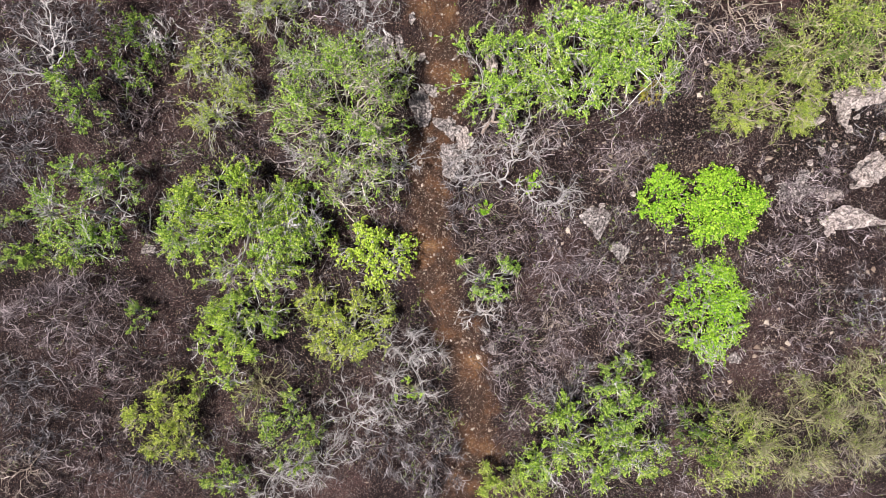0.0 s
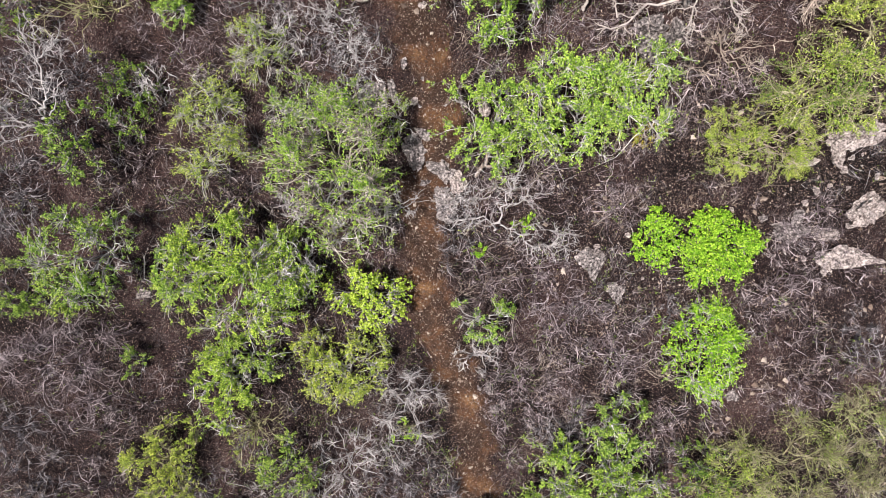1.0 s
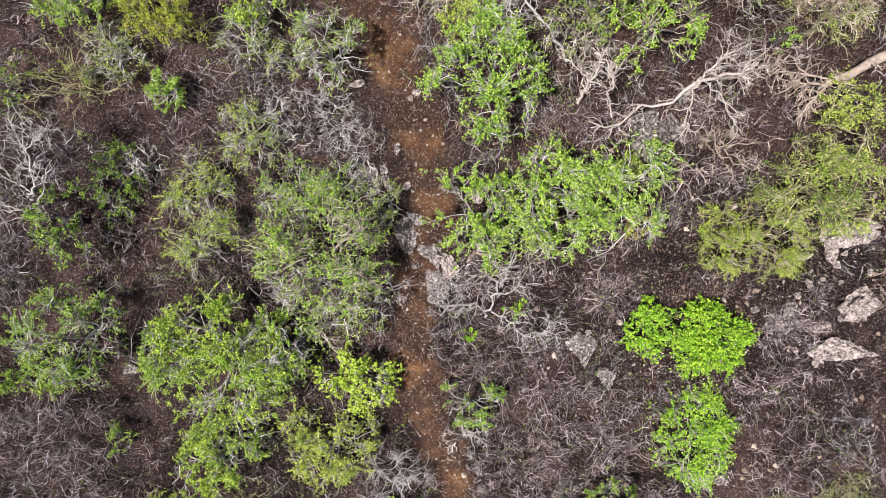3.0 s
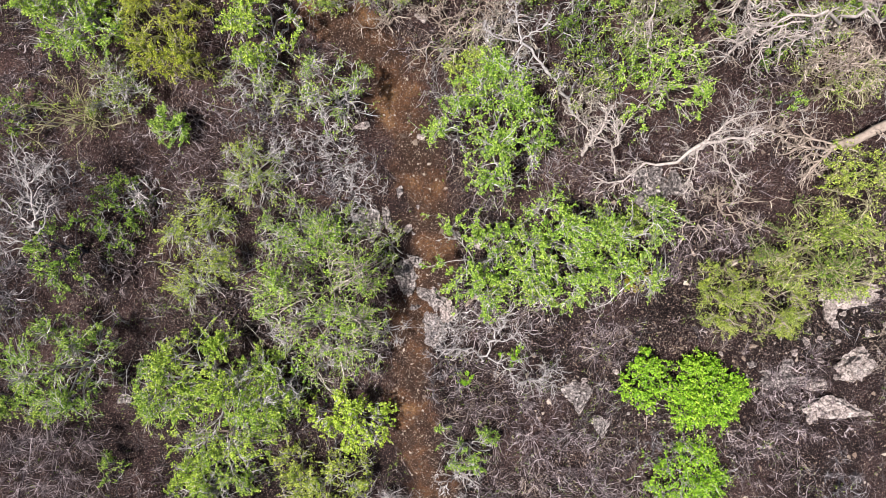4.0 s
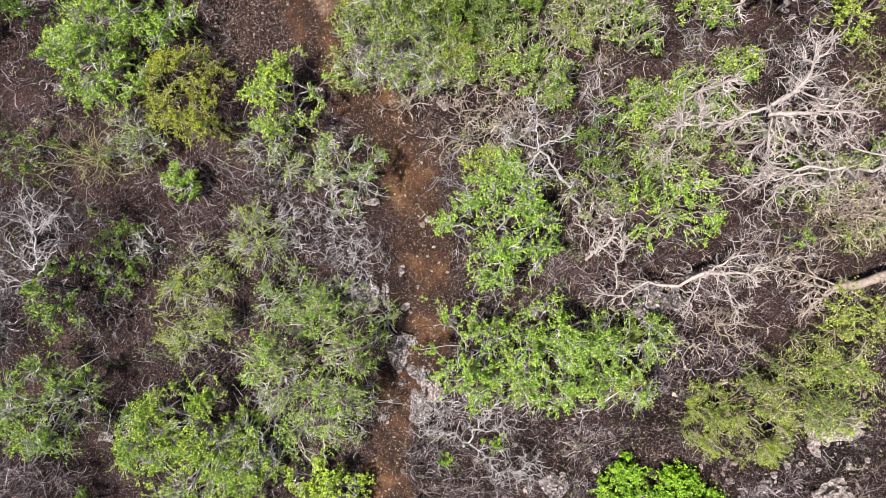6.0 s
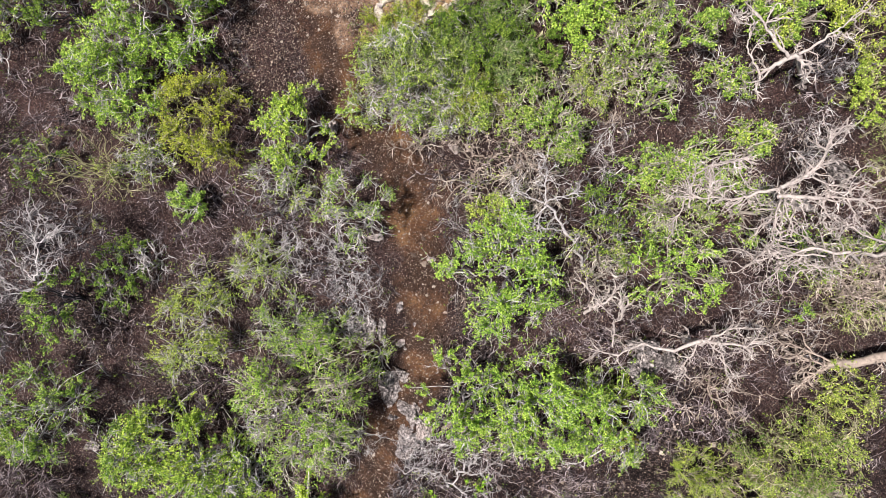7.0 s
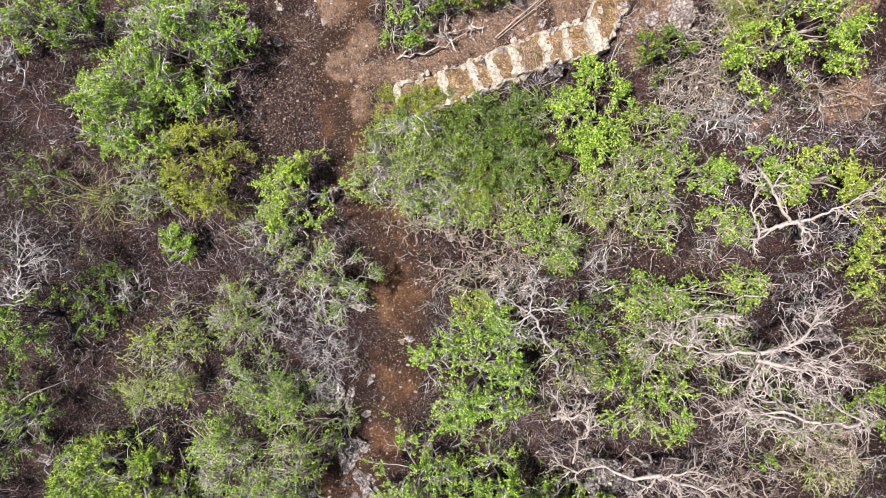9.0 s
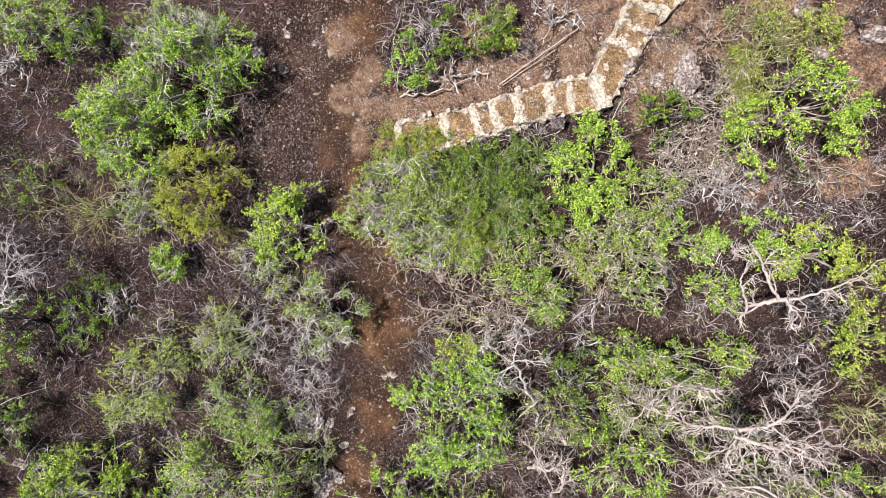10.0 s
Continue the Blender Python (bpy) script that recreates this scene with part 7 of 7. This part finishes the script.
# ---- dry undergrowth and loose stones ----
def undergrowth(name, label, wood, clumps, each, seed, long, x0, x1, y0, y1, share, rise=0.5, leaf=""):
    """Low dry brush: small fans of twigs that fork, thicker in some places than in others."""
    rng = np.random.default_rng(seed)
    x, y = rng.uniform(x0, x1, clumps * 4), rng.uniform(y0, y1, clumps * 4)
    dense = ripple(x, y, seed, 1.7) + 0.6 * ripple(x, y, seed + 1, 0.6)
    keep = (rng.random(len(x)) < 1 / (1 + np.exp(-(dense + share - 0.3) * 7.0))) & (rng.random(len(x)) > open_ground(x, y) * 0.97)
    keep &= rng.random(len(x)) > 0.5 * np.clip((np.abs(x + 0.5) - 4.5) / 3, 0, 1)
    for cx, cy, r in CROWNS:
        keep &= np.hypot(x - cx, y - cy) > 0.6 * r
    x, y = x[keep][:clumps], y[keep][:clumps]
    n = len(x)
    z = ground(x, y)
    root = np.repeat(np.column_stack([x, y, z]), each, 0) + rng.normal(0, 0.05, (n * each, 3)) * (1, 1, 0.3)
    lean = np.repeat(rng.normal(0, 0.85, (n, 2)), each, 0)
    way = np.column_stack([rng.normal(0, 0.7, (n * each, 2)) + lean, np.abs(rng.normal(rise, 0.3, n * each))])
    size = np.repeat(np.exp(rng.normal(0, 0.3, n)), each)
    P = grow(rng, root, way, rng.uniform(0.45, 1.0, n * each) * long * size, 4, 0.5, -0.03)
    R = np.linspace(0.0048, 0.0022, 4)[None] * rng.uniform(0.6, 1.5, (len(P), 1))
    s, d, _ = along(rng, P, int(len(P) * 1.1), 0.35, 0.95)
    Q = grow(rng, s, d + rng.normal(0, 0.5, s.shape), rng.uniform(0.2, 0.5, len(s)) * long, 3, 0.6, 0.0)
    S = np.linspace(0.0027, 0.0016, 3)[None] * rng.uniform(0.7, 1.5, (len(Q), 1))
    off, wide = off_trail(P[:, -1, 0], P[:, -1, 1])
    P, R = P[off > wide * 0.95], R[off > wide * 0.95]
    off, wide = off_trail(Q[:, -1, 0], Q[:, -1, 1])
    Q, S = Q[off > wide * 0.85], S[off > wide * 0.85]
    for B in (P, Q):
        low = ground(B[:, :, 0].ravel(), B[:, :, 1].ravel()).reshape(B.shape[:2])
        B[:, :, 2] = np.maximum(B[:, :, 2], low + 0.005)
    if leaf:
        at, _, _ = along(rng, Q, len(Q) * 6, 0.3, 1.0)
        lush = ripple(at[:, 0], at[:, 1], seed + 5, 1.3) + 0.5 * ripple(at[:, 0], at[:, 1], seed + 6, 0.4)
        at = at[rng.random(len(at)) < 1 / (1 + np.exp(-(lush - 0.12) * 5))]
        V, F = leaf_quads(rng, at + rng.normal(0, 0.012, at.shape), 0.034, 0.5, 0.4)
        tagged(new("undergrowth_leaves", quick_mesh("undergrowth_leaves", V, F, LEAVES[leaf])), "small olive-green leaves on the low twigs", "leaves", kind="stuff")
    V, F = join([pointed(P, R), pointed(Q, S)])
    return tagged(new(name, quick_mesh(name, V, F, WOODS[wood])), label, "dry twigs", kind="stuff")


undergrowth("dry_undergrowth", "tangled dry brown twigs covering the soil", "brown", 720, 8, 21, 0.5, -10.5, 11, -6, 14, 0.5, leaf="deep")
undergrowth("dry_undergrowth", "tangled dry grey twigs covering the soil", "grey", 660, 8, 31, 0.5, -10.5, 11, -6, 14, 0.5, leaf="sage")
undergrowth("dry_undergrowth", "scattered pale straw twigs over the slope", "straw", 300, 8, 41, 0.45, 0, 11, -6, 14, -0.1)
undergrowth("dry_undergrowth", "pale pinkish-grey twigs over the stony slope", "pink", 640, 8, 71, 0.42, 0.5, 11, -6, 6, 0.5)
undergrowth("dry_undergrowth", "pinkish-grey twigs over the upper slope", "pink", 400, 9, 81, 0.38, -10.5, -2.5, 4.5, 13, 0.6)
undergrowth("dry_undergrowth", "pale silvery twigs between the upper shrubs", "silver", 280, 8, 51, 0.45, -1, 10, 6, 13.5, 0.3)


def fallen_leaves():
    """Dry leaves and chips over the soil, thin on the footpath."""
    rng = np.random.default_rng(15)
    x, y = rng.uniform(-10.5, 11, 85000), rng.uniform(-6, 14, 85000)
    d, w = off_trail(x, y)
    keep = rng.random(len(x)) < np.where(d < w * 0.8, 0.3, np.clip(0.5 + 0.7 * ripple(x, y, 33, 1.2), 0.08, 1) * np.clip(1.5 - np.abs(x + 0.5) / 9, 0.4, 1))
    x, y = x[keep], y[keep]
    at = np.column_stack([x, y, surface(x, y) + 0.008])
    V, F = leaf_quads(rng, at, 0.034, 0.7, 0.5)
    tagged(new("leaf_litter", quick_mesh("leaf_litter", V, F, LEAVES["litter"])), "brown and tan fallen leaves over dark soil", "leaf litter", kind="stuff")


fallen_leaves()


def scatter_stones():
    rng = np.random.default_rng(5)
    x, y = rng.uniform(-10.5, 11, 80000), rng.uniform(-6, 14, 80000)
    share = 0.10 + 0.85 * open_ground(x, y) + 0.25 * np.clip(ripple(x, y, 61, 1.5), 0, 1) * (x > 3)
    keep = rng.random(len(x)) < share
    x, y = x[keep], y[keep]
    pebbles("loose_stones", "pale loose pebbles strewn over soil and footpath", np.column_stack([x, y]), 0.0118 * np.exp(rng.normal(0, 0.5, len(x))), 6)
    x, y = rng.uniform(2.2, 11, 9000), rng.uniform(-5.5, 6, 9000)
    keep = rng.random(len(x)) < np.clip(0.28 + 0.5 * ripple(x, y, 62, 1.1), 0, 1) * np.clip((8.5 - y) / 4, 0, 1)
    x, y = x[keep], y[keep]
    pebbles("rubble", "pinkish-grey broken stones over the dark slope", np.column_stack([x, y]), 0.027 * np.exp(rng.normal(0, 0.5, len(x))), 8)
    x, y = rng.uniform(-7.5, 3, 130000), rng.uniform(-5.5, 14, 130000)
    keep = rng.random(len(x)) < open_ground(x, y) * np.where(off_trail(x, y)[0] < 0.5, 0.22, 1.0)
    x, y = x[keep], y[keep]
    for cx, cy, r in BANKS:
        n = int(2400 * r * r)
        a, d = rng.uniform(0, 6.28, n), r * 1.3 * np.sqrt(rng.uniform(0, 1, n))
        x, y = np.append(x, cx + np.cos(a) * d), np.append(y, cy + np.sin(a) * d)
    pebbles("gravel", "fine cream gravel on the footpath and stony clearing", np.column_stack([x, y]), 0.0118 * np.exp(rng.normal(0, 0.45, len(x))), 7)
    # larger stones trodden loose along the footpath, most of them at its edges and low on the slope
    k = rng.integers(0, len(LINE), 1500)
    side, far = rng.choice((-1, 1), 1500), np.abs(rng.normal(0.62, 0.32, 1500))
    way = unit(np.gradient(LINE[:, :2], axis=0))[k]
    spots = LINE[k, :2] + np.stack([way[:, 1], -way[:, 0]], 1) * (side * far * LINE[k, 2])[:, None]
    spots = spots[rng.random(1500) < np.clip(0.75 - 0.07 * spots[:, 1], 0.25, 1)]
    pebbles("path_stones", "cream and tan stones lying along the footpath", spots, 0.0195 * np.exp(rng.normal(0, 0.62, len(spots))), 9)


scatter_stones()


def scree(cx, cy, r, count, seed, mat, label, big=0.045):
    """Separate fist- to head-sized stones round an outcrop."""
    rng = np.random.default_rng(seed)
    for i in range(count):
        a, d = rng.uniform(0, 6.28), r * math.sqrt(rng.uniform(0.03, 1))
        s = big * math.exp(rng.normal(0, 0.45))
        rock("stone", label, cx + math.cos(a) * d, cy + math.sin(a) * d, s, s * rng.uniform(0.6, 1), s * 0.7, rng.uniform(0, 180), mat, seed * 40 + i, 0.4)


scree(7.931, 2.044, 1.7, 40, 1, LIMESTONE, "broken pale limestone chunk on stony slope")
scree(3.885, 0.513, 0.9, 12, 2, LIMESTONE, "broken pale stone among bare twigs")
scree(-0.058, 2.752, 0.7, 14, 3, GREYROCK, "grey stone beside the footpath outcrop")
scree(1.367, -2.6, 0.45, 10, 4, GREYROCK, "dark grey stone at the footpath edge")
scree(-0.881, 4.179, 0.7, 12, 5, GREYROCK, "grey stone among dry twigs by the footpath")
scree(1.24, 13.081, 0.7, 12, 6, LIMESTONE, "tan stone on the gravel bank")
scree(-1.0, 12.227, 0.9, 10, 7, LIMESTONE, "tan stone on the gravel bank by the steps")
scree(-4.81, 10.496, 1.3, 14, 8, LIMESTONE, "small pale stone in the stony clearing")
scree(8.35, 1.45, 1.1, 16, 9, LIMESTONE, "pinkish-white limestone block in the outcrop", 0.12)
scree(8.2, 3.05, 0.6, 8, 10, LIMESTONE, "pinkish-white limestone block in the outcrop", 0.11)
scree(7.25, 1.35, 0.7, 8, 11, GREYROCK, "weathered limestone block among straw twigs", 0.10)
scree(0.1, 2.3, 0.5, 7, 12, GREYROCK, "grey lichen-covered block beside the footpath", 0.09)
